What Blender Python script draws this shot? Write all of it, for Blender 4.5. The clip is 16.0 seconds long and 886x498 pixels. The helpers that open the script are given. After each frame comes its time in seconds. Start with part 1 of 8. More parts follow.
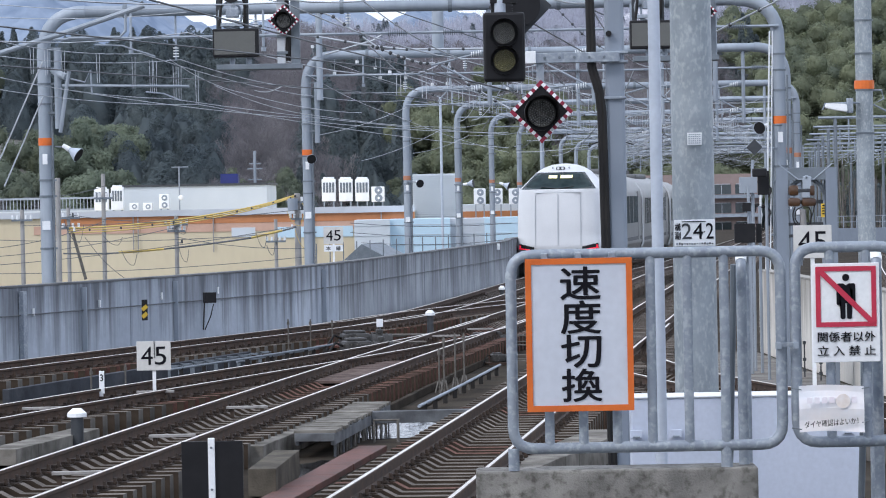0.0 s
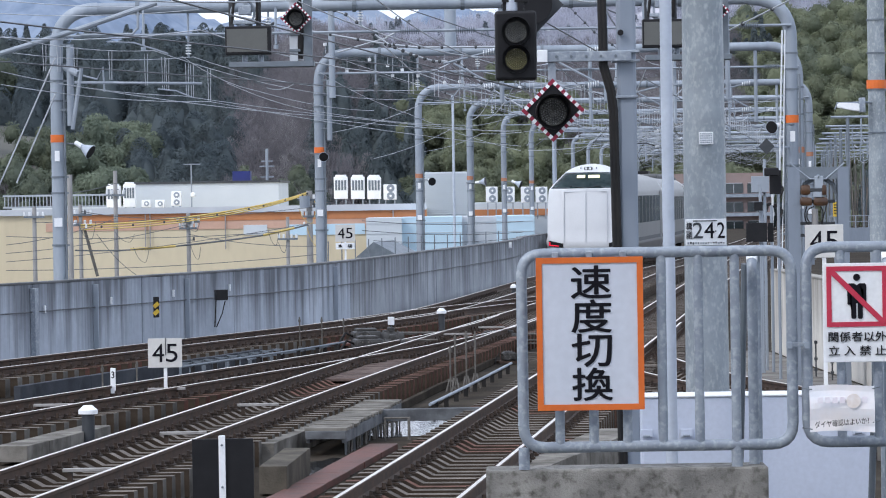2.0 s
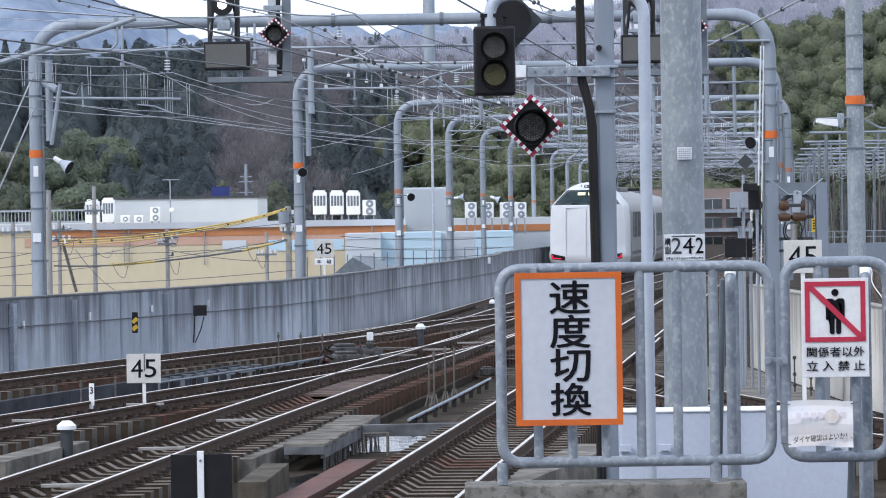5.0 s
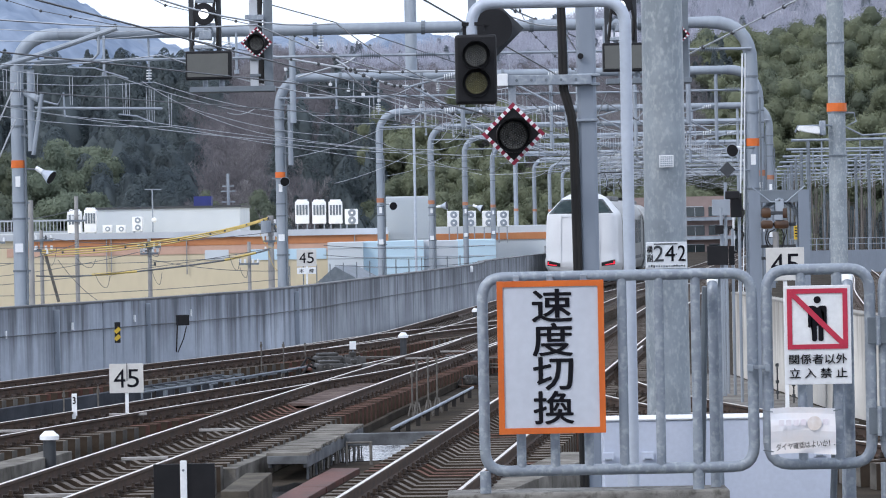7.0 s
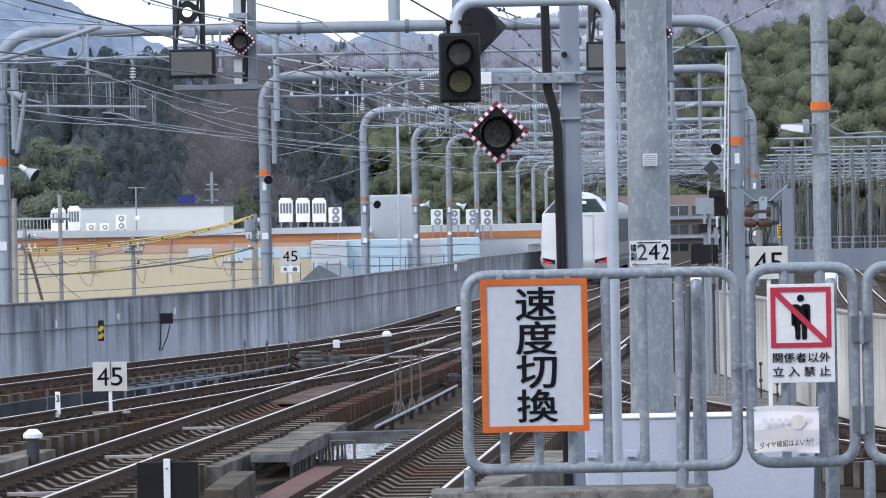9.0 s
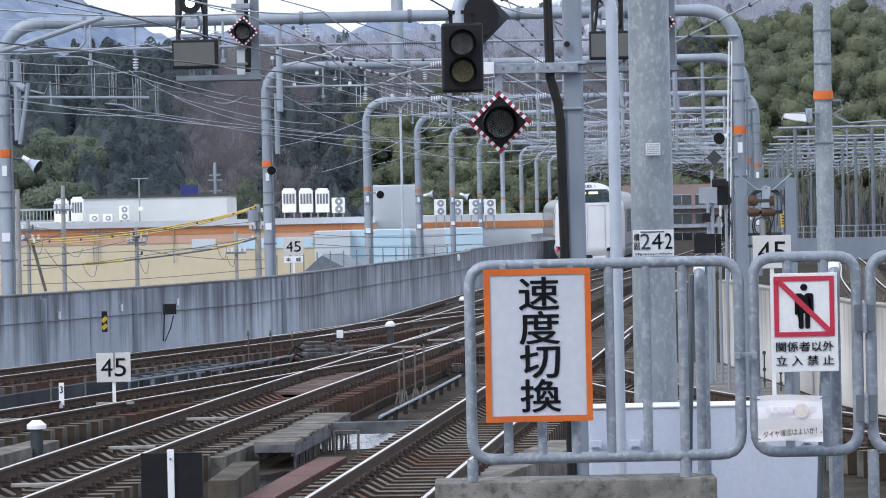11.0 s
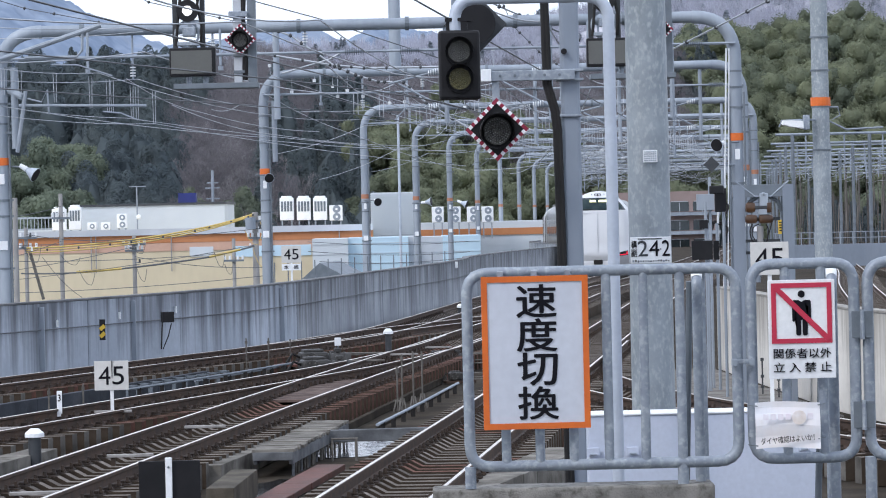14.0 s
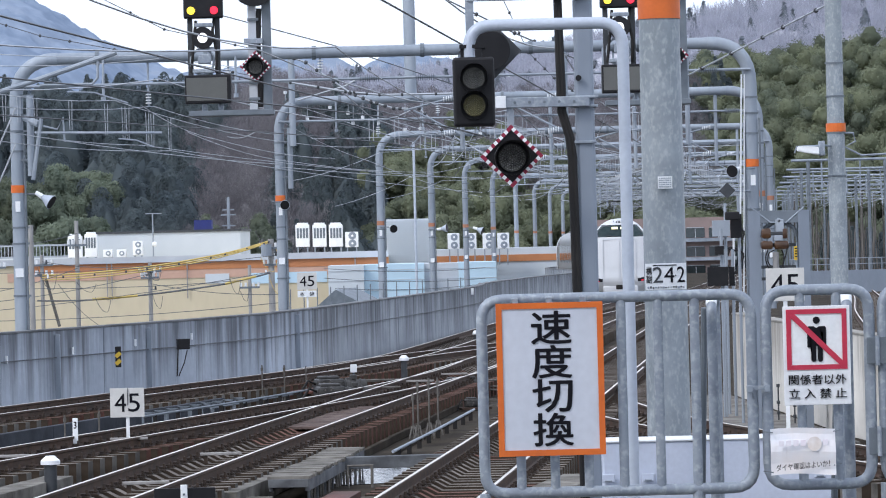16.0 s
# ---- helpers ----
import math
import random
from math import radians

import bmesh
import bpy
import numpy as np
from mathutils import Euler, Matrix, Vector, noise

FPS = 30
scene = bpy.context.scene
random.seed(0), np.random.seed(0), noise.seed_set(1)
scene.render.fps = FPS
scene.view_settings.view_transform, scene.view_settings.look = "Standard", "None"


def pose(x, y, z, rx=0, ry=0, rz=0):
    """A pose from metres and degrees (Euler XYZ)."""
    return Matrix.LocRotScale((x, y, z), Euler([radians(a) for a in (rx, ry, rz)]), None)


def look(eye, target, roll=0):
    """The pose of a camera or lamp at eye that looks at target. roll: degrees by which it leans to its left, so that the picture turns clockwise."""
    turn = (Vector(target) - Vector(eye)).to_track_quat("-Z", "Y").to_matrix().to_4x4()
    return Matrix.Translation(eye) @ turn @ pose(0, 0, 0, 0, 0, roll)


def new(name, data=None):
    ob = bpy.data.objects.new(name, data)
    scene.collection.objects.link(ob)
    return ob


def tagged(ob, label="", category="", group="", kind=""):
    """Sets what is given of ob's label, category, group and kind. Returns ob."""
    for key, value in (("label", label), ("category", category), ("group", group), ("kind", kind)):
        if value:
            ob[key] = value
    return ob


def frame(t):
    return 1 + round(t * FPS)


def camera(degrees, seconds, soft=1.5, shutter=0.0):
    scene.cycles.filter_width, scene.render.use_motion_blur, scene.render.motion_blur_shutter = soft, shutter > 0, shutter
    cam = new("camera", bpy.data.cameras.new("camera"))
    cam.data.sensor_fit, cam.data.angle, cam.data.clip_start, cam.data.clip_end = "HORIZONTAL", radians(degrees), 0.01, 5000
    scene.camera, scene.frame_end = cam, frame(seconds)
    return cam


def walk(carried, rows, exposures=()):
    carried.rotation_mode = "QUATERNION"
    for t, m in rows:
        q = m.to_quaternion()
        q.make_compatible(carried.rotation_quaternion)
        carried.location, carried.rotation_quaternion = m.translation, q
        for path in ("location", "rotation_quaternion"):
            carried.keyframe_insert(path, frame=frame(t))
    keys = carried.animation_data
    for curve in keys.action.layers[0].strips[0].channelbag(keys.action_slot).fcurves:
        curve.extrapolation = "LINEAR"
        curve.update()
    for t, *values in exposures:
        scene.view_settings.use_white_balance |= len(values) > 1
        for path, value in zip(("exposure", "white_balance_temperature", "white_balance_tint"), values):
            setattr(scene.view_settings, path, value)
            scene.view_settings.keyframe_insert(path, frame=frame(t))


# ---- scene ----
cam = camera(14.0, 16.0, soft=1.06)
EYE = 2.72
# seconds, side step, rise, yaw, pitch, lean to the right
ROWS = [
    (0.0, -0.0000, 0.0000, -0.000, -0.826, 1.100),
    (0.5, 0.0017, -0.0011, 0.087, -0.836, 0.957),
    (1.0, 0.0020, 0.0010, 0.113, -0.890, 0.777),
    (1.5, 0.0051, 0.0033, 0.173, -0.885, 0.730),
    (2.0, 0.0052, 0.0023, 0.190, -0.854, 0.908),
    (2.5, 0.0067, 0.0007, 0.163, -0.821, 0.964),
    (3.0, 0.0091, 0.0002, 0.079, -0.737, 0.982),
    (5.5, 0.0074, 0.0007, -0.214, -0.587, 0.887),
    (6.0, 0.0082, 0.0012, -0.291, -0.548, 0.908),
    (6.5, 0.0128, 0.0008, -0.276, -0.524, 1.037),
    (7.0, 0.0092, -0.0003, -0.427, -0.478, 1.102),
    (7.5, 0.0077, -0.0016, -0.560, -0.418, 1.185),
    (8.0, 0.0094, 0.0021, -0.578, -0.409, 1.049),
    (8.5, 0.0083, 0.0004, -0.616, -0.388, 1.107),
    (9.0, 0.0094, -0.0018, -0.685, -0.506, 1.057),
    (11.5, 0.0116, -0.0010, -0.635, -0.666, 1.242),
    (12.0, 0.0147, -0.0006, -0.678, -0.575, 1.224),
    (12.5, 0.0147, -0.0010, -0.691, -0.558, 1.179),
    (13.0, 0.0176, -0.0006, -0.702, -0.576, 1.176),
    (13.5, 0.0155, 0.0015, -0.706, -0.643, 1.324),
    (14.0, 0.0132, -0.0007, -0.666, -0.549, 1.337),
    (14.5, 0.0143, -0.0000, -0.712, -0.372, 1.154),
    (15.0, 0.0155, 0.0021, -0.614, -0.298, 1.191),
    (15.5, 0.0179, -0.0007, -0.456, -0.172, 1.322),
    (16.0, 0.0190, 0.0005, -0.424, -0.122, 1.436),
]
walk(cam, [(t, pose(x, 0, EYE + z, 90 + pitch, 0, yaw) @ pose(0, 0, 0, 0, 0, -lean)) for t, x, z, yaw, pitch, lean in ROWS],
     exposures=[(0.0, 0.02, 6200, 13), (16.0, 0.02, 6200, 13)])

# ---- light: bright overcast sky, weak wide sun ----
SUN_EL, SUN_AZ = 42.0, 215.0
world = bpy.data.worlds.new("overcast_sky")
scene.world = world
world.use_nodes = True
wn = world.node_tree.nodes
wl = world.node_tree.links
bg = wn["Background"]
sky = wn.new("ShaderNodeTexSky")
sky.sky_type = "NISHITA"
sky.sun_disc = False
sky.sun_elevation, sky.sun_rotation = radians(SUN_EL), radians(SUN_AZ)
sky.dust_density = 2.0
wc = wn.new("ShaderNodeTexCoord")
wmap = wn.new("ShaderNodeMapping")
wmap.inputs["Scale"].default_value = (1.2, 1.2, 5.0)
cloud = wn.new("ShaderNodeTexNoise")
cloud.inputs["Scale"].default_value = 2.2
cloud.inputs["Detail"].default_value = 6
ramp = wn.new("ShaderNodeMapRange")
ramp.inputs["From Min"].default_value, ramp.inputs["From Max"].default_value = 0.3, 0.65
ramp.inputs["To Min"].default_value, ramp.inputs["To Max"].default_value = 0.75, 0.97
mixs = wn.new("ShaderNodeMix")
mixs.data_type = "RGBA"
mixs.inputs[7].default_value = (12.3, 13.4, 15.2, 1)
wl.new(wc.outputs["Generated"], wmap.inputs["Vector"])
wl.new(wmap.outputs["Vector"], cloud.inputs["Vector"])
wl.new(cloud.outputs["Fac"], ramp.inputs["Value"])
wl.new(ramp.outputs["Result"], mixs.inputs[0])
wl.new(sky.outputs["Color"], mixs.inputs[6])
wl.new(mixs.outputs[2], bg.inputs["Color"])
bg.inputs["Strength"].default_value = 0.1
sun_data = bpy.data.lights.new("sun", "SUN")
sun_data.energy, sun_data.angle, sun_data.color = 1.5, radians(14), (1.0, 0.95, 0.87)
sun = new("sun", sun_data)
# the sun stands behind the camera's left shoulder
sun_dir = Vector((-0.62, -0.55, math.tan(radians(SUN_EL)) * 0.83)).normalized()
sun.matrix_basis = look(sun_dir * 100, (0, 0, 0))


# ---- materials ----
def surf(name, c1, c2=None, scale=3.0, rough=0.7, metal=0.0, bump=0.0, stretch=(1, 1, 1), fine=40.0, rand=0.0, island=0.0, stain=None, stain_scale=1.0, stain_amt=0.5, spec=0.5):
    m = bpy.data.materials.new(name)
    m.use_nodes = True
    n, l = m.node_tree.nodes, m.node_tree.links
    b = n["Principled BSDF"]
    c2 = c2 or tuple(x * 0.8 for x in c1)
    tc = n.new("ShaderNodeTexCoord")
    mp = n.new("ShaderNodeMapping")
    mp.inputs["Scale"].default_value = stretch
    l.new(tc.outputs["Object"], mp.inputs["Vector"])
    n1 = n.new("ShaderNodeTexNoise")
    n1.inputs["Scale"].default_value, n1.inputs["Detail"].default_value = scale, 5
    l.new(mp.outputs["Vector"], n1.inputs["Vector"])
    n2 = n.new("ShaderNodeTexNoise")
    n2.inputs["Scale"].default_value, n2.inputs["Detail"].default_value = fine, 3
    l.new(mp.outputs["Vector"], n2.inputs["Vector"])
    mix = n.new("ShaderNodeMix")
    mix.data_type = "RGBA"
    mix.inputs[6].default_value, mix.inputs[7].default_value = (*c1, 1), (*c2, 1)
    r1 = n.new("ShaderNodeMapRange")
    r1.inputs["From Min"].default_value, r1.inputs["From Max"].default_value = 0.35, 0.65
    l.new(n1.outputs["Fac"], r1.inputs["Value"])
    l.new(r1.outputs["Result"], mix.inputs[0])
    col = mix.outputs[2]
    if stain:
        n3 = n.new("ShaderNodeTexNoise")
        n3.inputs["Scale"].default_value, n3.inputs["Detail"].default_value = stain_scale, 6
        l.new(mp.outputs["Vector"], n3.inputs["Vector"])
        r3 = n.new("ShaderNodeMapRange")
        r3.inputs["From Min"].default_value, r3.inputs["From Max"].default_value = 0.5, 0.7
        r3.inputs["To Max"].default_value = stain_amt
        l.new(n3.outputs["Fac"], r3.inputs["Value"])
        ms = n.new("ShaderNodeMix")
        ms.data_type = "RGBA"
        ms.inputs[7].default_value = (*stain, 1)
        l.new(r3.outputs["Result"], ms.inputs[0])
        l.new(col, ms.inputs[6])
        col = ms.outputs[2]
    hv = n.new("ShaderNodeHueSaturation")
    l.new(col, hv.inputs["Color"])
    val = n.new("ShaderNodeMapRange")
    val.inputs["To Min"].default_value, val.inputs["To Max"].default_value = 0.9, 1.1
    l.new(n2.outputs["Fac"], val.inputs["Value"])
    last = val.outputs["Result"]
    for amount, node, out in ((rand, "ShaderNodeObjectInfo", "Random"), (island, "ShaderNodeNewGeometry", "Random Per Island")):
        if amount:
            oi = n.new(node)
            mr = n.new("ShaderNodeMapRange")
            mr.inputs["To Min"].default_value, mr.inputs["To Max"].default_value = 1 - amount, 1 + amount
            l.new(oi.outputs[out], mr.inputs["Value"])
            mu = n.new("ShaderNodeMath")
            mu.operation = "MULTIPLY"
            l.new(last, mu.inputs[0])
            l.new(mr.outputs["Result"], mu.inputs[1])
            last = mu.outputs[0]
    l.new(last, hv.inputs["Value"])
    l.new(hv.outputs["Color"], b.inputs["Base Color"])
    b.inputs["Roughness"].default_value, b.inputs["Metallic"].default_value = rough, metal
    b.inputs["Specular IOR Level"].default_value = spec
    if bump:
        bp = n.new("ShaderNodeBump")
        bp.inputs["Strength"].default_value, bp.inputs["Distance"].default_value = bump, 0.02
        l.new(n2.outputs["Fac"], bp.inputs["Height"])
        l.new(bp.outputs["Normal"], b.inputs["Normal"])
    return m


def glow(name, color, strength):
    m = bpy.data.materials.new(name)
    m.use_nodes = True
    b = m.node_tree.nodes["Principled BSDF"]
    b.inputs["Base Color"].default_value = (*color, 1)
    b.inputs["Emission Color"].default_value = (*color, 1)
    b.inputs["Emission Strength"].default_value = strength
    return m


GALV = surf("galvanised_steel", (0.31, 0.35, 0.40), (0.23, 0.265, 0.315), 7, 0.5, 0.25, 0.1, fine=50, stain=(0.50, 0.54, 0.57), stain_scale=30, stain_amt=0.6)
GALV_FAR = surf("dull_galvanised_steel", (0.33, 0.37, 0.42), (0.25, 0.29, 0.34), 1.5, 0.6, 0.2, stretch=(1, 1, 0.3), fine=10, rand=0.1)
GALV_DARK = surf("weathered_steel_column", (0.19, 0.22, 0.25), (0.14, 0.165, 0.19), 3, 0.55, 0.3, 0.05)
PIPE_WHITE = surf("pale_painted_pipe", (0.50, 0.55, 0.63), (0.43, 0.48, 0.56), 4, 0.4, 0.1)
CONCRETE = surf("platform_concrete", (0.33, 0.32, 0.295), (0.17, 0.165, 0.155), 5, 0.9, 0, 0.35, fine=110, stain=(0.085, 0.08, 0.07), stain_scale=22, stain_amt=0.85, spec=0.2)
DECK = surf("sooty_deck_concrete", (0.053, 0.043, 0.033), (0.028, 0.024, 0.019), 1.2, 1.0, 0, 0.3, fine=25, stain=(0.089, 0.077, 0.061), stain_scale=0.7, spec=0.08)
ROD_GREY = surf("weathered_rod", (0.16, 0.15, 0.135), (0.09, 0.082, 0.072), 8, 0.7)
TROUGH_BLUE = surf("dark_blue_grey_trough", (0.062, 0.068, 0.080), (0.036, 0.040, 0.048), 1.5, 0.9, 0, 0.2, fine=20, stain=(0.10, 0.105, 0.115), stain_scale=2.5, spec=0.15)
BOARDS = surf("worn_red_boards", (0.150, 0.115, 0.103), (0.080, 0.060, 0.054), 5, 0.95, 0, 0.4, fine=30, rand=0.25, spec=0.1)
PATH_GREY = surf("worn_path_concrete", (0.25, 0.24, 0.225), (0.15, 0.142, 0.13), 1.5, 0.95, 0, 0.4, fine=30, stain=(0.09, 0.085, 0.078), stain_scale=2.5, spec=0.15)
SLAB_PALE = surf("pale_cover_board", (0.36, 0.345, 0.33), (0.22, 0.21, 0.20), 6, 0.8, fine=40)
SLAB_DARK = surf("grimy_trough_concrete", (0.121, 0.107, 0.085), (0.063, 0.056, 0.046), 2.5, 0.9, 0, 0.4, fine=40, stain=(0.037, 0.032, 0.026), stain_scale=4, spec=0.15)
SLAB_BLUE = surf("blue_grey_concrete", (0.185, 0.195, 0.205), (0.105, 0.11, 0.118), 3, 0.9, 0, 0.3, fine=40, stain=(0.05, 0.05, 0.052), stain_scale=4, spec=0.15)
SLAB = surf("pale_walkway_concrete", (0.235, 0.222, 0.198), (0.105, 0.098, 0.086), 2.5, 0.9, 0, 0.4, fine=40, rand=0.15, stain=(0.053, 0.045, 0.035), stain_scale=4, spec=0.15)
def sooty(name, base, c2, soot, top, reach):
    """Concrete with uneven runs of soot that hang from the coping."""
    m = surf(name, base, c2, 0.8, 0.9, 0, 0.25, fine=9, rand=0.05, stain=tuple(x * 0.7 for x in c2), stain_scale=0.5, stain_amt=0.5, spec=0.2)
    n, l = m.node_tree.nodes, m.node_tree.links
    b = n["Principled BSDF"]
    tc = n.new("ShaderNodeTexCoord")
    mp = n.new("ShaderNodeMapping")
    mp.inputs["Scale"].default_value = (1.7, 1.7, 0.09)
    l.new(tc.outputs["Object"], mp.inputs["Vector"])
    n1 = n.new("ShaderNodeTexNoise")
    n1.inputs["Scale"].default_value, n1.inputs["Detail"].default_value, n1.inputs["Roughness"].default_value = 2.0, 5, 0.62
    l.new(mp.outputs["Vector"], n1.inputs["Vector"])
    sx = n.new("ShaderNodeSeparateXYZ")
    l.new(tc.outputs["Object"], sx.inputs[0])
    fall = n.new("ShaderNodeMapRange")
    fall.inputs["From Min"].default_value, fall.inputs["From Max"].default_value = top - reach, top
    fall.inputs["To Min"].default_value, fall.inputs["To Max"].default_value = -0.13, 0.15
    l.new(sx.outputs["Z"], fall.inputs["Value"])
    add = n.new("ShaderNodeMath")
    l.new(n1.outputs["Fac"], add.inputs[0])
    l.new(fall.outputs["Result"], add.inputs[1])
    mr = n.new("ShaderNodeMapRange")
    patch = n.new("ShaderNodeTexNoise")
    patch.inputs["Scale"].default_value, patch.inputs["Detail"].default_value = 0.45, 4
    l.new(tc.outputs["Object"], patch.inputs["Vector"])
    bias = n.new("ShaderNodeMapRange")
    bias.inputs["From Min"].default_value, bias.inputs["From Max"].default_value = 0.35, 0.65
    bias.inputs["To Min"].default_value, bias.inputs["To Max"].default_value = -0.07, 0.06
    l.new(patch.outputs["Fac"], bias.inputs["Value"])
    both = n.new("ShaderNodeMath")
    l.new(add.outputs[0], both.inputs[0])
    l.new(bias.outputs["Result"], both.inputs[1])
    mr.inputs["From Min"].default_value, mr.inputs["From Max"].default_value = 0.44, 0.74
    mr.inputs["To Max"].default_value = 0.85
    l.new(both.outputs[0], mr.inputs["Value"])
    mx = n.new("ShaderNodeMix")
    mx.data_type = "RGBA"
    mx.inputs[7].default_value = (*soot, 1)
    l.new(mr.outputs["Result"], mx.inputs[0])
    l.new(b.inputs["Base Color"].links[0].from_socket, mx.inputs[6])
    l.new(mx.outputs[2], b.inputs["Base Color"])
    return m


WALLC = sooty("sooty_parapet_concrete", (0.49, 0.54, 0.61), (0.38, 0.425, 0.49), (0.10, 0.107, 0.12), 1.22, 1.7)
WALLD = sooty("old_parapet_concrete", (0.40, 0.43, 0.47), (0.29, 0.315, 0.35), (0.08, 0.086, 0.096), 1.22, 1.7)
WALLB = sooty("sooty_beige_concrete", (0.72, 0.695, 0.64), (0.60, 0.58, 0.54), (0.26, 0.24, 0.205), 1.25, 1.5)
COPING = surf("sooty_coping_concrete", (0.20, 0.21, 0.22), (0.09, 0.095, 0.10), 1.0, 0.9)
COPING_BEIGE = surf("grey_beige_coping", (0.36, 0.345, 0.31), (0.22, 0.21, 0.19), 2.0, 0.9)
RAIL_RUST = surf("rusty_rail_steel", (0.082, 0.047, 0.030), (0.044, 0.029, 0.021), 5, 0.75, 0.2, 0.1)
RAIL_HEAD = surf("polished_rail_head", (0.90, 0.82, 0.73), (0.76, 0.69, 0.61), 2, 0.30, 1.0)
SLEEPER = surf("weathered_sleeper", (0.205, 0.180, 0.158), (0.095, 0.082, 0.070), 4, 0.95, 0, 0.4, stretch=(1, 3, 1), fine=30, rand=0.35, spec=0.15)
SLEEPER_RED = surf("red_brown_sleeper", (0.160, 0.080, 0.060), (0.085, 0.050, 0.040), 5, 0.95, 0, 0.3, fine=30, rand=0.2, spec=0.15)
# side colour holds both grime and the shade between sleepers
SLEEPER_SHADED_SIDE = surf("grimy_shaded_sleeper_side", (0.065, 0.050, 0.038), (0.040, 0.031, 0.024), 5, 0.95, spec=0.1)
SLEEPER_END = surf("sleeper_end_concrete", (0.150, 0.141, 0.128), (0.072, 0.067, 0.060), 4, 0.95, fine=25, rand=0.3, spec=0.1)
CLIP = surf("rusty_rail_clip", (0.063, 0.042, 0.030), (0.037, 0.028, 0.023), 8, 0.8, 0.2)
RUSTY = surf("rusty_edging", (0.122, 0.055, 0.040), (0.065, 0.037, 0.030), 6, 0.95, 0, 0.3, fine=30, rand=0.25, spec=0.1)
REDSTEEL = surf("red_oxide_steel", (0.137, 0.051, 0.038), (0.089, 0.040, 0.031), 3, 0.7, 0.1, 0.2, stain=(0.063, 0.045, 0.035), stain_scale=3)
BLACK = surf("black_paint", (0.013, 0.013, 0.015), (0.008, 0.008, 0.010), 6, 0.5, spec=0.3)
DARKGREY = surf("dark_grey_paint", (0.050, 0.055, 0.062), (0.035, 0.040, 0.046), 6, 0.5)
RUBBER = surf("black_cable_sheath", (0.010, 0.010, 0.010), (0.016, 0.014, 0.013), 6, 0.5, spec=0.3)
SIGNWHITE = surf("white_sign_enamel", (0.60, 0.635, 0.71), (0.575, 0.61, 0.685), 2, 0.45, fine=20)
BOARDWHITE = surf("weathered_board_white", (0.63, 0.625, 0.60), (0.56, 0.555, 0.535), 3, 0.55, fine=20)
WHITE = surf("white_paint", (0.874, 0.896, 0.900), (0.784, 0.806, 0.840), 2, 0.5)
ORANGE = surf("orange_paint", (0.72, 0.16, 0.02), (0.62, 0.13, 0.02), 4, 0.5)
INK = surf("black_sign_ink", (0.008, 0.008, 0.012), (0.012, 0.012, 0.016), 6, 0.7, spec=0.1)
RED = surf("crimson_sign_paint", (0.56, 0.035, 0.075), (0.50, 0.03, 0.07), 4, 0.45)
DARKRED = surf("dark_crimson_stripe", (0.30, 0.018, 0.05), (0.24, 0.015, 0.045), 5, 0.5)
YELLOW = surf("yellow_paint", (0.70, 0.48, 0.04), (0.6, 0.4, 0.04), 4, 0.5)
YELLOWCABLE = surf("yellow_cable_cover", (0.58, 0.43, 0.13), (0.48, 0.36, 0.11), 4, 0.5)
WIRE = surf("grey_overhead_wire", (0.50, 0.525, 0.56), (0.36, 0.39, 0.43), 2, 0.45, 0.4)
WIRE_DARK = surf("dark_overhead_wire", (0.13, 0.14, 0.155), (0.09, 0.10, 0.11), 2, 0.6, 0.1)
PORCELAIN = surf("white_porcelain", (0.75, 0.78, 0.80), (0.68, 0.7, 0.72), 4, 0.3)
BROWNPORC = surf("brown_porcelain", (0.085, 0.042, 0.018), (0.055, 0.028, 0.016), 4, 0.3)
CABINET = surf("pale_cabinet_enamel", (0.55, 0.60, 0.71), (0.52, 0.57, 0.68), 1.5, 0.45)
GLASSDARK = surf("dark_glass", (0.022, 0.034, 0.038), (0.032, 0.046, 0.050), 3, 0.07, spec=0.8)
LENS = surf("unlit_lens", (0.13, 0.125, 0.11), (0.035, 0.035, 0.033), 30, 0.25, fine=120)
LENS_Y = surf("unlit_amber_lens", (0.14, 0.125, 0.05), (0.06, 0.055, 0.03), 40, 0.25, fine=120)
BEAD = surf("grey_glass_beads", (0.30, 0.30, 0.28), (0.22, 0.22, 0.21), 30, 0.2)
BEAD_Y = surf("amber_glass_beads", (0.38, 0.34, 0.14), (0.30, 0.27, 0.10), 30, 0.2)
WATER = surf("wet_film", (0.03, 0.03, 0.032), (0.05, 0.05, 0.05), 2, 0.05, 0, 0.18, fine=7)
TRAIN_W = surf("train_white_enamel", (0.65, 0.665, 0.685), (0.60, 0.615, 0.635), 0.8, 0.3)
FADED_ORANGE = surf("faded_orange_band", (0.46, 0.19, 0.10), (0.36, 0.17, 0.11), 6, 0.7)
COLUMN = surf("painted_steel_column", (0.235, 0.272, 0.325), (0.205, 0.240, 0.290), 1.2, 0.5, 0.15, fine=14, stretch=(1, 1, 0.3))
MAST = surf("mottled_zinc_mast", (0.325, 0.365, 0.395), (0.235, 0.270, 0.295), 6, 0.5, 0.2, 0.1, stretch=(1, 1, 0.6), fine=60, stain=(0.50, 0.53, 0.54), stain_scale=30, stain_amt=0.55)
TRAINGLASS = surf("teal_windscreen_glass", (0.020, 0.046, 0.052), (0.040, 0.072, 0.076), 4, 0.10, spec=0.22)
# greyish flank colour, darkened to carry the shade on the train's side
TRAIN_SHADED = surf("train_shaded_grey_flank", (0.20, 0.205, 0.205), (0.16, 0.165, 0.165), 1.0, 0.3, 0.1)
TRAIN_ROOF = surf("train_roof_grey", (0.13, 0.135, 0.14), (0.09, 0.095, 0.10), 1.0, 0.6)
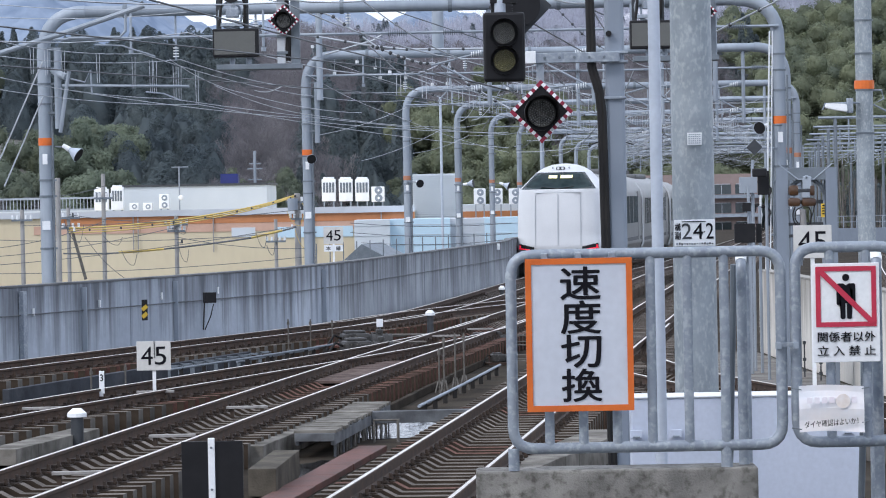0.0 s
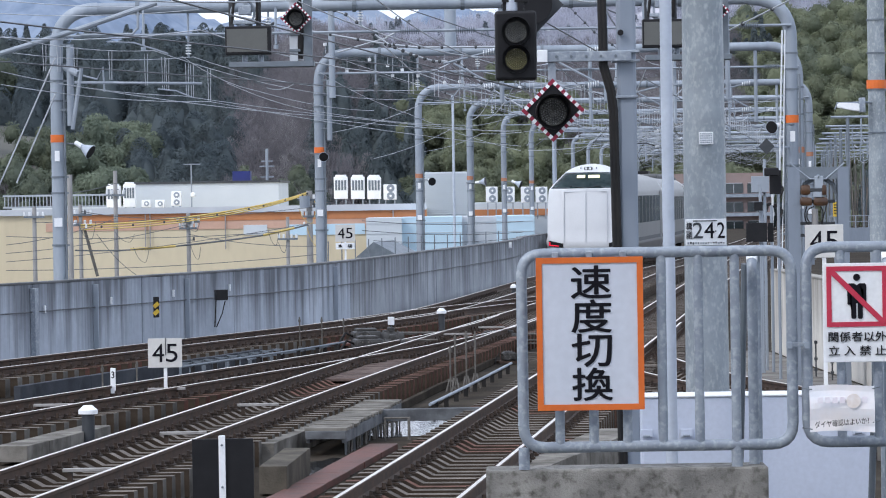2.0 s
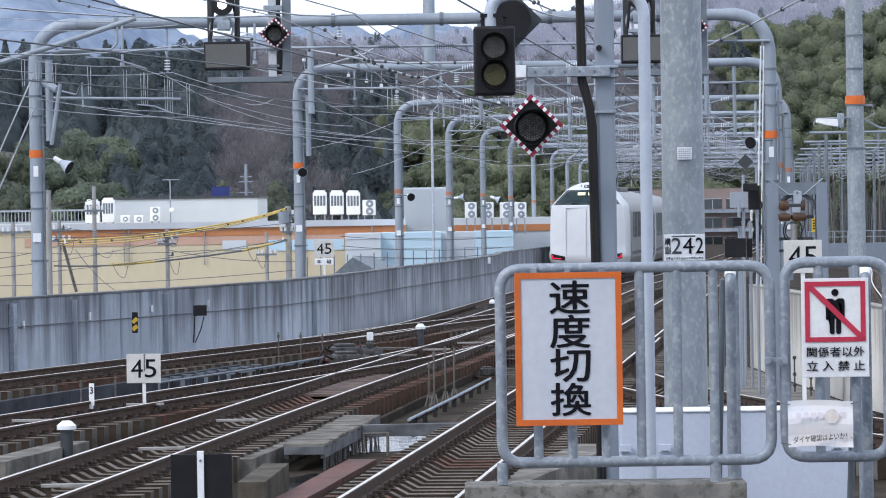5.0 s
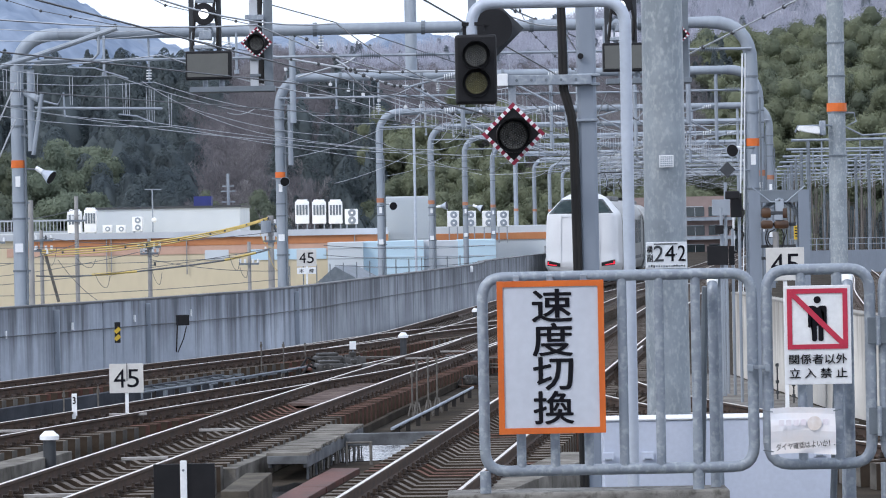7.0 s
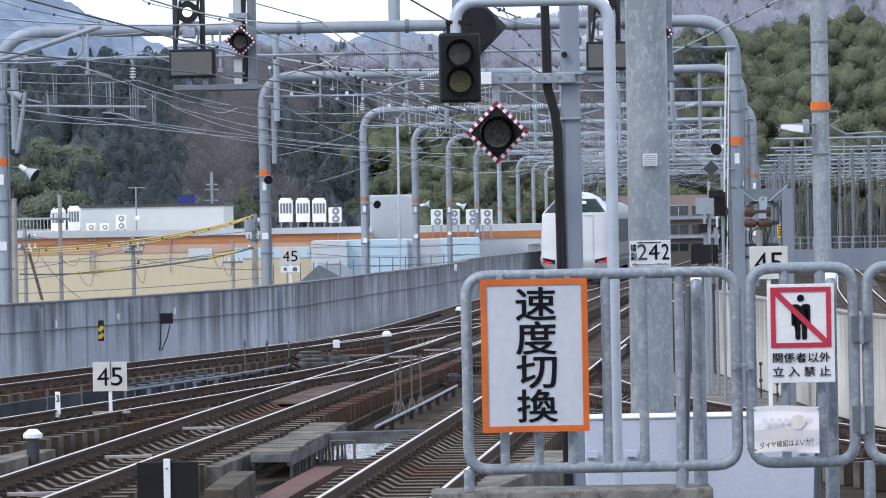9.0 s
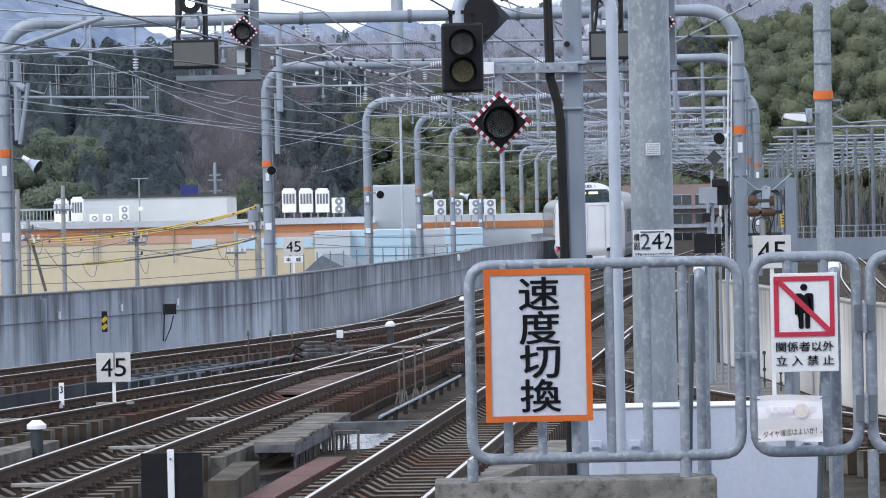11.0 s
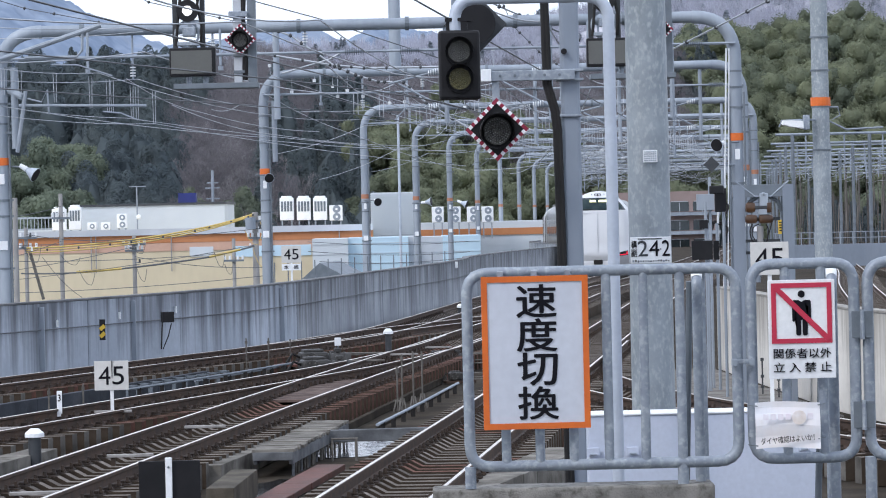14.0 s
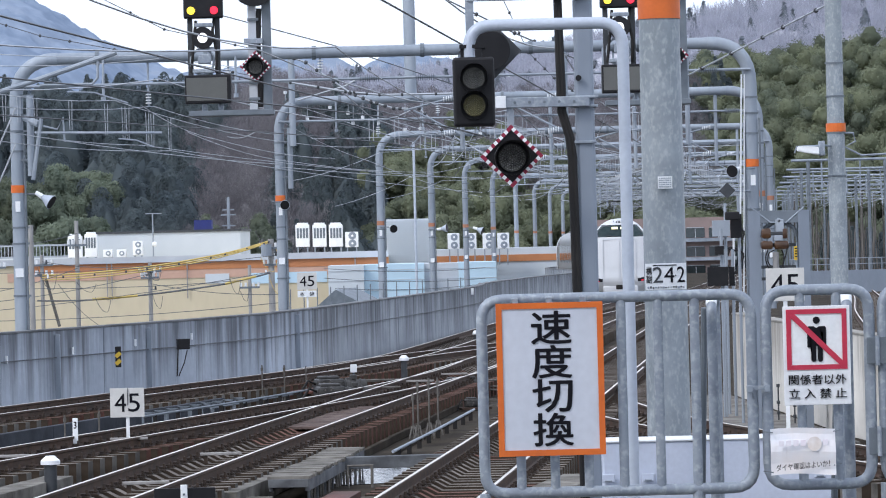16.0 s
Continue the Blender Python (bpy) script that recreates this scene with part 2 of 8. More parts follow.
UNDER = surf("train_underframe_soot", (0.024, 0.023, 0.023), (0.036, 0.034, 0.033), 3, 0.85, spec=0.2)
CREAM = surf("cream_facade_panel", (0.62, 0.54, 0.38), (0.58, 0.50, 0.35), 0.25, 0.8, fine=2, stretch=(1, 1, 0.3))
ORANGEBAND = surf("orange_facade_band", (0.50, 0.21, 0.085), (0.44, 0.18, 0.08), 0.4, 0.8, fine=3)
PINKBAND = surf("salmon_facade_band", (0.56, 0.36, 0.27), (0.52, 0.33, 0.25), 0.4, 0.8, fine=3)
ROOFGREY = surf("pale_roof_edge", (0.52, 0.545, 0.58), (0.43, 0.46, 0.50), 0.5, 0.7)
FACADEWHITE = surf("white_facade_panel", (0.57, 0.615, 0.65), (0.52, 0.57, 0.61), 0.4, 0.7)
FACADEBLUE = surf("pale_blue_facade_panel", (0.50, 0.66, 0.76), (0.46, 0.62, 0.73), 0.4, 0.7)
BRICKPINK = surf("dusty_brick_facade", (0.31, 0.235, 0.22), (0.26, 0.20, 0.185), 0.8, 0.85)
SOIL = surf("forest_soil", (0.115, 0.118, 0.105), (0.15, 0.145, 0.135), 0.03, 1.0, fine=0.5)
TOWN = surf("town_ground", (0.16, 0.16, 0.15), (0.10, 0.11, 0.09), 0.02, 0.9, fine=0.6)
BLUETANK = surf("blue_tank_paint", (0.025, 0.035, 0.19), (0.02, 0.03, 0.15), 1, 0.5)
PAPER = surf("laminated_paper", (0.88, 0.90, 0.95), (0.90, 0.86, 0.86), 7, 0.5, fine=12)
BARK = surf("pale_cedar_bark", (0.17, 0.155, 0.14), (0.075, 0.07, 0.066), 0.5, 0.9, fine=4, island=0.4)
UPOLE = surf("old_concrete_pole", (0.36, 0.355, 0.35), (0.27, 0.265, 0.26), 2, 0.9, fine=8)
SCREEN = surf("blank_indicator_screen", (0.115, 0.118, 0.11), (0.10, 0.102, 0.096), 2, 0.4)
PINKINK = surf("faded_pink_print", (0.88, 0.815, 0.88), (0.88, 0.86, 0.91), 20, 0.6)
TANINK = surf("faded_tan_print", (0.86, 0.81, 0.79), (0.80, 0.72, 0.66), 25, 0.6)
LAMP_Y = glow("yellow_signal_glow", (1.0, 0.72, 0.05), 1.2)
LAMP_R = glow("red_signal_glow", (1.0, 0.02, 0.05), 1.2)
LAMP_W = glow("white_signal_glow", (1.0, 1.0, 1.0), 1.3)
TAIL = glow("red_tail_glow", (0.9, 0.02, 0.05), 0.7)
DISPLAY = glow("lit_display", (0.85, 0.83, 0.45), 0.8)


# ---- building helpers ----
def thing(name, loc, label, category="", group="", kind=""):
    ob = new(name)
    ob.location = loc
    ob.empty_display_size = 0.2
    return tagged(ob, label, category, group, kind)


def part(name, bm, material, parent=None, label="", smooth=False):
    me = bpy.data.meshes.new(name)
    bmesh.ops.recalc_face_normals(bm, faces=bm.faces)
    bm.to_mesh(me)
    bm.free()
    if smooth:
        me.shade_smooth()
        me.set_sharp_from_angle(angle=radians(40))
    me.materials.append(material)
    ob = new(name, me)
    if parent:
        ob.parent = parent
        off = Vector((0, 0, 0))
        p = parent
        while p:
            off += p.location
            p = p.parent
        me.transform(Matrix.Translation(-off))
    if label:
        ob["label"] = label
    return ob


def box(bm, c, s, rz=0.0, bevel=0.0):
    r = bmesh.ops.create_cube(bm, size=1, matrix=pose(*c, 0, 0, rz) @ Matrix.Diagonal((*s, 1)))
    if bevel:
        es = list({e for v in r["verts"] for e in v.link_edges})
        bmesh.ops.bevel(bm, geom=es, offset=bevel, segments=2, affect="EDGES", profile=0.5)


def tube(bm, pts, r, n=8, caps=True, r2=None):
    pts = [Vector(p) for p in pts]
    rings = []
    k = len(pts)
    up = None
    for i, p in enumerate(pts):
        d = (pts[min(i + 1, k - 1)] - pts[max(i - 1, 0)]).normalized()
        if up is None:
            up = Vector((0, 0, 1)) if abs(d.z) < 0.9 else Vector((1, 0, 0))
        a = d.cross(up).normalized()
        up = a.cross(d).normalized()
        rr = r if r2 is None else r + (r2 - r) * i / (k - 1)
        rings.append([bm.verts.new(p + (a * math.cos(2 * math.pi * j / n) + up * math.sin(2 * math.pi * j / n)) * rr) for j in range(n)])
    for q, w in zip(rings, rings[1:]):
        for j in range(n):
            bm.faces.new((q[j], q[(j + 1) % n], w[(j + 1) % n], w[j]))
    if caps:
        bm.faces.new(rings[0])
        bm.faces.new(list(reversed(rings[-1])))


def bend(p, q, s, r, steps=5):
    """Points of a round corner at q between p and s."""
    p, q, s = Vector(p), Vector(q), Vector(s)
    a, b = q + (p - q).normalized() * r, q + (s - q).normalized() * r
    return [(1 - u) ** 2 * a + 2 * u * (1 - u) * q + u * u * b for u in (i / steps for i in range(steps + 1))]


def disc(bm, c, r, depth, n=20, axis="Y", r2=None):
    m = Matrix.Translation(c) @ (pose(0, 0, 0, 90, 0, 0) if axis == "Y" else pose(0, 0, 0, 0, 90, 0) if axis == "X" else Matrix())
    bmesh.ops.create_cone(bm, cap_ends=True, segments=n, radius1=r, radius2=r if r2 is None else r2, depth=depth, matrix=m)


def B():
    return bmesh.new()


def lettering(body, w, h, c, material, parent, bold=0.0, depth=0.002, lean=0.0):
    cu = bpy.data.curves.new("lettering", "FONT")
    cu.body, cu.extrude = body, 0.02
    cu.resolution_u = 4
    ob = new("lettering", cu)
    dg = bpy.context.evaluated_depsgraph_get()
    me = bpy.data.meshes.new_from_object(ob.evaluated_get(dg))
    bpy.data.objects.remove(ob)
    xs = np.empty(len(me.vertices) * 3)
    me.vertices.foreach_get("co", xs)
    xs = xs.reshape(-1, 3)
    lo, hi = xs.min(0), xs.max(0)
    xs = (xs - (lo + hi) / 2) / np.maximum(hi - lo, 1e-6) * (w, h, depth)
    out = np.stack([xs[:, 0], -xs[:, 2], xs[:, 1]], 1)
    ca, sa = math.cos(radians(lean)), math.sin(radians(lean))
    out = np.stack([out[:, 0] * ca - out[:, 2] * sa, out[:, 1], out[:, 0] * sa + out[:, 2] * ca], 1)
    off = Vector((0, 0, 0))
    p = parent
    while p:
        off += p.location
        p = p.parent
    out = out + np.array(c) - np.array(off)
    if bold:
        # heavier strokes: shifted layers, each a hair proud of the last
        fs = [tuple(f.vertices) for f in me.polygons]
        n, vs, faces = len(out), [], []
        for i, (a, b) in enumerate(((0, 0), (1, 0), (-1, 0), (0, 1), (0, -1), (0.7, 0.7), (-0.7, 0.7), (0.7, -0.7), (-0.7, -0.7))):
            vs.append(out + np.array((a * bold * h, -0.00025 * i, b * bold * h * 0.7)))
            faces += [tuple(k + n * i for k in f) for f in fs]
        me = bpy.data.meshes.new("lettering")
        me.from_pydata(np.concatenate(vs), [], faces)
    else:
        me.vertices.foreach_set("co", out.ravel())
        me.materials.clear()
    me.materials.append(material)
    o = new("lettering", me)
    o.parent = parent
    return o


def spline(pts, step):
    """Points at even steps along a smooth line through the given plan points."""
    p = [Vector(q) for q in pts]
    p = [p[0] * 2 - p[1]] + p + [p[-1] * 2 - p[-2]]
    dense = []
    for a, b, c, d in zip(p, p[1:], p[2:], p[3:]):
        for i in range(40):
            u = i / 40
            dense.append(0.5 * (2 * b + (c - a) * u + (2 * a - 5 * b + 4 * c - d) * u * u + (3 * b - a - 3 * c + d) * u ** 3))
    dense.append(p[-2])
    s = np.cumsum([0] + [(b - a).length for a, b in zip(dense, dense[1:])])
    arr = np.array([tuple(q) for q in dense])
    t = np.arange(0, s[-1], step)
    return [Vector([np.interp(u, s, arr[:, k]) for k in range(arr.shape[1])]) for u in t]


def headings(line):
    k = len(line)
    return [math.atan2((line[min(i + 1, k - 1)] - line[max(i - 1, 0)]).y, (line[min(i + 1, k - 1)] - line[max(i - 1, 0)]).x) for i in range(k)]


# ---- ground, viaduct deck ----
def sheet(name, x0, x1, y0, y1, z, thick, material, label):
    bm = B()
    box(bm, ((x0 + x1) / 2, (y0 + y1) / 2, z - thick / 2), (x1 - x0, y1 - y0, thick))
    return tagged(part(name, bm, material), label, "ground", kind="structure")


sheet("ground", -4000, 4000, -300, 4700, -7.0, 1.0, TOWN, "grey town ground far below the viaduct")
DECK_Z = -0.46


def grade(y):
    """The viaduct falls gently beyond the crossover."""
    return -0.0042 * max(0.0, y - 122.0)


bm = B()
WALL_LINE = [(-15.5, 44), (-11.6, 55), (-8.1, 64.5), (-5.5, 71.6), (-3.1, 79.4), (-1.25, 91.6), (1.89, 115), (2.48, 126), (4.72, 150), (7.55, 175), (8.7, 187), (9.05, 200), (8.95, 215), (8.7, 232), (9.1, 248), (11.0, 272), (14, 310), (40, 560)]
left = spline(WALL_LINE, 3.0)
low, high = [], []
for p in [Vector((-15.5, -20))] + left:
    a = bm.verts.new((p.x, p.y, DECK_Z + grade(p.y)))
    b = bm.verts.new((p.x + 36, p.y, DECK_Z + grade(p.y)))
    low.append(a), high.append(b)
for i in range(len(low) - 1):
    bm.faces.new((low[i], high[i], high[i + 1], low[i + 1]))
deck = bmesh.ops.extrude_face_region(bm, geom=list(bm.faces))
bmesh.ops.translate(bm, verts=[v for v in deck["geom"] if isinstance(v, bmesh.types.BMVert)], vec=(0, 0, -1.2))
tagged(part("viaduct_deck", bm, DECK), "sooty dark concrete viaduct deck", "deck", kind="structure")


# ---- left parapet of precast panels ----
def parapet(name, line, z0, z1, thick, panel_len, material, label, coping=None, old_mat=None):
    root = thing(name, (line[0][0], line[0][1], 0), label, "wall", kind="structure")
    pts = spline(line, panel_len)
    cop = B()
    for i, (a, b) in enumerate(zip(pts, pts[1:])):
        d = b - a
        ang = math.degrees(math.atan2(d.y, d.x))
        nrm = Vector((-d.y, d.x)).normalized()
        mid = (a + b) / 2 + nrm * (thick / 2 + 0.004 * (i % 3))
        bm = B()
        box(bm, (mid.x, mid.y, (z0 + z1) / 2 + grade(mid.y)), (d.length - 0.025, thick, z1 - z0), ang, 0.008)
        part("panel", bm, old_mat if old_mat and mid.y > 84 else material, root)
        if coping:
            box(cop, (mid.x, mid.y, z1 + 0.02 + grade(mid.y)), (d.length - 0.01, thick + 0.03, 0.04), ang, 0.008)
    if coping:
        part("coping", cop, coping, root, "sooty concrete coping")
    else:
        cop.free()
    return root, pts


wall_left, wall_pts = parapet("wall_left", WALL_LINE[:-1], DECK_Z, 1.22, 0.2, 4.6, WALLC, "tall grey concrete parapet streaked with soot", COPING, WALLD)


def wall_at(y):
    ys = [p.y for p in wall_pts]
    x = float(np.interp(y, ys, [p.x for p in wall_pts]))
    x2 = float(np.interp(y + 1, ys, [p.x for p in wall_pts]))
    return x, math.degrees(math.atan2(1, x2 - x))


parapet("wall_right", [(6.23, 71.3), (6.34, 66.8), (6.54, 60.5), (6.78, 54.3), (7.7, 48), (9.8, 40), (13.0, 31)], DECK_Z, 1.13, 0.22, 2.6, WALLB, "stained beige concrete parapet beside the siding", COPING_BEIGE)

# ---- tracks ----
TRACK_A = [(-1.36, 25), (-0.54, 32.7), (1.30, 50), (4.5, 80), (9.5, 126.7), (16.5, 192), (24.0, 262), (40, 410)]
TRACK_B = [(-6.0, 20), (-4.02, 37.1), (-1.63, 57.0), (1.3, 80), (3.9, 101), (6.9, 127), (10.4, 155), (15.4, 200), (22.2, 262), (38, 410)]
TRACK_C = [(-10.6, 29), (-7.7, 40.5), (-5.43, 49.6), (-2.25, 61.2), (-0.75, 67.1), (0.75, 75), (1.6, 82)]
TRACK_D = [(-12.0, 47), (-9.3, 55.5), (-7.05, 62.9), (-4.75, 70.4), (-2.6, 77.2), (-0.45, 86.5), (2.55, 113.5), (4.05, 126.7), (6.95, 150), (9.78, 175), (10.63, 186), (11.15, 197), (11.15, 212), (10.85, 230), (11.2, 246), (13.1, 270), (15.5, 292), (20, 325)]
TRACK_H = [(-2.6, 77.2), (-1.0, 84), (0.3, 88.5), (1.6, 92.3), (2.9, 96.5), (3.9, 101)]
TRACK_F = [(9.3, 68), (11.2, 85), (12.95, 99), (15.7, 124.5), (19.5, 156), (22.4, 182)]
TRACK_G = [(14.5, 72), (17.0, 99), (20.2, 130), (24.4, 182)]
TRACK_E = [(8.6, 33), (6.2, 41), (4.46, 48.6), (3.2, 56.5), (3.05, 64), (4.2, 76)]

RAIL_PROFILE = [(-0.0635, 0), (0.0635, 0), (0.0635, 0.012), (0.010, 0.03), (0.010, 0.105), (0.033, 0.118), (0.033, 0.148), (-0.033, 0.148), (-0.033, 0.118), (-0.010, 0.105), (-0.010, 0.03), (-0.0635, 0.012)]


def sweep(bm, line, offset, prof, z):
    hs = headings(line)
    rings = []
    for p, h in zip(line, hs):
        nx, ny = -math.sin(h), math.cos(h)
        rings.append([bm.verts.new((p.x - nx * (offset + u), p.y - ny * (offset + u), z + v + grade(p.y))) for u, v in prof])
    n = len(prof)
    for q, w in zip(rings, rings[1:]):
        for j in range(n):
            bm.faces.new((q[j], q[(j + 1) % n], w[(j + 1) % n], w[j]))
    bm.faces.new(rings[0]), bm.faces.new(rings[-1][::-1])


def sleeper_mesh(name, material, end_mat, half=1.0):
    # ends and rail seats stand high, the middle is sunk
    bm = B()
    prof = [(-half, -0.15), (-0.38, -0.15), (-0.26, -0.215), (0.26, -0.215), (0.38, -0.15), (half, -0.15)]
    top = [[bm.verts.new((x, s * 0.095, z)) for x, z in prof] for s in (-1, 1)]
    bot = [[bm.verts.new((x, s * 0.10, -0.45)) for x, z in prof] for s in (-1, 1)]
    for i in range(5):
        bm.faces.new((top[0][i], top[0][i + 1], top[1][i + 1], top[1][i]))
        for s in (0, 1):
            bm.faces.new((top[s][i], top[s][i + 1], bot[s][i + 1], bot[s][i]))
    for i in (0, 5):
        bm.faces.new((top[0][i], top[1][i], bot[1][i], bot[0][i]))
    bmesh.ops.recalc_face_normals(bm, faces=bm.faces)
    # by facing: pale top, sides with grime and painted shade, plain ends
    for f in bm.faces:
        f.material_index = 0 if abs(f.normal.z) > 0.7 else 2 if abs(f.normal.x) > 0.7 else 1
    me = bpy.data.meshes.new(name)
    bm.to_mesh(me)
    bm.free()
    for mt in (material, SLEEPER_SHADED_SIDE, end_mat):
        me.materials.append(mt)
    return me


SL_GREY, SL_RED = sleeper_mesh("sleeper", SLEEPER, SLEEPER_END), sleeper_mesh("sleeper", SLEEPER_RED, RUSTY)


def seat_template():
    """One rail seat: base plate, two spring clips and two standing bolts; across u, along v."""
    bm = B()
    box(bm, (0, 0, -0.146), (0.34, 0.15, 0.014))
    for k in (-1, 1):
        box(bm, (k * 0.082, 0, -0.124), (0.05, 0.07, 0.032))
        bmesh.ops.create_cone(bm, cap_ends=True, segments=6, radius1=0.020, radius2=0.018, depth=0.075, matrix=Matrix.Translation((k * 0.128, 0.02, -0.104)))
        box(bm, (k * 0.128, 0.02, -0.118), (0.06, 0.06, 0.02))
    bm.verts.index_update()
    vs, fs = np.array([tuple(v.co) for v in bm.verts]), [tuple(v.index for v in f.verts) for f in bm.faces]
    bm.free()
    return vs, fs


SEAT_V, SEAT_F = seat_template()


def track(label, line_pts, near_y, red=(), first=0.0):
    line = spline(line_pts, 0.48)
    root = thing("railway_track", (line[0].x, line[0].y, 0), label, "railway track", kind="structure")
    fine = spline(line_pts, 1.0)
    for o in (-0.565, 0.565):
        bm = B()
        sweep(bm, fine, o, RAIL_PROFILE, -0.152)
        r = part("rail", bm, RAIL_RUST, root)
        bm = B()
        sweep(bm, fine, o, [(-0.019, 0), (0.019, 0), (0.016, 0.004), (-0.016, 0.004)], -0.0035)
        part("running_surface", bm, RAIL_HEAD, r, "polished bright running surface")
    rest, cv, cf = [], [], []
    hs = headings(line)
    rnd = random.Random(label)
    for i, (p, h) in enumerate(zip(line, hs)):
        is_red = any(a <= p.y <= b for a, b in red)
        m = pose(p.x, p.y, grade(p.y) + rnd.uniform(-0.008, 0.0), 0, 0, math.degrees(h) - 90 + rnd.uniform(-0.6, 0.6))
        if p.y < near_y:
            ob = new("sleeper", SL_RED if is_red else SL_GREY)
            ob.parent = root
            ob.matrix_basis = Matrix.Translation(-root.location) @ m
            ca, sa = math.cos(h - math.pi / 2), math.sin(h - math.pi / 2)
            for o in (-0.565, 0.565):
                k = len(cv) * len(SEAT_V)
                q = SEAT_V + (o, 0, 0)
                cv.append(np.stack([p.x - root.location.x + q[:, 0] * ca - q[:, 1] * sa, p.y - root.location.y + q[:, 0] * sa + q[:, 1] * ca, q[:, 2] + grade(p.y)], 1))
                cf += [tuple(v + k for v in f) for f in SEAT_F]
        else:
            rest.append(m)
    if cv:
        me = bpy.data.meshes.new("rail_fastenings")
        me.from_pydata(np.concatenate(cv), [], cf)
        me.materials.append(CLIP)
        ob = new("rail_fastenings", me)
        ob.parent = root
        tagged(ob, "rusty rail clips and bolts", kind="stuff")
    if rest:
        tv = np.array([tuple(v.co) for v in SL_GREY.vertices])
        fs = [tuple(f.vertices) for f in SL_GREY.polygons]
        vs, faces = [], []
        for m in rest:
            k = len(vs)
            vs += [tuple(m @ Vector(v) - root.location) for v in tv]
            faces += [tuple(a + k for a in f) for f in fs]
        me = bpy.data.meshes.new("sleepers")
        me.from_pydata(vs, [], faces)
        for mt in (SLEEPER, SLEEPER_SHADED_SIDE, SLEEPER_END):
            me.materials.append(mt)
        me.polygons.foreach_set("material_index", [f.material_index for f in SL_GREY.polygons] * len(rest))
        ob = new("sleepers", me)
        ob.parent = root
        tagged(ob, kind="stuff")
    return line


# ---- fixed platform-end things ----


def pipe_panel(x0, x1, z0, z1, y, r, bars, label, legs=(), name="pipe_fence"):
    root = thing(name, ((x0 + x1) / 2, y, z0), label, "railing", "platform-end railings")
    c = 0.11
    A0, B0, C0, D0 = (x0, y, z0), (x1, y, z0), (x1, y, z1), (x0, y, z1)
    loop = bend(D0, A0, B0, c) + bend(A0, B0, C0, c) + bend(B0, C0, D0, c) + bend(C0, D0, A0, c)
    bm = B()
    tube(bm, loop + [loop[0]], r, 10, caps=False)
    part("frame", bm, GALV, root, smooth=True)
    for x in bars:
        bm = B()
        tube(bm, [(x, y, z0), (x, y, z1)], r * 0.86, 10)
        part("bar", bm, GALV, root, smooth=True)
    for x, zb in legs:
        bm = B()
        tube(bm, [(x, y, zb), (x, y, z0)], r, 10)
        part("leg", bm, GALV, root, smooth=True)
    return root


# ---- platform and its end fence ----
bm = B()
box(bm, (1.2, 5.0, 0.55), (7.0, 26.0, 1.14), 0, 0.03)
tagged(part("platform", bm, CONCRETE), "grey concrete island platform", "platform", kind="structure")
bm = B()
kx0, kx1, kz = 0.146, 1.569, 1.331
box(bm, ((kx0 + kx1) / 2, 18.32, kz / 2 + 0.2), (kx1 - kx0, 0.30, kz - 0.4), -0.6, 0.012)
tagged(part("kerb_block", bm, CONCRETE), "weathered concrete upstand under the railing", "kerb", kind="structure")

# out-of-view canopy, added to keep sky light off the railings and signs
bm = B()
box(bm, (1.2, 1.0, 4.75), (8.0, 27.0, 0.25))
for y in (-8, 0, 8, 14):
    box(bm, (1.2, y, 4.5), (7.6, 0.2, 0.3))
tagged(part("unseen_shade_canopy", bm, GALV_DARK), "unseen grey steel canopy roof added to shade the railings", "canopy", kind="structure")
# out-of-view columns that hold up the added canopy
for y in (-8, 0):
    cp_ = thing("unseen_canopy_column", (3.6, y, 1.12), "unseen grey steel column under the added canopy", "column", "canopy columns")
    bm = B()
    box(bm, (3.6, y, 2.75), (0.2, 0.2, 3.3), 0, 0.01)
    part("shaft", bm, GALV_DARK, cp_)

FR = 0.029
fz1, fz0 = 2.418, 1.440
pipe_panel(0.338, 1.698, fz0, fz1, 18.2, FR,
           [0.522, 0.693, 0.864, 1.042, 1.228, 1.413],
           "galvanised pipe railing panel carrying the speed sign", [(0.338, kz), (1.413, kz)])
gz1, gz0 = 2.430, 1.447
gate = pipe_panel(1.772, 2.294, gz0, gz1, 18.2, FR,
           [1.946, 2.129], "galvanised pipe gate with a warning sign", name="pipe_gate")
pipe_panel(2.363, 2.887, gz0, gz1, 18.2, FR,
           [2.545, 2.716], "galvanised pipe railing panel beside the gate", [(2.363, 1.12), (2.859, 1.12)])
for zc in (2.116, 1.660):
    bm = B()
    tube(bm, [(2.328, 18.15, zc - 0.075), (2.328, 18.15, zc + 0.075)], 0.012)
    h = part("hinge", bm, GALV, gate, "galvanised hinge with bolted leaves")
    for s in (-1, 1):
        bm = B()
        box(bm, (2.328 + s * 0.028, 18.155, zc), (0.05, 0.012, 0.135), 0, 0.003)
        for dz in (-0.04, 0, 0.04):
            disc(bm, (2.328 + s * 0.03, 18.147, zc + dz), 0.0045, 0.006, 8)
        part("leaf", bm, GALV_DARK, h)
lk = thing("gate_latch", (1.720, 18.16, 1.939), "small steel latch tying gate to railing", "latch")
bm = B()
for x in (1.681, 1.766):
    bm = B()
    box(bm, (x, 18.16, 1.939), (0.028, 0.072, 0.036), 0, 0.004)
    part("clamp", bm, GALV_FAR, lk)
bm = B()
box(bm, (1.721, 18.14, 1.944), (0.085, 0.01, 0.022), 0, 0.002)
part("bar", bm, GALV, lk)


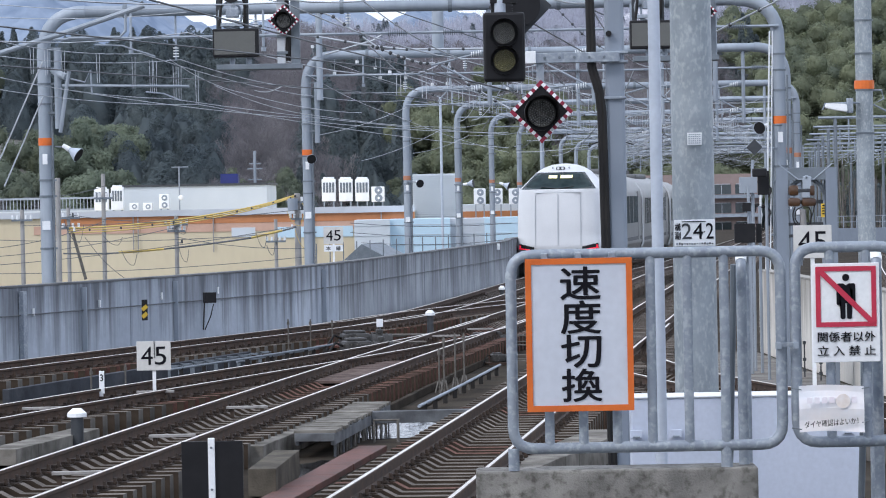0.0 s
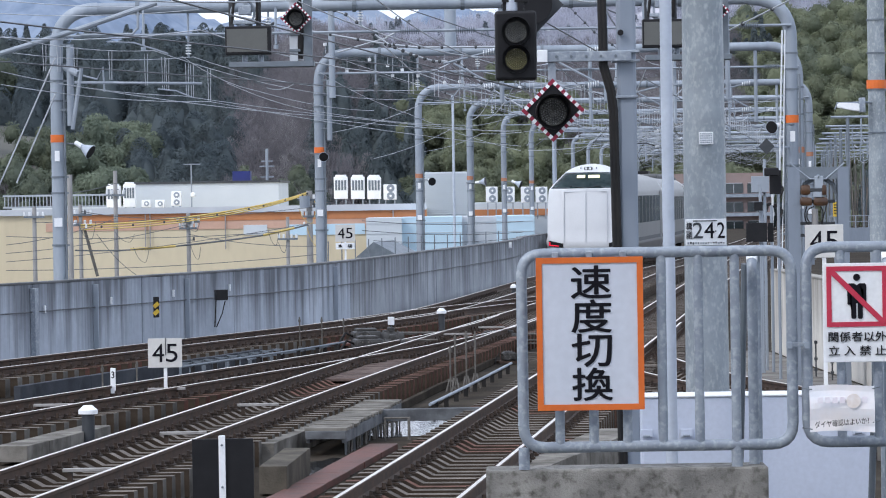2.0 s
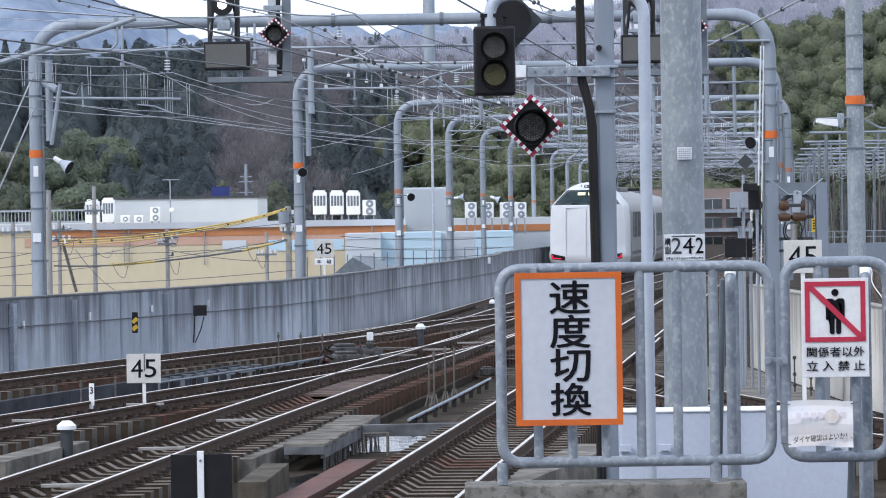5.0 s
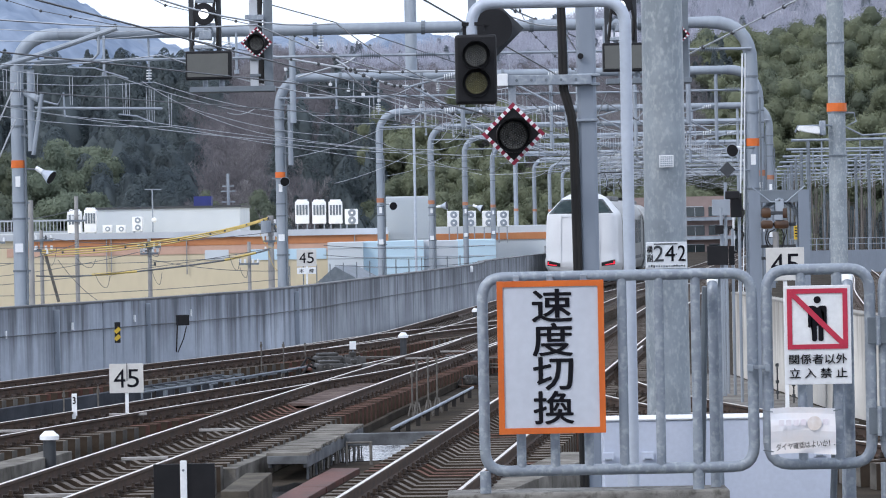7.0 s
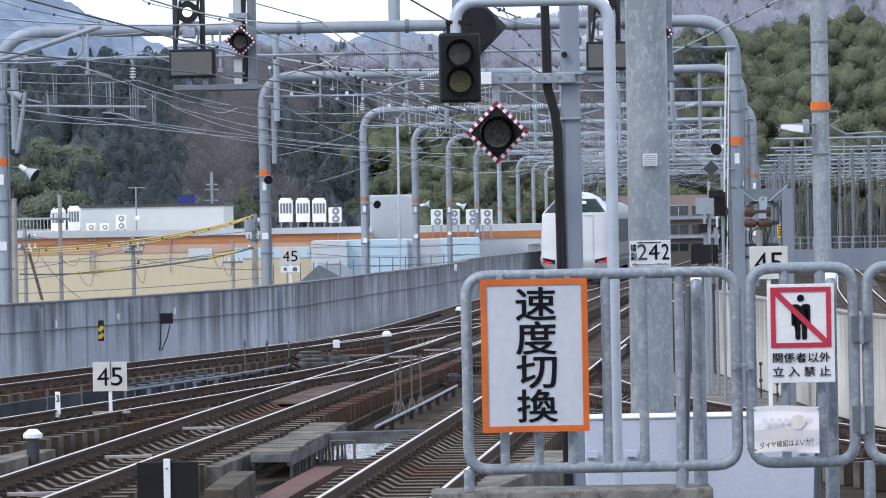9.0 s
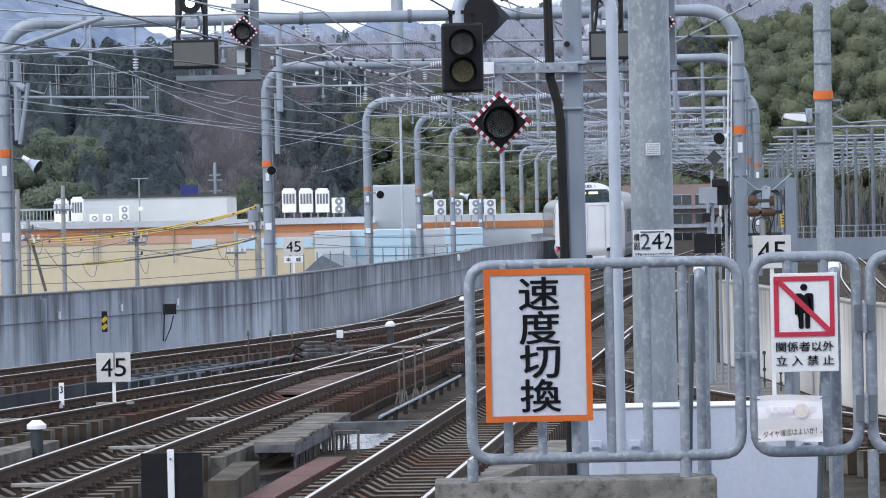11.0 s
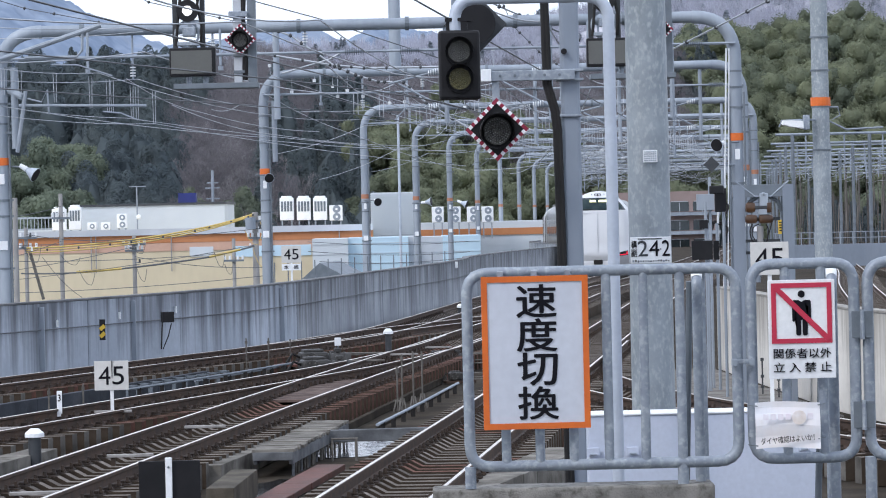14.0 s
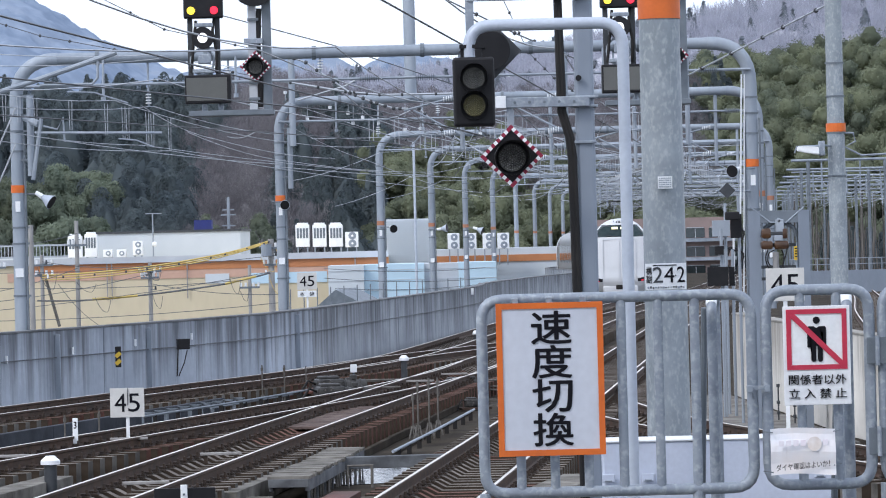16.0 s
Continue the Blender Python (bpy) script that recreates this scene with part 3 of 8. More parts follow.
def side_brace(x, y, ztop, label):
    """Railing end seen edge-on: a bent pipe that runs back from the fence, with a slanted stay."""
    root = thing("railing_return", (x, y, 1.12), label, "railing", "railing returns")
    bm = B()
    tube(bm, [(x - 0.02, y + 0.10, DECK_Z)] + bend((x - 0.02, y + 0.1, 1.0), (x - 0.02, y + 0.1, ztop), (x + 0.09, y + 1.2, ztop), 0.1) + bend((x - 0.02, y + 0.1, ztop), (x + 0.09, y + 1.2, ztop), (x + 0.09, y + 1.2, 1.0), 0.1) + [(x + 0.09, y + 1.2, DECK_Z)], 0.027, 10)
    part("frame", bm, GALV, root, smooth=True)
    bm = B()
    tube(bm, bend((x - 0.02, y + 0.1, 1.0), (x - 0.02, y + 0.1, ztop + 0.002), (x + 0.09, y + 1.2, ztop + 0.002), 0.1)[2:] + [(x + 0.075, y + 1.05, ztop + 0.002)], 0.029, 10)
    part("top_sleeve", bm, WHITE, root, "worn white sleeve on the top rail", smooth=True)
    bm = B()
    tube(bm, [(x - 0.07, y + 0.5, 1.1), (x - 0.04, y + 0.3, ztop - 0.05)], 0.018, 8)
    part("stay", bm, GALV_DARK, root, smooth=True)
    return root


side_brace(1.533, 18.25, 2.395, "galvanised railing return behind the fence")
side_brace(2.221, 18.25, 2.388, "galvanised railing return behind the gate")

# signs on the fence
sx0, sx1, sz1, sz0 = 0.409, 0.946, 2.400, 1.631
sc = ((sx0 + sx1) / 2, 18.12, (sz0 + sz1) / 2)
sw, sh = sx1 - sx0, sz1 - sz0
sg = thing("speed_change_sign", sc, "white sign with orange border and black Japanese characters", "sign")
bm = B()
box(bm, sc, (sw, 0.012, sh), 0, 0.004)
part("board", bm, SIGNWHITE, sg)
bm = B()
bw = 0.030
for dx, dz, a, b in ((0, sh / 2 - bw / 2, sw, bw), (0, -sh / 2 + bw / 2, sw, bw), (-sw / 2 + bw / 2, 0, bw, sh - 2 * bw), (sw / 2 - bw / 2, 0, bw, sh - 2 * bw)):
    box(bm, (sc[0] + dx, 18.1105, sc[2] + dz), (a, 0.006, b))
part("border", bm, ORANGE, sg, "orange border")
for i, chx in enumerate("速度切換"):
    lettering(chx, 0.197, 0.163, (sc[0] + 0.008, 18.112, sc[2] + 0.259 - 0.171 * i), INK, sg, 0.022)
bm = B()
for x in (-0.17, 0.0, 0.17):
    for z in (sh / 2 + 0.012, -sh / 2 + 0.02):
        box(bm, (sc[0] + x, 18.15, sc[2] + z), (0.03, 0.05, 0.03), 0, 0.004)
tagged(part("clamps", bm, GALV, sg), kind="stuff")

nx0, nx1, nz1, nz0 = 1.852, 2.190, 2.349, 1.851
nc = ((nx0 + nx1) / 2, 18.14, (nz0 + nz1) / 2)
nw, nh = nx1 - nx0, nz1 - nz0
ng = thing("no_entry_sign", nc, "white no-entry sign with red square and diagonal bar", "sign")
bm = B()
box(bm, nc, (nw, 0.008, nh), 0, 0.003)
part("board", bm, WHITE, ng)
qs = 0.304
qc = (nc[0], 18.133, nc[2] + nh / 2 - 0.016 - qs / 2)
bm = B()
for dx, dz, a, b in ((0, qs / 2 - .012, qs, .024), (0, -qs / 2 + .012, qs, .024), (-qs / 2 + .012, 0, .024, qs - .048), (qs / 2 - .012, 0, .024, qs - .048)):
    box(bm, (qc[0] + dx, qc[1], qc[2] + dz), (a, 0.004, b))
part("red_frame", bm, RED, ng)
bm = B()
r = bmesh.ops.create_cube(bm, size=1, matrix=Matrix.Translation((qc[0], 18.1295, qc[2])) @ pose(0, 0, 0, 0, 45, 0) @ Matrix.Diagonal((qs * 1.27, 0.003, 0.027, 1)))
part("diagonal_bar", bm, RED, ng)
bm = B()
disc(bm, (qc[0], qc[1], qc[2] + 0.096), 0.018, 0.004, 16)
part("pictogram_dot", bm, INK, ng, "black dot of the pictogram")
half = [(0.014, 0.066), (0.040, 0.066), (0.0475, 0.058), (0.0475, -0.038), (0.0405, -0.044), (0.0335, -0.038), (0.0335, 0.035), (0.029, 0.035), (0.029, -0.106), (0.022, -0.113), (0.010, -0.113), (0.004, -0.106), (0.004, -0.035)]
bm = B()
face = bm.faces.new([bm.verts.new((qc[0] + x, qc[1] - 0.002, qc[2] + z)) for x, z in [(0, 0.056)] + half + [(-x, z) for x, z in half[::-1]]])
bmesh.ops.triangulate(bm, faces=[face])
grown = bmesh.ops.extrude_face_region(bm, geom=list(bm.faces))
bmesh.ops.translate(bm, verts=[v for v in grown["geom"] if isinstance(v, bmesh.types.BMVert)], vec=(0, 0.004, 0))
bmesh.ops.recalc_face_normals(bm, faces=list(bm.faces))
part("pictogram", bm, INK, ng, "plain black pictogram shape")
lettering("関係者以外", nw * 0.86, 0.050, (nc[0], 18.133, nc[2] - nh / 2 + 0.128), INK, ng, 0.008)
lettering("立 入 禁 止", nw * 0.86, 0.050, (nc[0], 18.133, nc[2] - nh / 2 + 0.058), INK, ng, 0.008)

# plastic-covered paper notice, slightly buckled
pc = (1.936, 18.10, 1.619)
pn = thing("paper_notice", pc, "faded laminated paper notice tied to the gate", "notice")
bm = B()
gx, gz = 12, 8
vv = [[bm.verts.new((pc[0] + (i / gx - 0.5) * 0.325, 18.10 + 0.012 * math.sin(5 * i / gx + 1.2 * j / gz) + 0.006 * math.sin(9 * j / gz), pc[2] + (j / gz - 0.5) * 0.232 + 0.006 * math.sin(4 * i / gx))) for i in range(gx + 1)] for j in range(gz + 1)]
for j in range(gz):
    for i in range(gx):
        bm.faces.new((vv[j][i], vv[j][i + 1], vv[j + 1][i + 1], vv[j + 1][i]))
back_ = bmesh.ops.extrude_face_region(bm, geom=list(bm.faces))
bmesh.ops.translate(bm, verts=[v for v in back_["geom"] if isinstance(v, bmesh.types.BMVert)], vec=(0, 0.003, 0))
part("sheet", bm, PAPER, pn)
lettering("ダイヤ確認はよいか！", 0.27, 0.034, (pc[0] - 0.005, 18.078, pc[2] - 0.068), INK, pn, 0.006, lean=4)
bm = B()
for j_, (zz, xa, xb) in enumerate(((0.045, -0.13, 0.13),)):
    for i_ in range(7):
        xx = xa + (xb - xa) * (i_ + 0.5) / 7
        box(bm, (pc[0] + xx, 18.084 - 0.002 * j_, pc[2] + zz), (0.026, 0.002, 0.030))
tagged(part("faded_print", bm, PINKINK, pn, "faded pink bars of print"), kind="stuff")
bm = B()
disc(bm, (pc[0] + 0.055, 18.077, pc[2] + 0.04), 0.036, 0.003, 20)
part("faded_spot", bm, TANINK, pn, "faded tan round print")
for dx, dz in ((-0.17, 0.1), (-0.17, -0.1), (0.17, 0.1), (0.17, -0.07)):
    bm = B()
    tube(bm, [(pc[0] + dx * 0.9, 18.09, pc[2] + dz), (pc[0] + dx * 1.15, 18.15, pc[2] + dz + 0.004)], 0.003, 5)
    part("cable_tie", bm, GALV_DARK, pn)

# white equipment cabinet behind the fence
cx0, cx1, cz1 = 1.059, 2.386, 1.547
cb = thing("equipment_cabinet", ((cx0 + cx1) / 2, 21.0, -0.4), "pale enamelled trackside equipment cabinet", "cabinet")
bm = B()
box(bm, ((cx0 + cx1) / 2, 20.76, (cz1 - 0.4) / 2), (cx1 - cx0, 0.32, cz1 + 0.4), -1.2, 0.01)
part("body", bm, CABINET, cb)
bm = B()
box(bm, ((cx0 + cx1) / 2, 20.76, cz1 + 0.004), (cx1 - cx0 + 0.02, 0.34, 0.014), -1.2, 0.006)
part("lid", bm, WHITE, cb)
for x in (1.083, 1.310, 2.291):
    bm = B()
    box(bm, (x, 20.588, 1.342), (0.07, 0.012, 0.05), 0, 0.004)
    lt = part("latch", bm, CABINET, cb)
    bm = B()
    tube(bm, [(x - 0.02, 20.572, 1.329), (x + 0.02, 20.572, 1.329)], 0.006, 6)
    part("handle", bm, GALV, lt)

# big tapered mast with its number plate
mx, my = 1.603, 23.0
mast = thing("catenary_mast", (mx, my, -0.4), "thick galvanised tapered steel mast with an orange band", "mast")
bm = B()
tube(bm, [(mx, my, z) for z in (-0.45, 1.5, 3.5, 5.5, 9.0)], 0.146, 24, r2=0.118)
part("tube", bm, MAST, mast, smooth=True)
bm = B()
zb = 4.176
tube(bm, [(mx, my, zb - 0.075), (mx, my, zb + 0.075)], 0.136, 24)
part("orange_band", bm, ORANGE, mast, "orange marker band", smooth=True)
pz1, pz0 = 2.546, 2.378
px = 1.594
pl = thing("mast_number_plate", (px, 22.83, pz0), "small white plate with a black 242", "plate")
bm = B()
box(bm, (px, 22.835, (pz0 + pz1) / 2), (0.258, 0.008, pz1 - pz0), 0, 0.003)
part("plate", bm, WHITE, pl)
pm = (pz0 + pz1) / 2
for chx, dz in (("構", 0.038), ("副", -0.016)):
    lettering(chx, 0.036, 0.048, (px - 0.106, 22.829, pm + dz), INK, pl, 0.006)
# the first digit is greyer: a reflection on the plate put into its colour
for k, (chx, dx) in enumerate((("2", -0.050), ("4", 0.022), ("2", 0.096))):
    lettering(chx, (0.062, 0.064, 0.048)[k], 0.100, (px + dx, 22.829, pm + 0.012), DARKGREY if k == 0 else INK, pl, 0.003)
rnp = random.Random(5)
for j in range(15):
    bm = B()
    box(bm, (px - 0.112 + 0.016 * j, 22.829, pz0 + 0.016 + rnp.uniform(-0.002, 0.002)), (rnp.uniform(0.006, 0.012), 0.003, rnp.uniform(0.008, 0.014)))
    part("bar", bm, DARKGREY if j % 3 else GALV, pl)
for c_, s_ in (((px + 0.062, 22.829, pm + 0.006), (0.008, 0.003, 0.008)), ((px - 0.005, 22.829, pz1 - 0.012), (0.15, 0.003, 0.007))):
    bm = B()
    box(bm, c_, s_)
    part("bar", bm, DARKGREY, pl)
st = thing("small_label", (1.605, 22.85, 3.058), "small faded white paper label on the mast", "label")
bm = B()
box(bm, (1.605, 22.85, 3.058), (0.092, 0.006, 0.078))
part("card", bm, WHITE, st)
bm = B()
for j in range(5):
    for q in range(6):
        box(bm, (1.605 - 0.033 + 0.0132 * q, 22.845, 3.058 + 0.027 - 0.0135 * j), (0.010 - 0.003 * ((q + j) % 3 == 0), 0.003, 0.006))
part("bars", bm, GALV_FAR, st)

# signal column with cable and bracket arm
qx, qy = 1.062, 22.0
col = thing("signal_column", (qx, qy, -0.4), "grey galvanised steel signal column with a bracket arm", "post")
bm = B()
box(bm, (qx + 0.005, qy, 3.0), (0.115, 0.12, 7.0), 0, 0.02)
part("column", bm, COLUMN, col)
bm = B()
za = 3.550
ax0 = 0.558
box(bm, ((ax0 + qx) / 2, qy - 0.1, za), (qx - ax0 + 0.06, 0.05, 0.062), 0, 0.004)
part("arm", bm, GALV, col)
bm = B()
box(bm, (ax0 - 0.005, qy - 0.1, za + 0.005), (0.062, 0.075, 0.075), 0, 0.004)
part("end_cap", bm, WHITE, col)
bm = B()
for dz in (-0.028, 0.028):
    box(bm, (qx + 0.0, qy, za + dz), (0.165, 0.175, 0.016), 0, 0.003)
part("clamp", bm, GALV, col)
bm = B()
for i in range(5):
    disc(bm, (ax0 + 0.08 + 0.09 * i, qy - 0.128, za), 0.009, 0.012, 8)
part("bolts", bm, GALV_DARK, col)
# no recess is cut: a black disc stands for the hole's dark inside
bm = B()
disc(bm, (1.030, 21.92, 3.692), 0.018, 0.03, 14)
part("cable_hole", bm, BLACK, col, "black disc standing for the dark inside of a cable hole")
bm = B()
box(bm, (qx - 0.02, qy, 3.303), (0.18, 0.16, 0.016), 0, 0.003)
part("steel_strap", bm, GALV, col)
bm = B()
for o in (0.0, 0.024):
    tube(bm, [(qx - 0.16 + o * 0.5, qy - 0.06, 4.6), (0.911 + o, 21.93, 3.625), (0.912 + o, 21.93, 3.494), (0.957 + o, 21.93, 3.332), (0.969 + o, 21.93, 3.212), (0.980 + o, 21.93, 2.355), (0.997 + o, 21.93, 1.015)], 0.017, 8)
part("cables", bm, RUBBER, col, "black cables strapped to the column", smooth=True)

# diamond obstruction lamp under the arm
dc = (0.612, 21.90, 3.226)
dm = thing("diamond_warning_lamp", dc, "black diamond lamp with red and white striped edge", "signal lamp", "diamond lamps")


def beads(c, r, parent, material):
    """Small glass knobs in rings over a lens; c: the lens's middle, facing the platform."""
    bm = B()
    for k in range(1, 6):
        for i in range(6 * k):
            t = 2 * math.pi * (i + 0.5 * (k % 2)) / (6 * k)
            bmesh.ops.create_cone(bm, cap_ends=True, segments=5, radius1=r * 0.062, radius2=r * 0.03, depth=r * 0.06,
                                  matrix=Matrix.Translation((c[0] + r * k / 5.6 * math.cos(t), c[1], c[2] + r * k / 5.6 * math.sin(t))) @ pose(0, 0, 0, 90, 0, 0))
    return tagged(part("lens_beads", bm, material, parent), kind="stuff")


def diamond(root, c, h, lens=LENS):
    bm = B()
    bmesh.ops.create_cube(bm, size=1, matrix=Matrix.Translation(c) @ pose(0, 0, 0, 0, 45, 0) @ Matrix.Diagonal((h * 1.33, 0.05 * h / 0.18, h * 1.33, 1)))
    part("backboard", bm, BLACK, root)
    k = h * 1.36
    e = h * 0.112
    for nm, mt, par in (("white_stripes", WHITE, 1), ("red_stripes", DARKRED, 0)):
        bm = B()
        for side in range(4):
            for i in range(11):
                if i % 2 == par:
                    m = Matrix.Translation(c) @ pose(0, 0, 0, 0, 45 + 90 * side, 0) @ pose(-k / 2 + e / 2 + (i + 0.0) * (k - e) / 11 + (k - e) / 22 - e / 2, -0.03 * h / 0.18, k / 2 - e / 2)
                    bmesh.ops.create_cube(bm, size=1, matrix=m @ Matrix.Diagonal(((k - e) / 11, 0.012, e, 1)))
        part(nm, bm, mt, root)
    bm = B()
    disc(bm, (c[0], c[1] - 0.05 * h / 0.18, c[2] - 0.05 * h), h * 0.42, 0.03 * h / 0.18, 28)
    ln_ = part("lens", bm, lens, root, "dark beaded lens")
    beads((c[0], c[1] - 0.068 * h / 0.18, c[2] - 0.05 * h), h * 0.40, ln_, BEAD)
    bm = B()
    n = 28
    rings = []
    for y, a0 in ((-0.03, 0), (-0.2, 1)):
        for rr in (h * 0.53, h * 0.49):
            rings.append([bm.verts.new((c[0] + rr * math.cos(t), c[1] + (y if not a0 else -0.08 - 0.34 * max(0, math.sin(t) + 0.45) / 1.45) * h / 0.18, c[2] - 0.05 * h + rr * math.sin(t))) for t in (2 * math.pi * j / n for j in range(n))])
    for a, b in ((0, 1), (0, 2), (1, 3), (2, 3)):
        for j in range(n):
            bm.faces.new((rings[a][j], rings[a][(j + 1) % n], rings[b][(j + 1) % n], rings[b][j]))
    part("hood", bm, BLACK, root)


diamond(dm, dc, 0.20)
bm = B()
box(bm, (dc[0] - 0.002, dc[1] + 0.01, (dc[2] + 0.16 + za) / 2), (0.045, 0.03, za - dc[2] - 0.1))
part("hanger", bm, GALV, dm)

# gooseneck pipe with a hanging two-lamp signal
wx, wy = 1.203, 20.2
wz = 3.922
hx = 0.342
gp = thing("gooseneck_signal_post", (wx, wy, -0.4), "pale painted gooseneck pipe post beside the mast", "post")
bm = B()
tube(bm, [(wx, wy, -0.4), (wx, wy, 3.0)] + bend((wx, wy, 0), (wx, wy, wz), (hx, wy, wz), 0.14, 8) + bend((wx, wy, wz), (hx, wy, wz), (hx, wy, wz - 0.4), 0.13, 8) + [(hx, wy, 3.747)], 0.034, 14)
part("pipe", bm, PIPE_WHITE, gp, smooth=True)
hc = (0.363, 20.20, 3.551)
hd = thing("two_lamp_signal", (hc[0], wy, hc[2]), "black signal head with two unlit round lenses", "signal")
bm = B()
box(bm, hc, (0.232, 0.16, 0.385), 0, 0.015)
part("case", bm, BLACK, hd)
for dz, mt in ((0.075, LENS), (-0.078, LENS_Y)):
    bm = B()
    disc(bm, (hc[0], wy - 0.085, hc[2] + dz), 0.062, 0.02, 24)
    ln_ = part("lens", bm, mt, hd)
    beads((hc[0], wy - 0.097, hc[2] + dz), 0.06, ln_, BEAD if mt is LENS else BEAD_Y)
    bm = B()
    n = 20
    for rr in (0.078,):
        pts = [(hc[0] + rr * math.cos(t), hc[2] + dz + rr * math.sin(t), 0.03 + 0.08 * max(0, math.sin(t) + 0.3)) for t in (2 * math.pi * j / n for j in range(n))]
        a = [bm.verts.new((x, wy - 0.075, z)) for x, z, q in pts]
        b = [bm.verts.new((x, wy - 0.08 - q, z)) for x, z, q in pts]
        for j in range(n):
            bm.faces.new((a[j], a[(j + 1) % n], b[(j + 1) % n], b[j]))
        bmesh.ops.solidify(bm, geom=list(bm.faces), thickness=0.006)
    part("hood", bm, BLACK, hd)
bm = B()
for dx in (-0.06, 0.06):
    box(bm, (hc[0] + dx, wy, hc[2] + 0.22), (0.02, 0.03, 0.08))
box(bm, (hc[0], wy, hc[2] + 0.255), (0.15, 0.06, 0.02))
part("bracket", bm, BLACK, hd)
# back of a second diamond lamp above it
bd = (0.546, 21.90, 3.865)
d2 = thing("diamond_warning_lamp", bd, "black diamond backboard of a lamp facing away", "signal lamp", "diamond lamps")
bm = B()
bmesh.ops.create_cube(bm, size=1, matrix=Matrix.Translation((bd[0] - 0.05, bd[1], bd[2])) @ pose(0, 0, 0, 0, 45, 0) @ Matrix.Diagonal((0.27, 0.05, 0.27, 1)))
part("backboard", bm, DARKGREY, d2)
bm = B()
disc(bm, (bd[0] - 0.05, bd[1] - 0.06, bd[2]), 0.1, 0.1, 24, r2=0.12)
part("housing", bm, BLACK, d2)
bm = B()
box(bm, (0.377, 21.9, 4.080), (0.05, 0.03, 0.25))
box(bm, (0.720, 21.9, 4.198), (0.72, 0.05, 0.05))
part("hanger", bm, GALV, d2)


# ---- signal bridge with two hanging signal groups ----
def signal_group(root, c, lit):
    """c: the middle of the lower tray."""
    x, y, z = c
    u = 0.0102
    bm = B()
    box(bm, (x, y, z), (1.55, 0.5, 0.10), 0, 0.01)
    part("tray", bm, GALV_DARK, root)
    bm = B()
    box(bm, (x - 0.42, y - 0.1, z + 0.44), (0.84, 0.3, 0.52), 0, 0.02)
    bx = part("indicator_box", bm, BLACK, root)
    bm = B()
    box(bm, (x - 0.44, y - 0.256, z + 0.44), (0.74, 0.012, 0.42))
    part("indicator_screen", bm, SCREEN, bx, "blank grey indicator screen")
    for dx in (-0.5, -0.2):
        bm = B()
        tube(bm, [(x + dx, y, z + 0.05), (x + dx, y, z + 0.2)], 0.05, 8)
        part("foot", bm, GALV, bx)
    bm = B()
    box(bm, (x + 0.66, y + 0.05, z + 1.6), (0.16, 0.2, 3.3), 0, 0.01)
    part("hanger_column", bm, GALV_DARK, root)
    bm = B()
    box(bm, (x + 0.40, y, z + 1.5), (0.15, 0.1, 3.0), 0, 0.01)
    part("pale_post", bm, ROOFGREY, root)
    bm = B()
    tube(bm, [(x + 0.52, y, z + 0.1), (x + 0.54, y - 0.05, z + 0.6), (x + 0.5, y, z + 1.2), (x + 0.53, y, z + 1.9)], 0.05, 8)
    part("cable", bm, RUBBER, root, smooth=True)
    # shunt lamp, disc and pipework
    for dx in (-0.62, -0.12):
        bm = B()
        box(bm, (x - 0.12 + dx, y + 0.1, z + 1.7), (0.09, 0.12, 2.1))
        part("upright", bm, DARKGREY, root)
    bm = B()
    tube(bm, [(x - 0.12 - 0.15, y - 0.05, z + 0.75), (x - 0.12 - 0.13, y - 0.1, z + 1.1), (x - 0.12 - 0.2, y - 0.08, z + 1.5), (x - 0.12 - 0.17, y, z + 1.75)], 0.03, 6)
    tube(bm, [(x - 0.12 - 0.6, y - 0.08, z + 0.75), (x - 0.12 - 0.55, y - 0.1, z + 1.3), (x - 0.12 - 0.5, y - 0.05, z + 1.7)], 0.03, 6)
    part("signal_cable", bm, RUBBER, root, smooth=True)
    for dx_, dz_, w_ in ((-0.36, 1.62, 0.34), (-0.3, 1.18, 0.3), (-0.38, 0.78, 0.4)):
        bm = B()
        box(bm, (x - 0.12 + dx_, y - 0.04, z + dz_), (w_, 0.14, 0.07), 0, 0.01)
        part("bracket", bm, GALV, root)
    for dz_ in (0.25, 0.55, 1.25, 1.7, 2.2):
        bm = B()
        box(bm, (x + 0.42, y - 0.06, z + dz_), (0.20, 0.06, 0.05), 0, 0.005)
        part("strap", bm, GALV_DARK, root)
    bm = B()
    box(bm, (x + 0.42, y - 0.1, z + 1.3), (0.34, 0.12, 0.10), 0, 0.01)
    part("clamp", bm, GALV, root)
    bm = B()
    ring = [(x - 0.12 - 0.40 + 0.21 * math.cos(t), y - 0.05, z + 0.95 + 0.24 * math.sin(t)) for t in (2 * math.pi * i / 20 for i in range(21))]
    tube(bm, ring, 0.025, 6, caps=False)
    box(bm, (x - 0.12 - 0.36, y - 0.05, z + 1.0), (0.24, 0.16, 0.18), 0, 0.02)
    part("relay_case", bm, GALV, root)
    bm = B()
    disc(bm, (x - 0.12 - 0.38, y - 0.12, z + 1.38), 0.2, 0.08, 24)
    lamp = part("lamp_disc", bm, BLACK, root)
    bm = B()
    disc(bm, (x - 0.12 - 0.38, y - 0.17, z + 1.38), 0.09, 0.03, 18)
    part("lens", bm, LAMP_W, lamp, "lit white lens")
    bm = B()
    box(bm, (x - 0.12 - 0.36, y - 0.05, z + 2.05), (0.72, 0.2, 0.62), 0, 0.03)
    head = part("signal_head", bm, BLACK, root)
    for dx, mt in ((-0.58, LAMP_Y), (-0.16, LAMP_R)):
        bm = B()
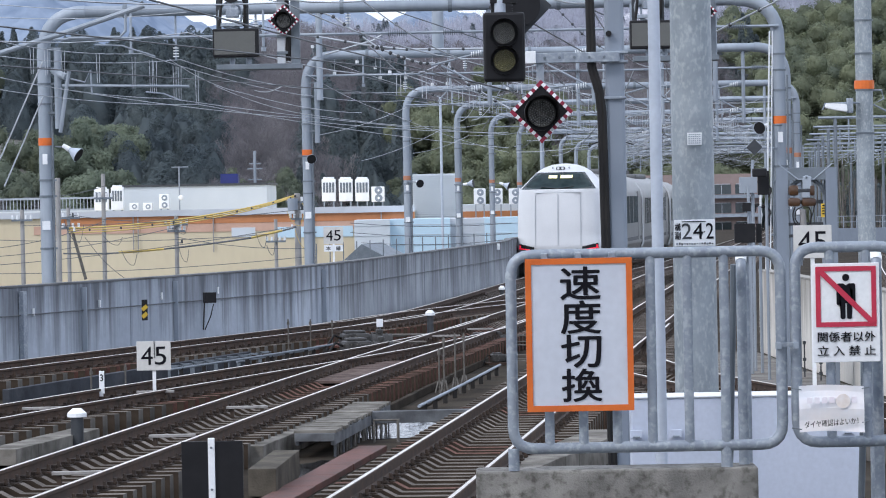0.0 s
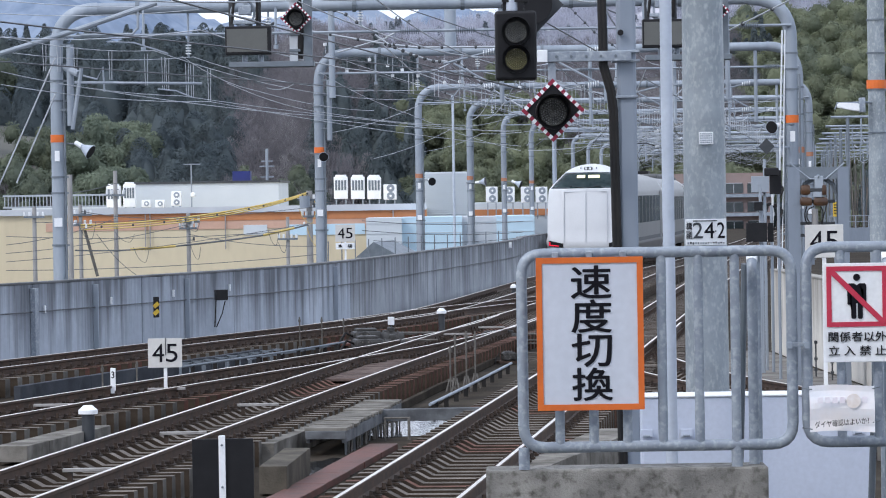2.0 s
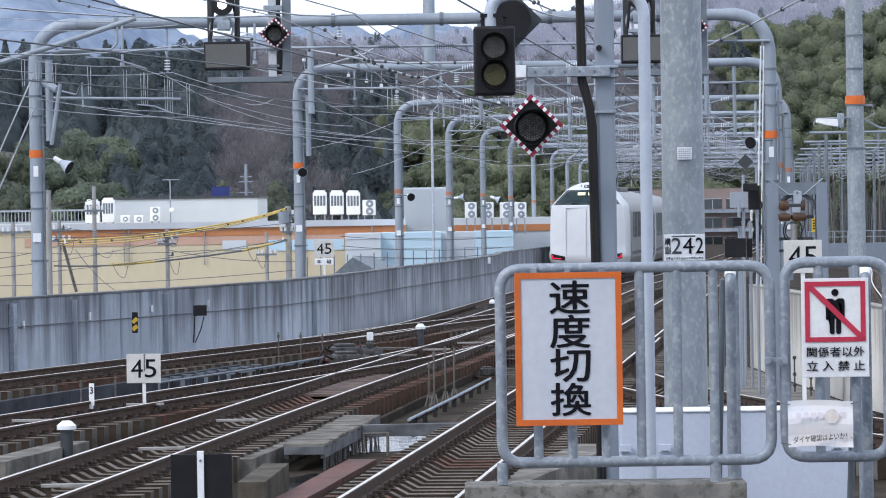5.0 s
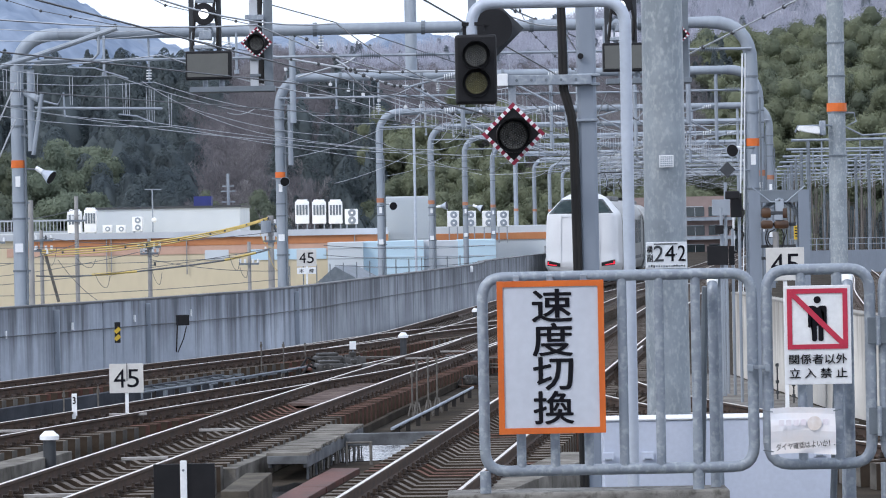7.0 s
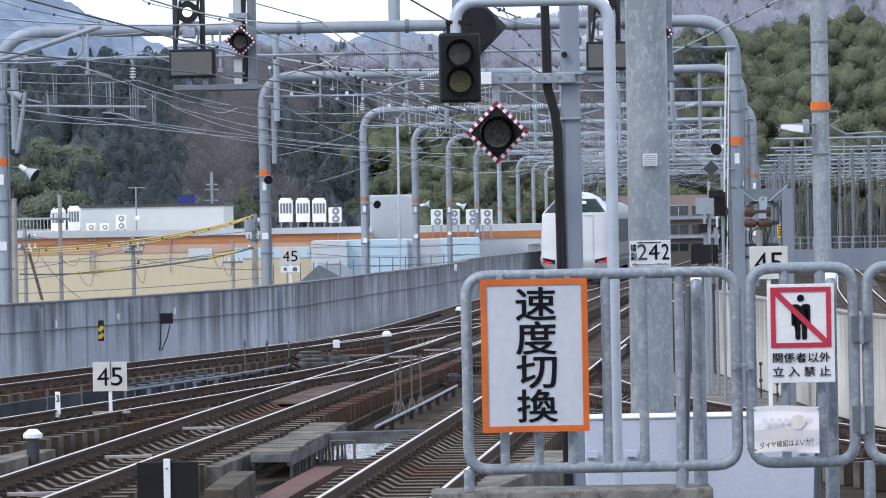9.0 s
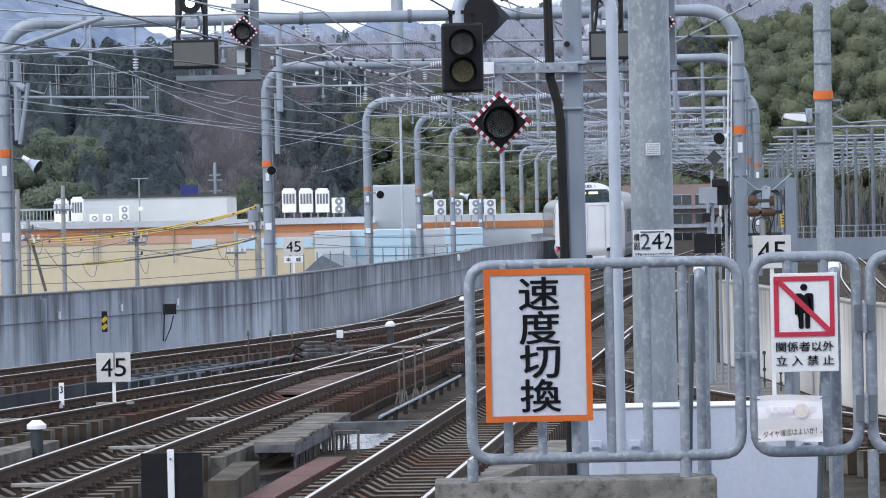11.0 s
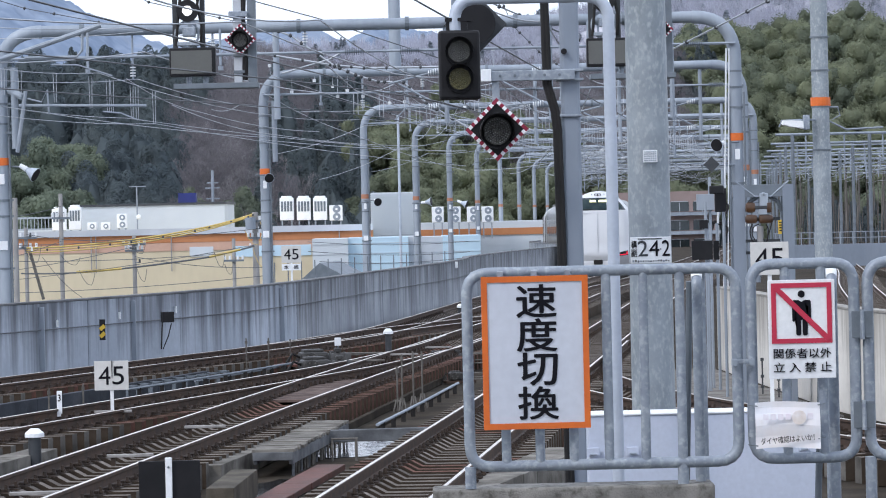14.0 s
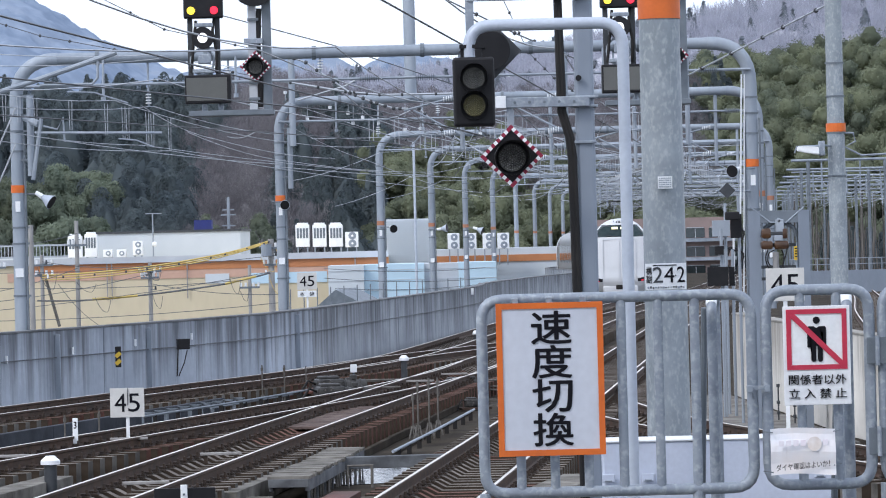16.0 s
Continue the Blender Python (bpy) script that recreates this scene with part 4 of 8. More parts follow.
        disc(bm, (x - 0.12 + dx, y - 0.17, z + 1.88), 0.072, 0.03, 18)
        part("lens", bm, mt, head)
    diamond(root, (x + 0.46, y - 0.25, z + 0.83), 0.30)
    bm = B()
    disc(bm, (x + 0.46, y - 0.2, z + 2.35), 0.42, 0.1, 28)
    part("round_backboard", bm, BLACK, root)


g1 = (-3.282, 66.00, 5.159)
g2 = (4.322, 66.00, 5.168)
bz = 9.2
sb = thing("signal_bridge", (0, 66, DECK_Z), "grey steel signal bridge over the tracks", "gantry")
bm = B()
for dz in (0, 0.9):
    for dy in (-0.3, 0.3):
        box(bm, (0.6, 66 + dy, bz + dz), (21.0, 0.1, 0.1))
for i in range(21):
    tube(bm, [(-9.6 + i, 66, bz), (-9.1 + i, 66, bz + 0.9)], 0.03, 4)
    tube(bm, [(-9.1 + i, 66, bz + 0.9), (-8.6 + i, 66, bz)], 0.03, 4)
part("beam", bm, GALV_FAR, sb)
for x in (-9.85, 11.05):
    bm = B()
    box(bm, (x, 66, (bz + 0.9 + DECK_Z - 6) / 2), (0.3, 0.3, bz + 0.9 - DECK_Z + 6))
    part("leg", bm, GALV_FAR, sb)
for g in (g1, g2):
    sgp = thing("hanging_signal_group", g, "dark signal group on a hanging steel tray with lit lamps", "signal", "hanging signal groups")
    signal_group(sgp, g, True)
    bm = B()
    box(bm, (g[0] + 0.66, 66.05, (g[2] + 3.2 + bz) / 2), (0.16, 0.2, abs(bz - g[2] - 3.2) + 0.1))
    part("upper_hanger", bm, GALV_DARK, sgp)

# ---- catenary portals ----
# depth, left pole x, right pole x
PORTALS = [(90.0, -9.86, 8.45), (120.0, -4.45, 11.5), (160.0, -1.53, 15.78), (187.0, 0.85, 18.0), (214.0, 2.98, 20.7), (241.0, 5.2, 23.3)]
for k in range(1, 8):
    PORTALS.append((241.0 + 29.0 * k, 5.2 + 2.35 * k, 23.3 + 2.85 * k))
BEAM_Z, PR = 7.5, 0.165


def line_x(line, y):
    return float(np.interp(y, [p[1] for p in line], [p[0] for p in line]))


def cantilever(root, x, y, top, near):
    """Hanger post with a hinged bracket, insulators and steady arm over one track."""
    bm = B()
    tube(bm, [(x + 1.3, y, top), (x + 1.3, y, 5.0)], 0.06, 8)
    post = part("drop_post", bm, GALV_FAR, root, smooth=True)
    bm = B()
    tube(bm, [(x + 1.3, y, 6.35), (x - 0.15, y, 6.0)], 0.03, 6)
    tube(bm, [(x + 1.3, y, 5.35), (x + 0.1, y, 6.0)], 0.03, 6)
    tube(bm, [(x + 0.9, y, 5.45), (x - 0.5, y, 5.35)], 0.022, 6)
    tube(bm, [(x + 0.3, y, 5.42), (x + 0.0, y, 5.1)], 0.018, 6)
    part("bracket", bm, GALV_FAR, post)
    if near:
        for zz, zx in ((6.3, 1.1), (5.45, 1.1)):
            bm = B()
            for i in range(5):
                disc(bm, (x + zx - 0.06 * i, y, zz - 0.012 * i), 0.07, 0.02, 10, "X")
            part("insulator", bm, PORCELAIN, post)


def portal(y, xl, xr, k):
    root = thing("catenary_portal", (xl, y, DECK_Z), "grey tubular steel catenary portal with orange bands", "portal", "catenary portals")
    n = 14 if k < 5 else 8
    zt = BEAM_Z
    for x, s in ((xl, 1), (xr, -1)):
        bm = B()
        pts = [(x, y, -1.5), (x, y, 3.0)] + bend((x, y, 0), (x, y, zt), (x + s * 3, y, zt), 1.05, 8)
        tube(bm, pts, PR, n)
        part("pole", bm, GALV_FAR, root, smooth=True)
        bm = B()
        zo = 4.19 if k < 2 else 3.50 if k < 5 else 3.42 if k < 6 else 3.2
        if s < 0 and k < 3:
            zo = (4.39, 3.95, 4.19)[k]
        tube(bm, [(x, y, zo), (x, y, zo + 0.19)], PR + 0.012, n)
        part("orange_band", bm, ORANGE if k < (1 if s < 0 else 2) else FADED_ORANGE, root, smooth=True)
        if k < 6:
            for zc, w, h in ((zo - 0.34, 0.12, 0.26), (2.2 if k < 2 else 1.75, 0.20, 0.22)):
                bm = B()
                box(bm, (x, y - PR - 0.02, zc), (w, 0.02, h))
                part("plate", bm, WHITE, root)
            for zz in (1.6, 2.9, 3.3, 5.2, 5.7, 6.1):
                bm = B()
                tube(bm, [(x, y, zz), (x, y, zz + 0.05)], PR + 0.02, n)
                box(bm, (x + s * 0.2, y - 0.05, zz + 0.025), (0.12, 0.08, 0.05))
                part("clamp", bm, GALV_DARK, root)
    if k < 4:
        for x, o in ((xl, 0.19), (xr, -0.19), (xr, 0.2)):
            bm = B()
            tube(bm, [(x + o, y - 0.08, -0.4), (x + o, y - 0.08, 5.6)], 0.028, 6)
            part("conduit", bm, GALV_DARK, root)
        for x, zb in ((xl + 3.3, zt - 1.25), (xl + 5.3, zt - 0.6), (xl + 7.6, zt - 0.5), (xr - 3.4, zt - 0.9)):
            bm = B()
            tube(bm, [(x, y, zt), (x, y, zb)], 0.03, 6)
            st2 = part("suspension_rod", bm, GALV_FAR, root)
            bm = B()
            for i in range(4):
                disc(bm, (x, y, zb + 0.1 + 0.07 * i), 0.07, 0.025, 8, "Z")
            part("insulator", bm, PORCELAIN, st2)
    bm = B()
    tube(bm, [(xl + 1.0, y, zt), (xr - 1.0, y, zt)], PR * 0.88, n)
    part("beam", bm, GALV_FAR, root, smooth=True)
    if k < 6:
        i = xl + 2.0
        while i < xr - 2:
            bm = B()
            tube(bm, [(i, y, zt), (i + 0.1, y, zt)], PR * 0.88 + 0.03, n)
            part("flange", bm, GALV_DARK, root)
            i += 2.7
    if k < 9:
        # thin cross pipe with ribbed insulators under the beam
        bm = B()
        tube(bm, [(xl, y - 0.2, zt - 0.68), (xr, y - 0.2, zt - 0.68)], 0.04, 6)
        cp = part("cross_pipe", bm, GALV_FAR, root)
        for fx in (0.47, 0.545, 0.93):
            bm = B()
            for i in range(9):
                disc(bm, (xl + (xr - xl) * fx + 0.055 * i, y - 0.2, zt - 0.68), 0.085, 0.018, 10, "X")
            part("insulator", bm, GALV_DARK, cp)
        for fx in (0.12, 0.3, 0.62, 0.8):
            bm = B()
            tube(bm, [(xl + (xr - xl) * fx, y - 0.1, zt), (xl + (xr - xl) * fx, y - 0.2, zt - 0.95)], 0.035, 6)
            disc(bm, (xl + (xr - xl) * fx, y - 0.2, zt - 1.02), 0.06, 0.1, 8, "Z")
            part("hanger", bm, GALV_FAR, root)
    for line in (TRACK_A, TRACK_B, TRACK_D):
        x = line_x(line, y)
        if line is TRACK_B and y > 165 or x < xl + 0.5:
            continue
        cantilever(root, x, y, zt, k < 6)
    return root


for k, (y, xl, xr) in enumerate(PORTALS):
    portal(y, xl, xr, k)
    # secondary pole beside the left pole
    if k in (0, 1):
        t2 = thing("weight_tube", (xl + 0.5, y, 1.0), "grey tensioning tube beside the portal pole", "tube", "tensioning tubes")
        bm = B()
        tube(bm, [(xl + 0.36, y - 0.2, 4.6), (xl + 0.36, y - 0.2, 6.6)], 0.09, 10)
        part("tube", bm, GALV_FAR, t2, smooth=True)
        for zz in (5.0, 6.6):
            bm = B()
            box(bm, (xl + 0.2, y - 0.1, zz), (0.5, 0.06, 0.06))
            part("bracket", bm, GALV_DARK, t2)


def horn(c, s, aim, label="grey horn loudspeaker on a portal pole"):
    root = thing("loudspeaker", c, label, "loudspeaker", "horn loudspeakers")
    a = Vector(c)
    d = Vector(aim).normalized()
    bm = B()
    tube(bm, [a, a + d * 0.25 * s], 0.07 * s, 12, r2=0.09 * s)
    part("driver", bm, WHITE, root, smooth=True)
    bm = B()
    tube(bm, [a + d * 0.25 * s, a + d * 0.6 * s], 0.07 * s, 14, r2=0.24 * s)
    part("horn", bm, PIPE_WHITE, root, smooth=True)
    # flat black disc in place of the horn's shaded hollow
    bm = B()
    tube(bm, [a + d * 0.595 * s, a + d * 0.61 * s], 0.22 * s, 14)
    part("mouth", bm, BLACK, root)
    bm = B()
    tube(bm, [a + Vector((-0.45 if aim[0] > 0 else 0.45, 0.3, 0)), a + d * 0.1 * s], 0.03 * s, 6)
    part("arm", bm, GALV_DARK, root)


horn((-9.397, 89.80, 4.180), 0.8, (0.7, -0.25, -0.45))
horn((-4.303, 119.60, 4.170), 0.7, (0.05, -1, -0.3))
horn((-1.092, 159.50, 3.416), 0.8, (0.3, -1, -0.2))
horn((1.115, 186.50, 3.342), 0.9, (1, -0.3, 0.1))
horn((3.418, 213.50, 3.491), 1.0, (1, -0.3, -0.4))
horn((8.095, 89.60, 4.346), 0.7, (-0.6, -1, -0.2))

# upright feeder mast on the second portal's beam, stub hangers
fm = thing("feeder_mast", (-0.032, 120, BEAM_Z), "slim grey feeder mast standing on a portal beam", "mast")
bm = B()
tube(bm, [(-0.032, 120, BEAM_Z), (-0.032, 120, 13.5)], 0.2, 14)
part("tube", bm, GALV_FAR, fm, smooth=True)
fm = thing("feeder_mast", (-3.956, 120, BEAM_Z), "slim grey hanger mast beside a portal pole", "mast")
bm = B()
tube(bm, [(-3.974, 119.6, 6.0), (-3.974, 119.6, 8.936)], 0.11, 10)
tube(bm, [(-3.923 - 0.3, 119.6, 8.936), (-3.923 + 0.3, 119.6, 8.936)], 0.06, 8)
part("tube", bm, GALV_FAR, fm, smooth=True)

# ---- overhead wires ----
def catenary(line, ys, label, z_c=5.1, z_m=6.0):
    root = thing("overhead_line", (line_x(line, ys[0]), ys[0], z_c), label, "overhead line", "overhead lines")
    con, mes, drop = B(), B(), B()
    cps, mps = [], []
    for a, b in zip(ys, ys[1:]):
        n = max(4, int((b - a) / 2.6))
        for i in range(n + (b == ys[-1])):
            u = i / n
            y = a + (b - a) * u
            x = line_x(line, y)
            sag = 4 * u * (1 - u) * 0.5
            cps.append((x, y, z_c)), mps.append((x, y, z_m - sag))
            if 0 < i < n and y > 84:
                for o in (-0.05, 0.05):
                    tube(drop, [(x + o, y, z_c), (x + o, y, z_m - sag)], 0.009, 3, caps=False)
    tube(con, cps, 0.012, 4), tube(mes, mps, 0.012, 4)
    part("contact_wire", con, WIRE_DARK, root)
    part("messenger_wire", mes, WIRE, root)
    tagged(part("droppers", drop, WIRE, root), kind="stuff")


PY = [p[0] for p in PORTALS]
catenary(TRACK_A, [28, 62] + PY, "grey contact and messenger wires over the track")
catenary(TRACK_B, [30, 60] + PY[:4], "grey contact and messenger wires over the track")
catenary(TRACK_C, [30, 60, 82], "grey contact and messenger wires over the crossover")
catenary(TRACK_D, [50, 70] + PY[:9], "grey contact and messenger wires over the departing track")


def wire(label, pts, r=0.02, mat=WIRE, sag=0.3, beads=None, name="overhead_wire", cat="wire", group="overhead wires"):
    root = thing(name, pts[0], label, cat, group)
    bm = B()
    dense = []
    for a, b in zip(pts, pts[1:]):
        a, b = Vector(a), Vector(b)
        for i in range(9):
            u = i / 8
            dense.append(a.lerp(b, u) - Vector((0, 0, 4 * u * (1 - u) * sag)))
    tube(bm, dense, r, 5)
    part("strand", bm, mat, root)
    if beads:
        for p in dense[2::3]:
            bm = B()
            bmesh.ops.create_icosphere(bm, subdivisions=1, radius=beads, matrix=Matrix.Translation(p))
            part("insulator", bm, DARKGREY, root)
    return root


# slack span and jumper wires between the far portals
rw = random.Random(61)
for k in range(1, len(PORTALS) - 1):
    (ya, la, ra), (yb_, lb, rb_) = PORTALS[k], PORTALS[k + 1]
    for j in range(12):
        u, v = rw.uniform(0.08, 0.95), rw.uniform(0.08, 0.95)
        za, zb_ = rw.uniform(5.0, 6.7), rw.uniform(5.0, 6.7)
        wire("thin grey span wire between portals", [(la + (ra - la) * u, ya - 0.2 * (k < 9), 6.82 if k < 9 else 7.42), (lb + (rb_ - lb) * v, yb_, zb_)], 0.018, WIRE if j % 3 else WIRE_DARK, rw.uniform(0.1, 0.6), 0.05 if j % 2 else None)


# ---- train: white express, four cars ----
def lerp_tab(tab, z):
    return float(np.interp(z, [a for a, b in tab], [b for a, b in tab]))


SETBACK = [(0.35, 0.25), (0.8, 0.0), (1.05, 0.0), (1.2, 0.05), (2.0, 0.09), (2.95, 0.26), (3.25, 0.70), (3.6, 1.30), (3.72, 1.60), (3.82, 2.05), (3.87, 2.45), (3.90, 2.9)]
FRONT_W = [(0.35, 1.22), (0.8, 1.50), (1.05, 1.53), (1.2, 1.48), (2.0, 1.47), (2.7, 1.45), (2.95, 1.42), (3.0, 1.39), (3.3, 1.14), (3.6, 0.88), (3.7, 0.75), (3.8, 0.56), (3.86, 0.38), (3.90, 0.10)]
BODY_W = [(0.35, 1.40), (0.8, 1.51), (2.6, 1.51), (3.0, 1.44), (3.3, 1.19), (3.6, 0.92), (3.7, 0.78), (3.8, 0.58), (3.86, 0.40), (3.90, 0.12)]
ZS = [0.35, 0.5, 0.8, 0.95, 1.05, 1.2, 1.5, 2.0, 2.5, 2.8, 2.95, 3.05, 3.2, 3.35, 3.5, 3.6, 3.66, 3.72, 3.77, 3.82, 3.86, 3.885, 3.90]
NOSE_L = 3.9


def nose_ring(z, grow=0.0, length=NOSE_L):
    """Plan outline of the white nose at height z; it points to -y."""
    s, wf, wb = lerp_tab(SETBACK, z) - grow, lerp_tab(FRONT_W, z) + grow, lerp_tab(BODY_W, z) + grow
    half = [(0.0, s), (0.35 * wf, s + 0.02), (0.66 * wf, s + 0.09), (0.83 * wf, s + 0.18), (0.94 * wf, s + 0.34), (wf, s + 0.62), ((wf + wb) / 2, s + 1.3), (wb, max(s + 2.2, 2.6)), (wb, length)]
    half = [(x, min(y, length - 0.004 * (8 - i))) for i, (x, y) in enumerate(half)]
    return [(-x, y) for x, y in half[:0:-1]] + half


def ring_surface(bm, zs, idx=None, grow=0.0, length=NOSE_L):
    rings = []
    for z in zs:
        r = nose_ring(z, grow, length)
        if idx:
            r = [r[i] for i in idx]
        rings.append([bm.verts.new((x, y, z)) for x, y in r])
    for a, b in zip(rings, rings[1:]):
        for j in range(len(a) - 1):
            bm.faces.new((a[j], a[j + 1], b[j + 1], b[j]))
    return rings


def underframe(root, L):
    bm = B()
    box(bm, (0, L / 2, 0.62), (2.3, L - 6.0, 0.62), 0, 0.04)
    part("equipment_cases", bm, UNDER, root)
    for y in (3.0, L - 3.2):
        bm = B()
        box(bm, (0, y, 0.52), (1.9, 3.0, 0.22), 0, 0.04)
        bg_ = part("bogie", bm, UNDER, root)
        for dy in (-1.05, 1.05):
            for x in (-0.565, 0.565):
                bm = B()
                disc(bm, (x, y + dy, 0.43), 0.43, 0.11, 20, "X")
                part("wheel", bm, RAIL_RUST, bg_)


def flank(root, L, y0):
    for s in (-1, 1):
        bm = B()
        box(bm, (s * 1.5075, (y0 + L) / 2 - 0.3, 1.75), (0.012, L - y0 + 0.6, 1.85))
        part("side_panel", bm, TRAIN_SHADED, root, "greyish side panel darkened for shade")
        bm = B()
        box(bm, (s * 1.5170, (y0 + L) / 2 - 0.4, 2.15), (0.012, L - y0 - 2.4, 1.05))
        win = part("window_band", bm, GLASSDARK, root, "dark glazed window band")
        bm = B()
        for i in range(int((L - y0 - 3) / 1.9)):
            box(bm, (s * 1.5240, y0 + 1.3 + 1.9 * i, 2.15), (0.012, 0.12, 1.06))
        part("mullions", bm, TRAIN_SHADED, win)
        bm = B()
        box(bm, (s * 1.5180, L - 1.5, 1.9), (0.014, 0.9, 1.95))
        part("door", bm, TRAIN_SHADED, root)
        bm = B()
        box(bm, (s * 1.5150, (y0 + L) / 2, 1.0), (0.012, L - y0, 0.14))
        part("stripe", bm, DARKGREY, root)


CAR_SECTION = [(-1.40, 0.5), (-1.51, 0.85), (-1.51, 2.6), (-1.44, 2.95), (-1.26, 3.25), (-0.95, 3.46), (-0.5, 3.56), (0, 3.6), (0.5, 3.56), (0.95, 3.46), (1.26, 3.25), (1.44, 2.95), (1.51, 2.6), (1.51, 0.85), (1.40, 0.5)]


def car_shell(bm, y0, y1):
    a = [bm.verts.new((x, y0, z)) for x, z in CAR_SECTION]
    b = [bm.verts.new((x, y1, z)) for x, z in CAR_SECTION]
    for j in range(len(a)):
        k = (j + 1) % len(a)
        bm.faces.new((a[j], a[k], b[k], b[j]))
    bm.faces.new(a), bm.faces.new(b[::-1])


def end_car(label):
    L = 20.4
    root = thing("express_train_end_car", (0, 0, 0), label, "train car", "train cars")
    bm = B()
    rings = ring_surface(bm, ZS, None, 0.0)
    bm.faces.new(rings[-1])
    bm.faces.new([r[0] for r in rings] + [r[-1] for r in rings[::-1]])
    bm.faces.new(rings[0][::-1])
    body = part("nose", bm, TRAIN_W, root, "white enamelled rounded nose", smooth=True)
    # shell behind the nose has the flank's shade in its colour
    bm = B()
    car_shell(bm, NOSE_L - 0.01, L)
    part("body", bm, TRAIN_SHADED, root, "greyish body shell darkened for shade", smooth=True)
    bm = B()
    ring_surface(bm, [2.985, 3.1, 3.2, 3.35, 3.47, 3.58], list(range(4, 13)), 0.012)
    bmesh.ops.solidify(bm, geom=list(bm.faces), thickness=0.01)
    ws = part("windscreen", bm, TRAINGLASS, root, "dark wraparound windscreen", smooth=True)
    bm = B()
    for x in (-0.22, 0.26):
        bmesh.ops.create_cube(bm, size=1, matrix=Matrix.Translation((x, lerp_tab(SETBACK, 3.42) - 0.06, 3.42)) @ pose(0, 0, 0, -60, 0, 0) @ Matrix.Diagonal((0.42 if x > 0 else 0.3, 0.01, 0.20, 1)))
    part("lit_display", bm, DISPLAY, ws, "lit yellowish destination display")
    bm = B()
    box(bm, (0.03, 0.98, 3.34), (0.03, 0.5, 0.03))
    tube(bm, [(0.05, 0.3, 3.0), (0.55, 0.42, 3.06)], 0.015, 5)
    tube(bm, [(-0.1, 0.3, 3.0), (-0.6, 0.42, 3.06)], 0.015, 5)
    part("wipers", bm, BLACK, ws)
    bm = B()
    box(bm, (0, lerp_tab(SETBACK, 3.70) - 0.03, 3.72), (0.32, 0.16, 0.12), 0, 0.05)
    hl = part("headlamp", bm, DARKGREY, root)
    for x in (-0.075, 0.075):
        bm = B()
        disc(bm, (x, lerp_tab(SETBACK, 3.70) - 0.115, 3.72), 0.045, 0.02, 14)
        part("lens", bm, PORCELAIN, hl)
    for x in (-0.28, 0.30):
        bm = B()
        box(bm, (x, lerp_tab(SETBACK, 3.70) + 0.06, 3.74), (0.03, 0.12, 0.06), 0, 0.008)
        part("roof_fitting", bm, GALV_DARK, root)
    nx = [0.0, 0.525, 0.99, 1.245, 1.41, 1.5]
    ny = [0.0, 0.02, 0.09, 0.18, 0.34, 0.62]
    for s in (-1, 1):
        bm, lit = B(), B()
        for i in range(7):
            x = 0.89 + 0.075 * i
            y = float(np.interp(x, nx, ny))
            ang = math.degrees(math.atan2(float(np.interp(x + 0.04, nx, ny)) - float(np.interp(x - 0.04, nx, ny)), 0.08))
            wide = 0.085 / math.cos(radians(ang))
            box(bm, (s * x, y, 0.885 + 0.012 * i), (wide, 0.06, 0.15 + 0.010 * i), s * ang)
            if i > 1:
                box(lit, (s * x, y - 0.012, 0.848 + 0.009 * i), (wide, 0.06, 0.035), s * ang)
            if i == 6:
                box(lit, (s * x, y - 0.012, 0.955), (wide * 0.5, 0.06, 0.12), s * ang)
        hl = part("lamp_housing", bm, BLACK, root)
        bm = lit
        part("tail_lamp", bm, TAIL, hl, "lit red tail lamp")
    bm = B()
    for x in (-0.8, 0.0, 0.8):
        for z in np.arange(1.0, 2.8, 0.1):
            box(bm, (x, (lerp_tab(SETBACK, z) + lerp_tab(SETBACK, z + 0.1)) / 2 + (0.058 if x else -0.012), z + 0.05), (0.010, 0.07, 0.102))
    box(bm, (0, 0.275, 2.86), (1.6, 0.07, 0.010))
    part("door_seams", bm, ROOFGREY, body, "thin grey seams of the gangway door")
    bm = B()
    box(bm, (0, 0.35, 0.42), (1.7, 0.5, 0.40), 0, 0.08)
    sk = part("skirt", bm, TRAIN_W, root)
    bm = B()
    box(bm, (0, 0.16, 0.55), (0.42, 0.2, 0.22), 0, 0.03)
    part("coupler_cover", bm, UNDER, sk)
    flank(root, L, 5.0)
    underframe(root, L)
    bm = B()
    box(bm, (0, 12, 3.60), (1.5, 5.0, 0.26), 0, 0.08)
    part("roof_unit", bm, TRAIN_ROOF, root)
    return root


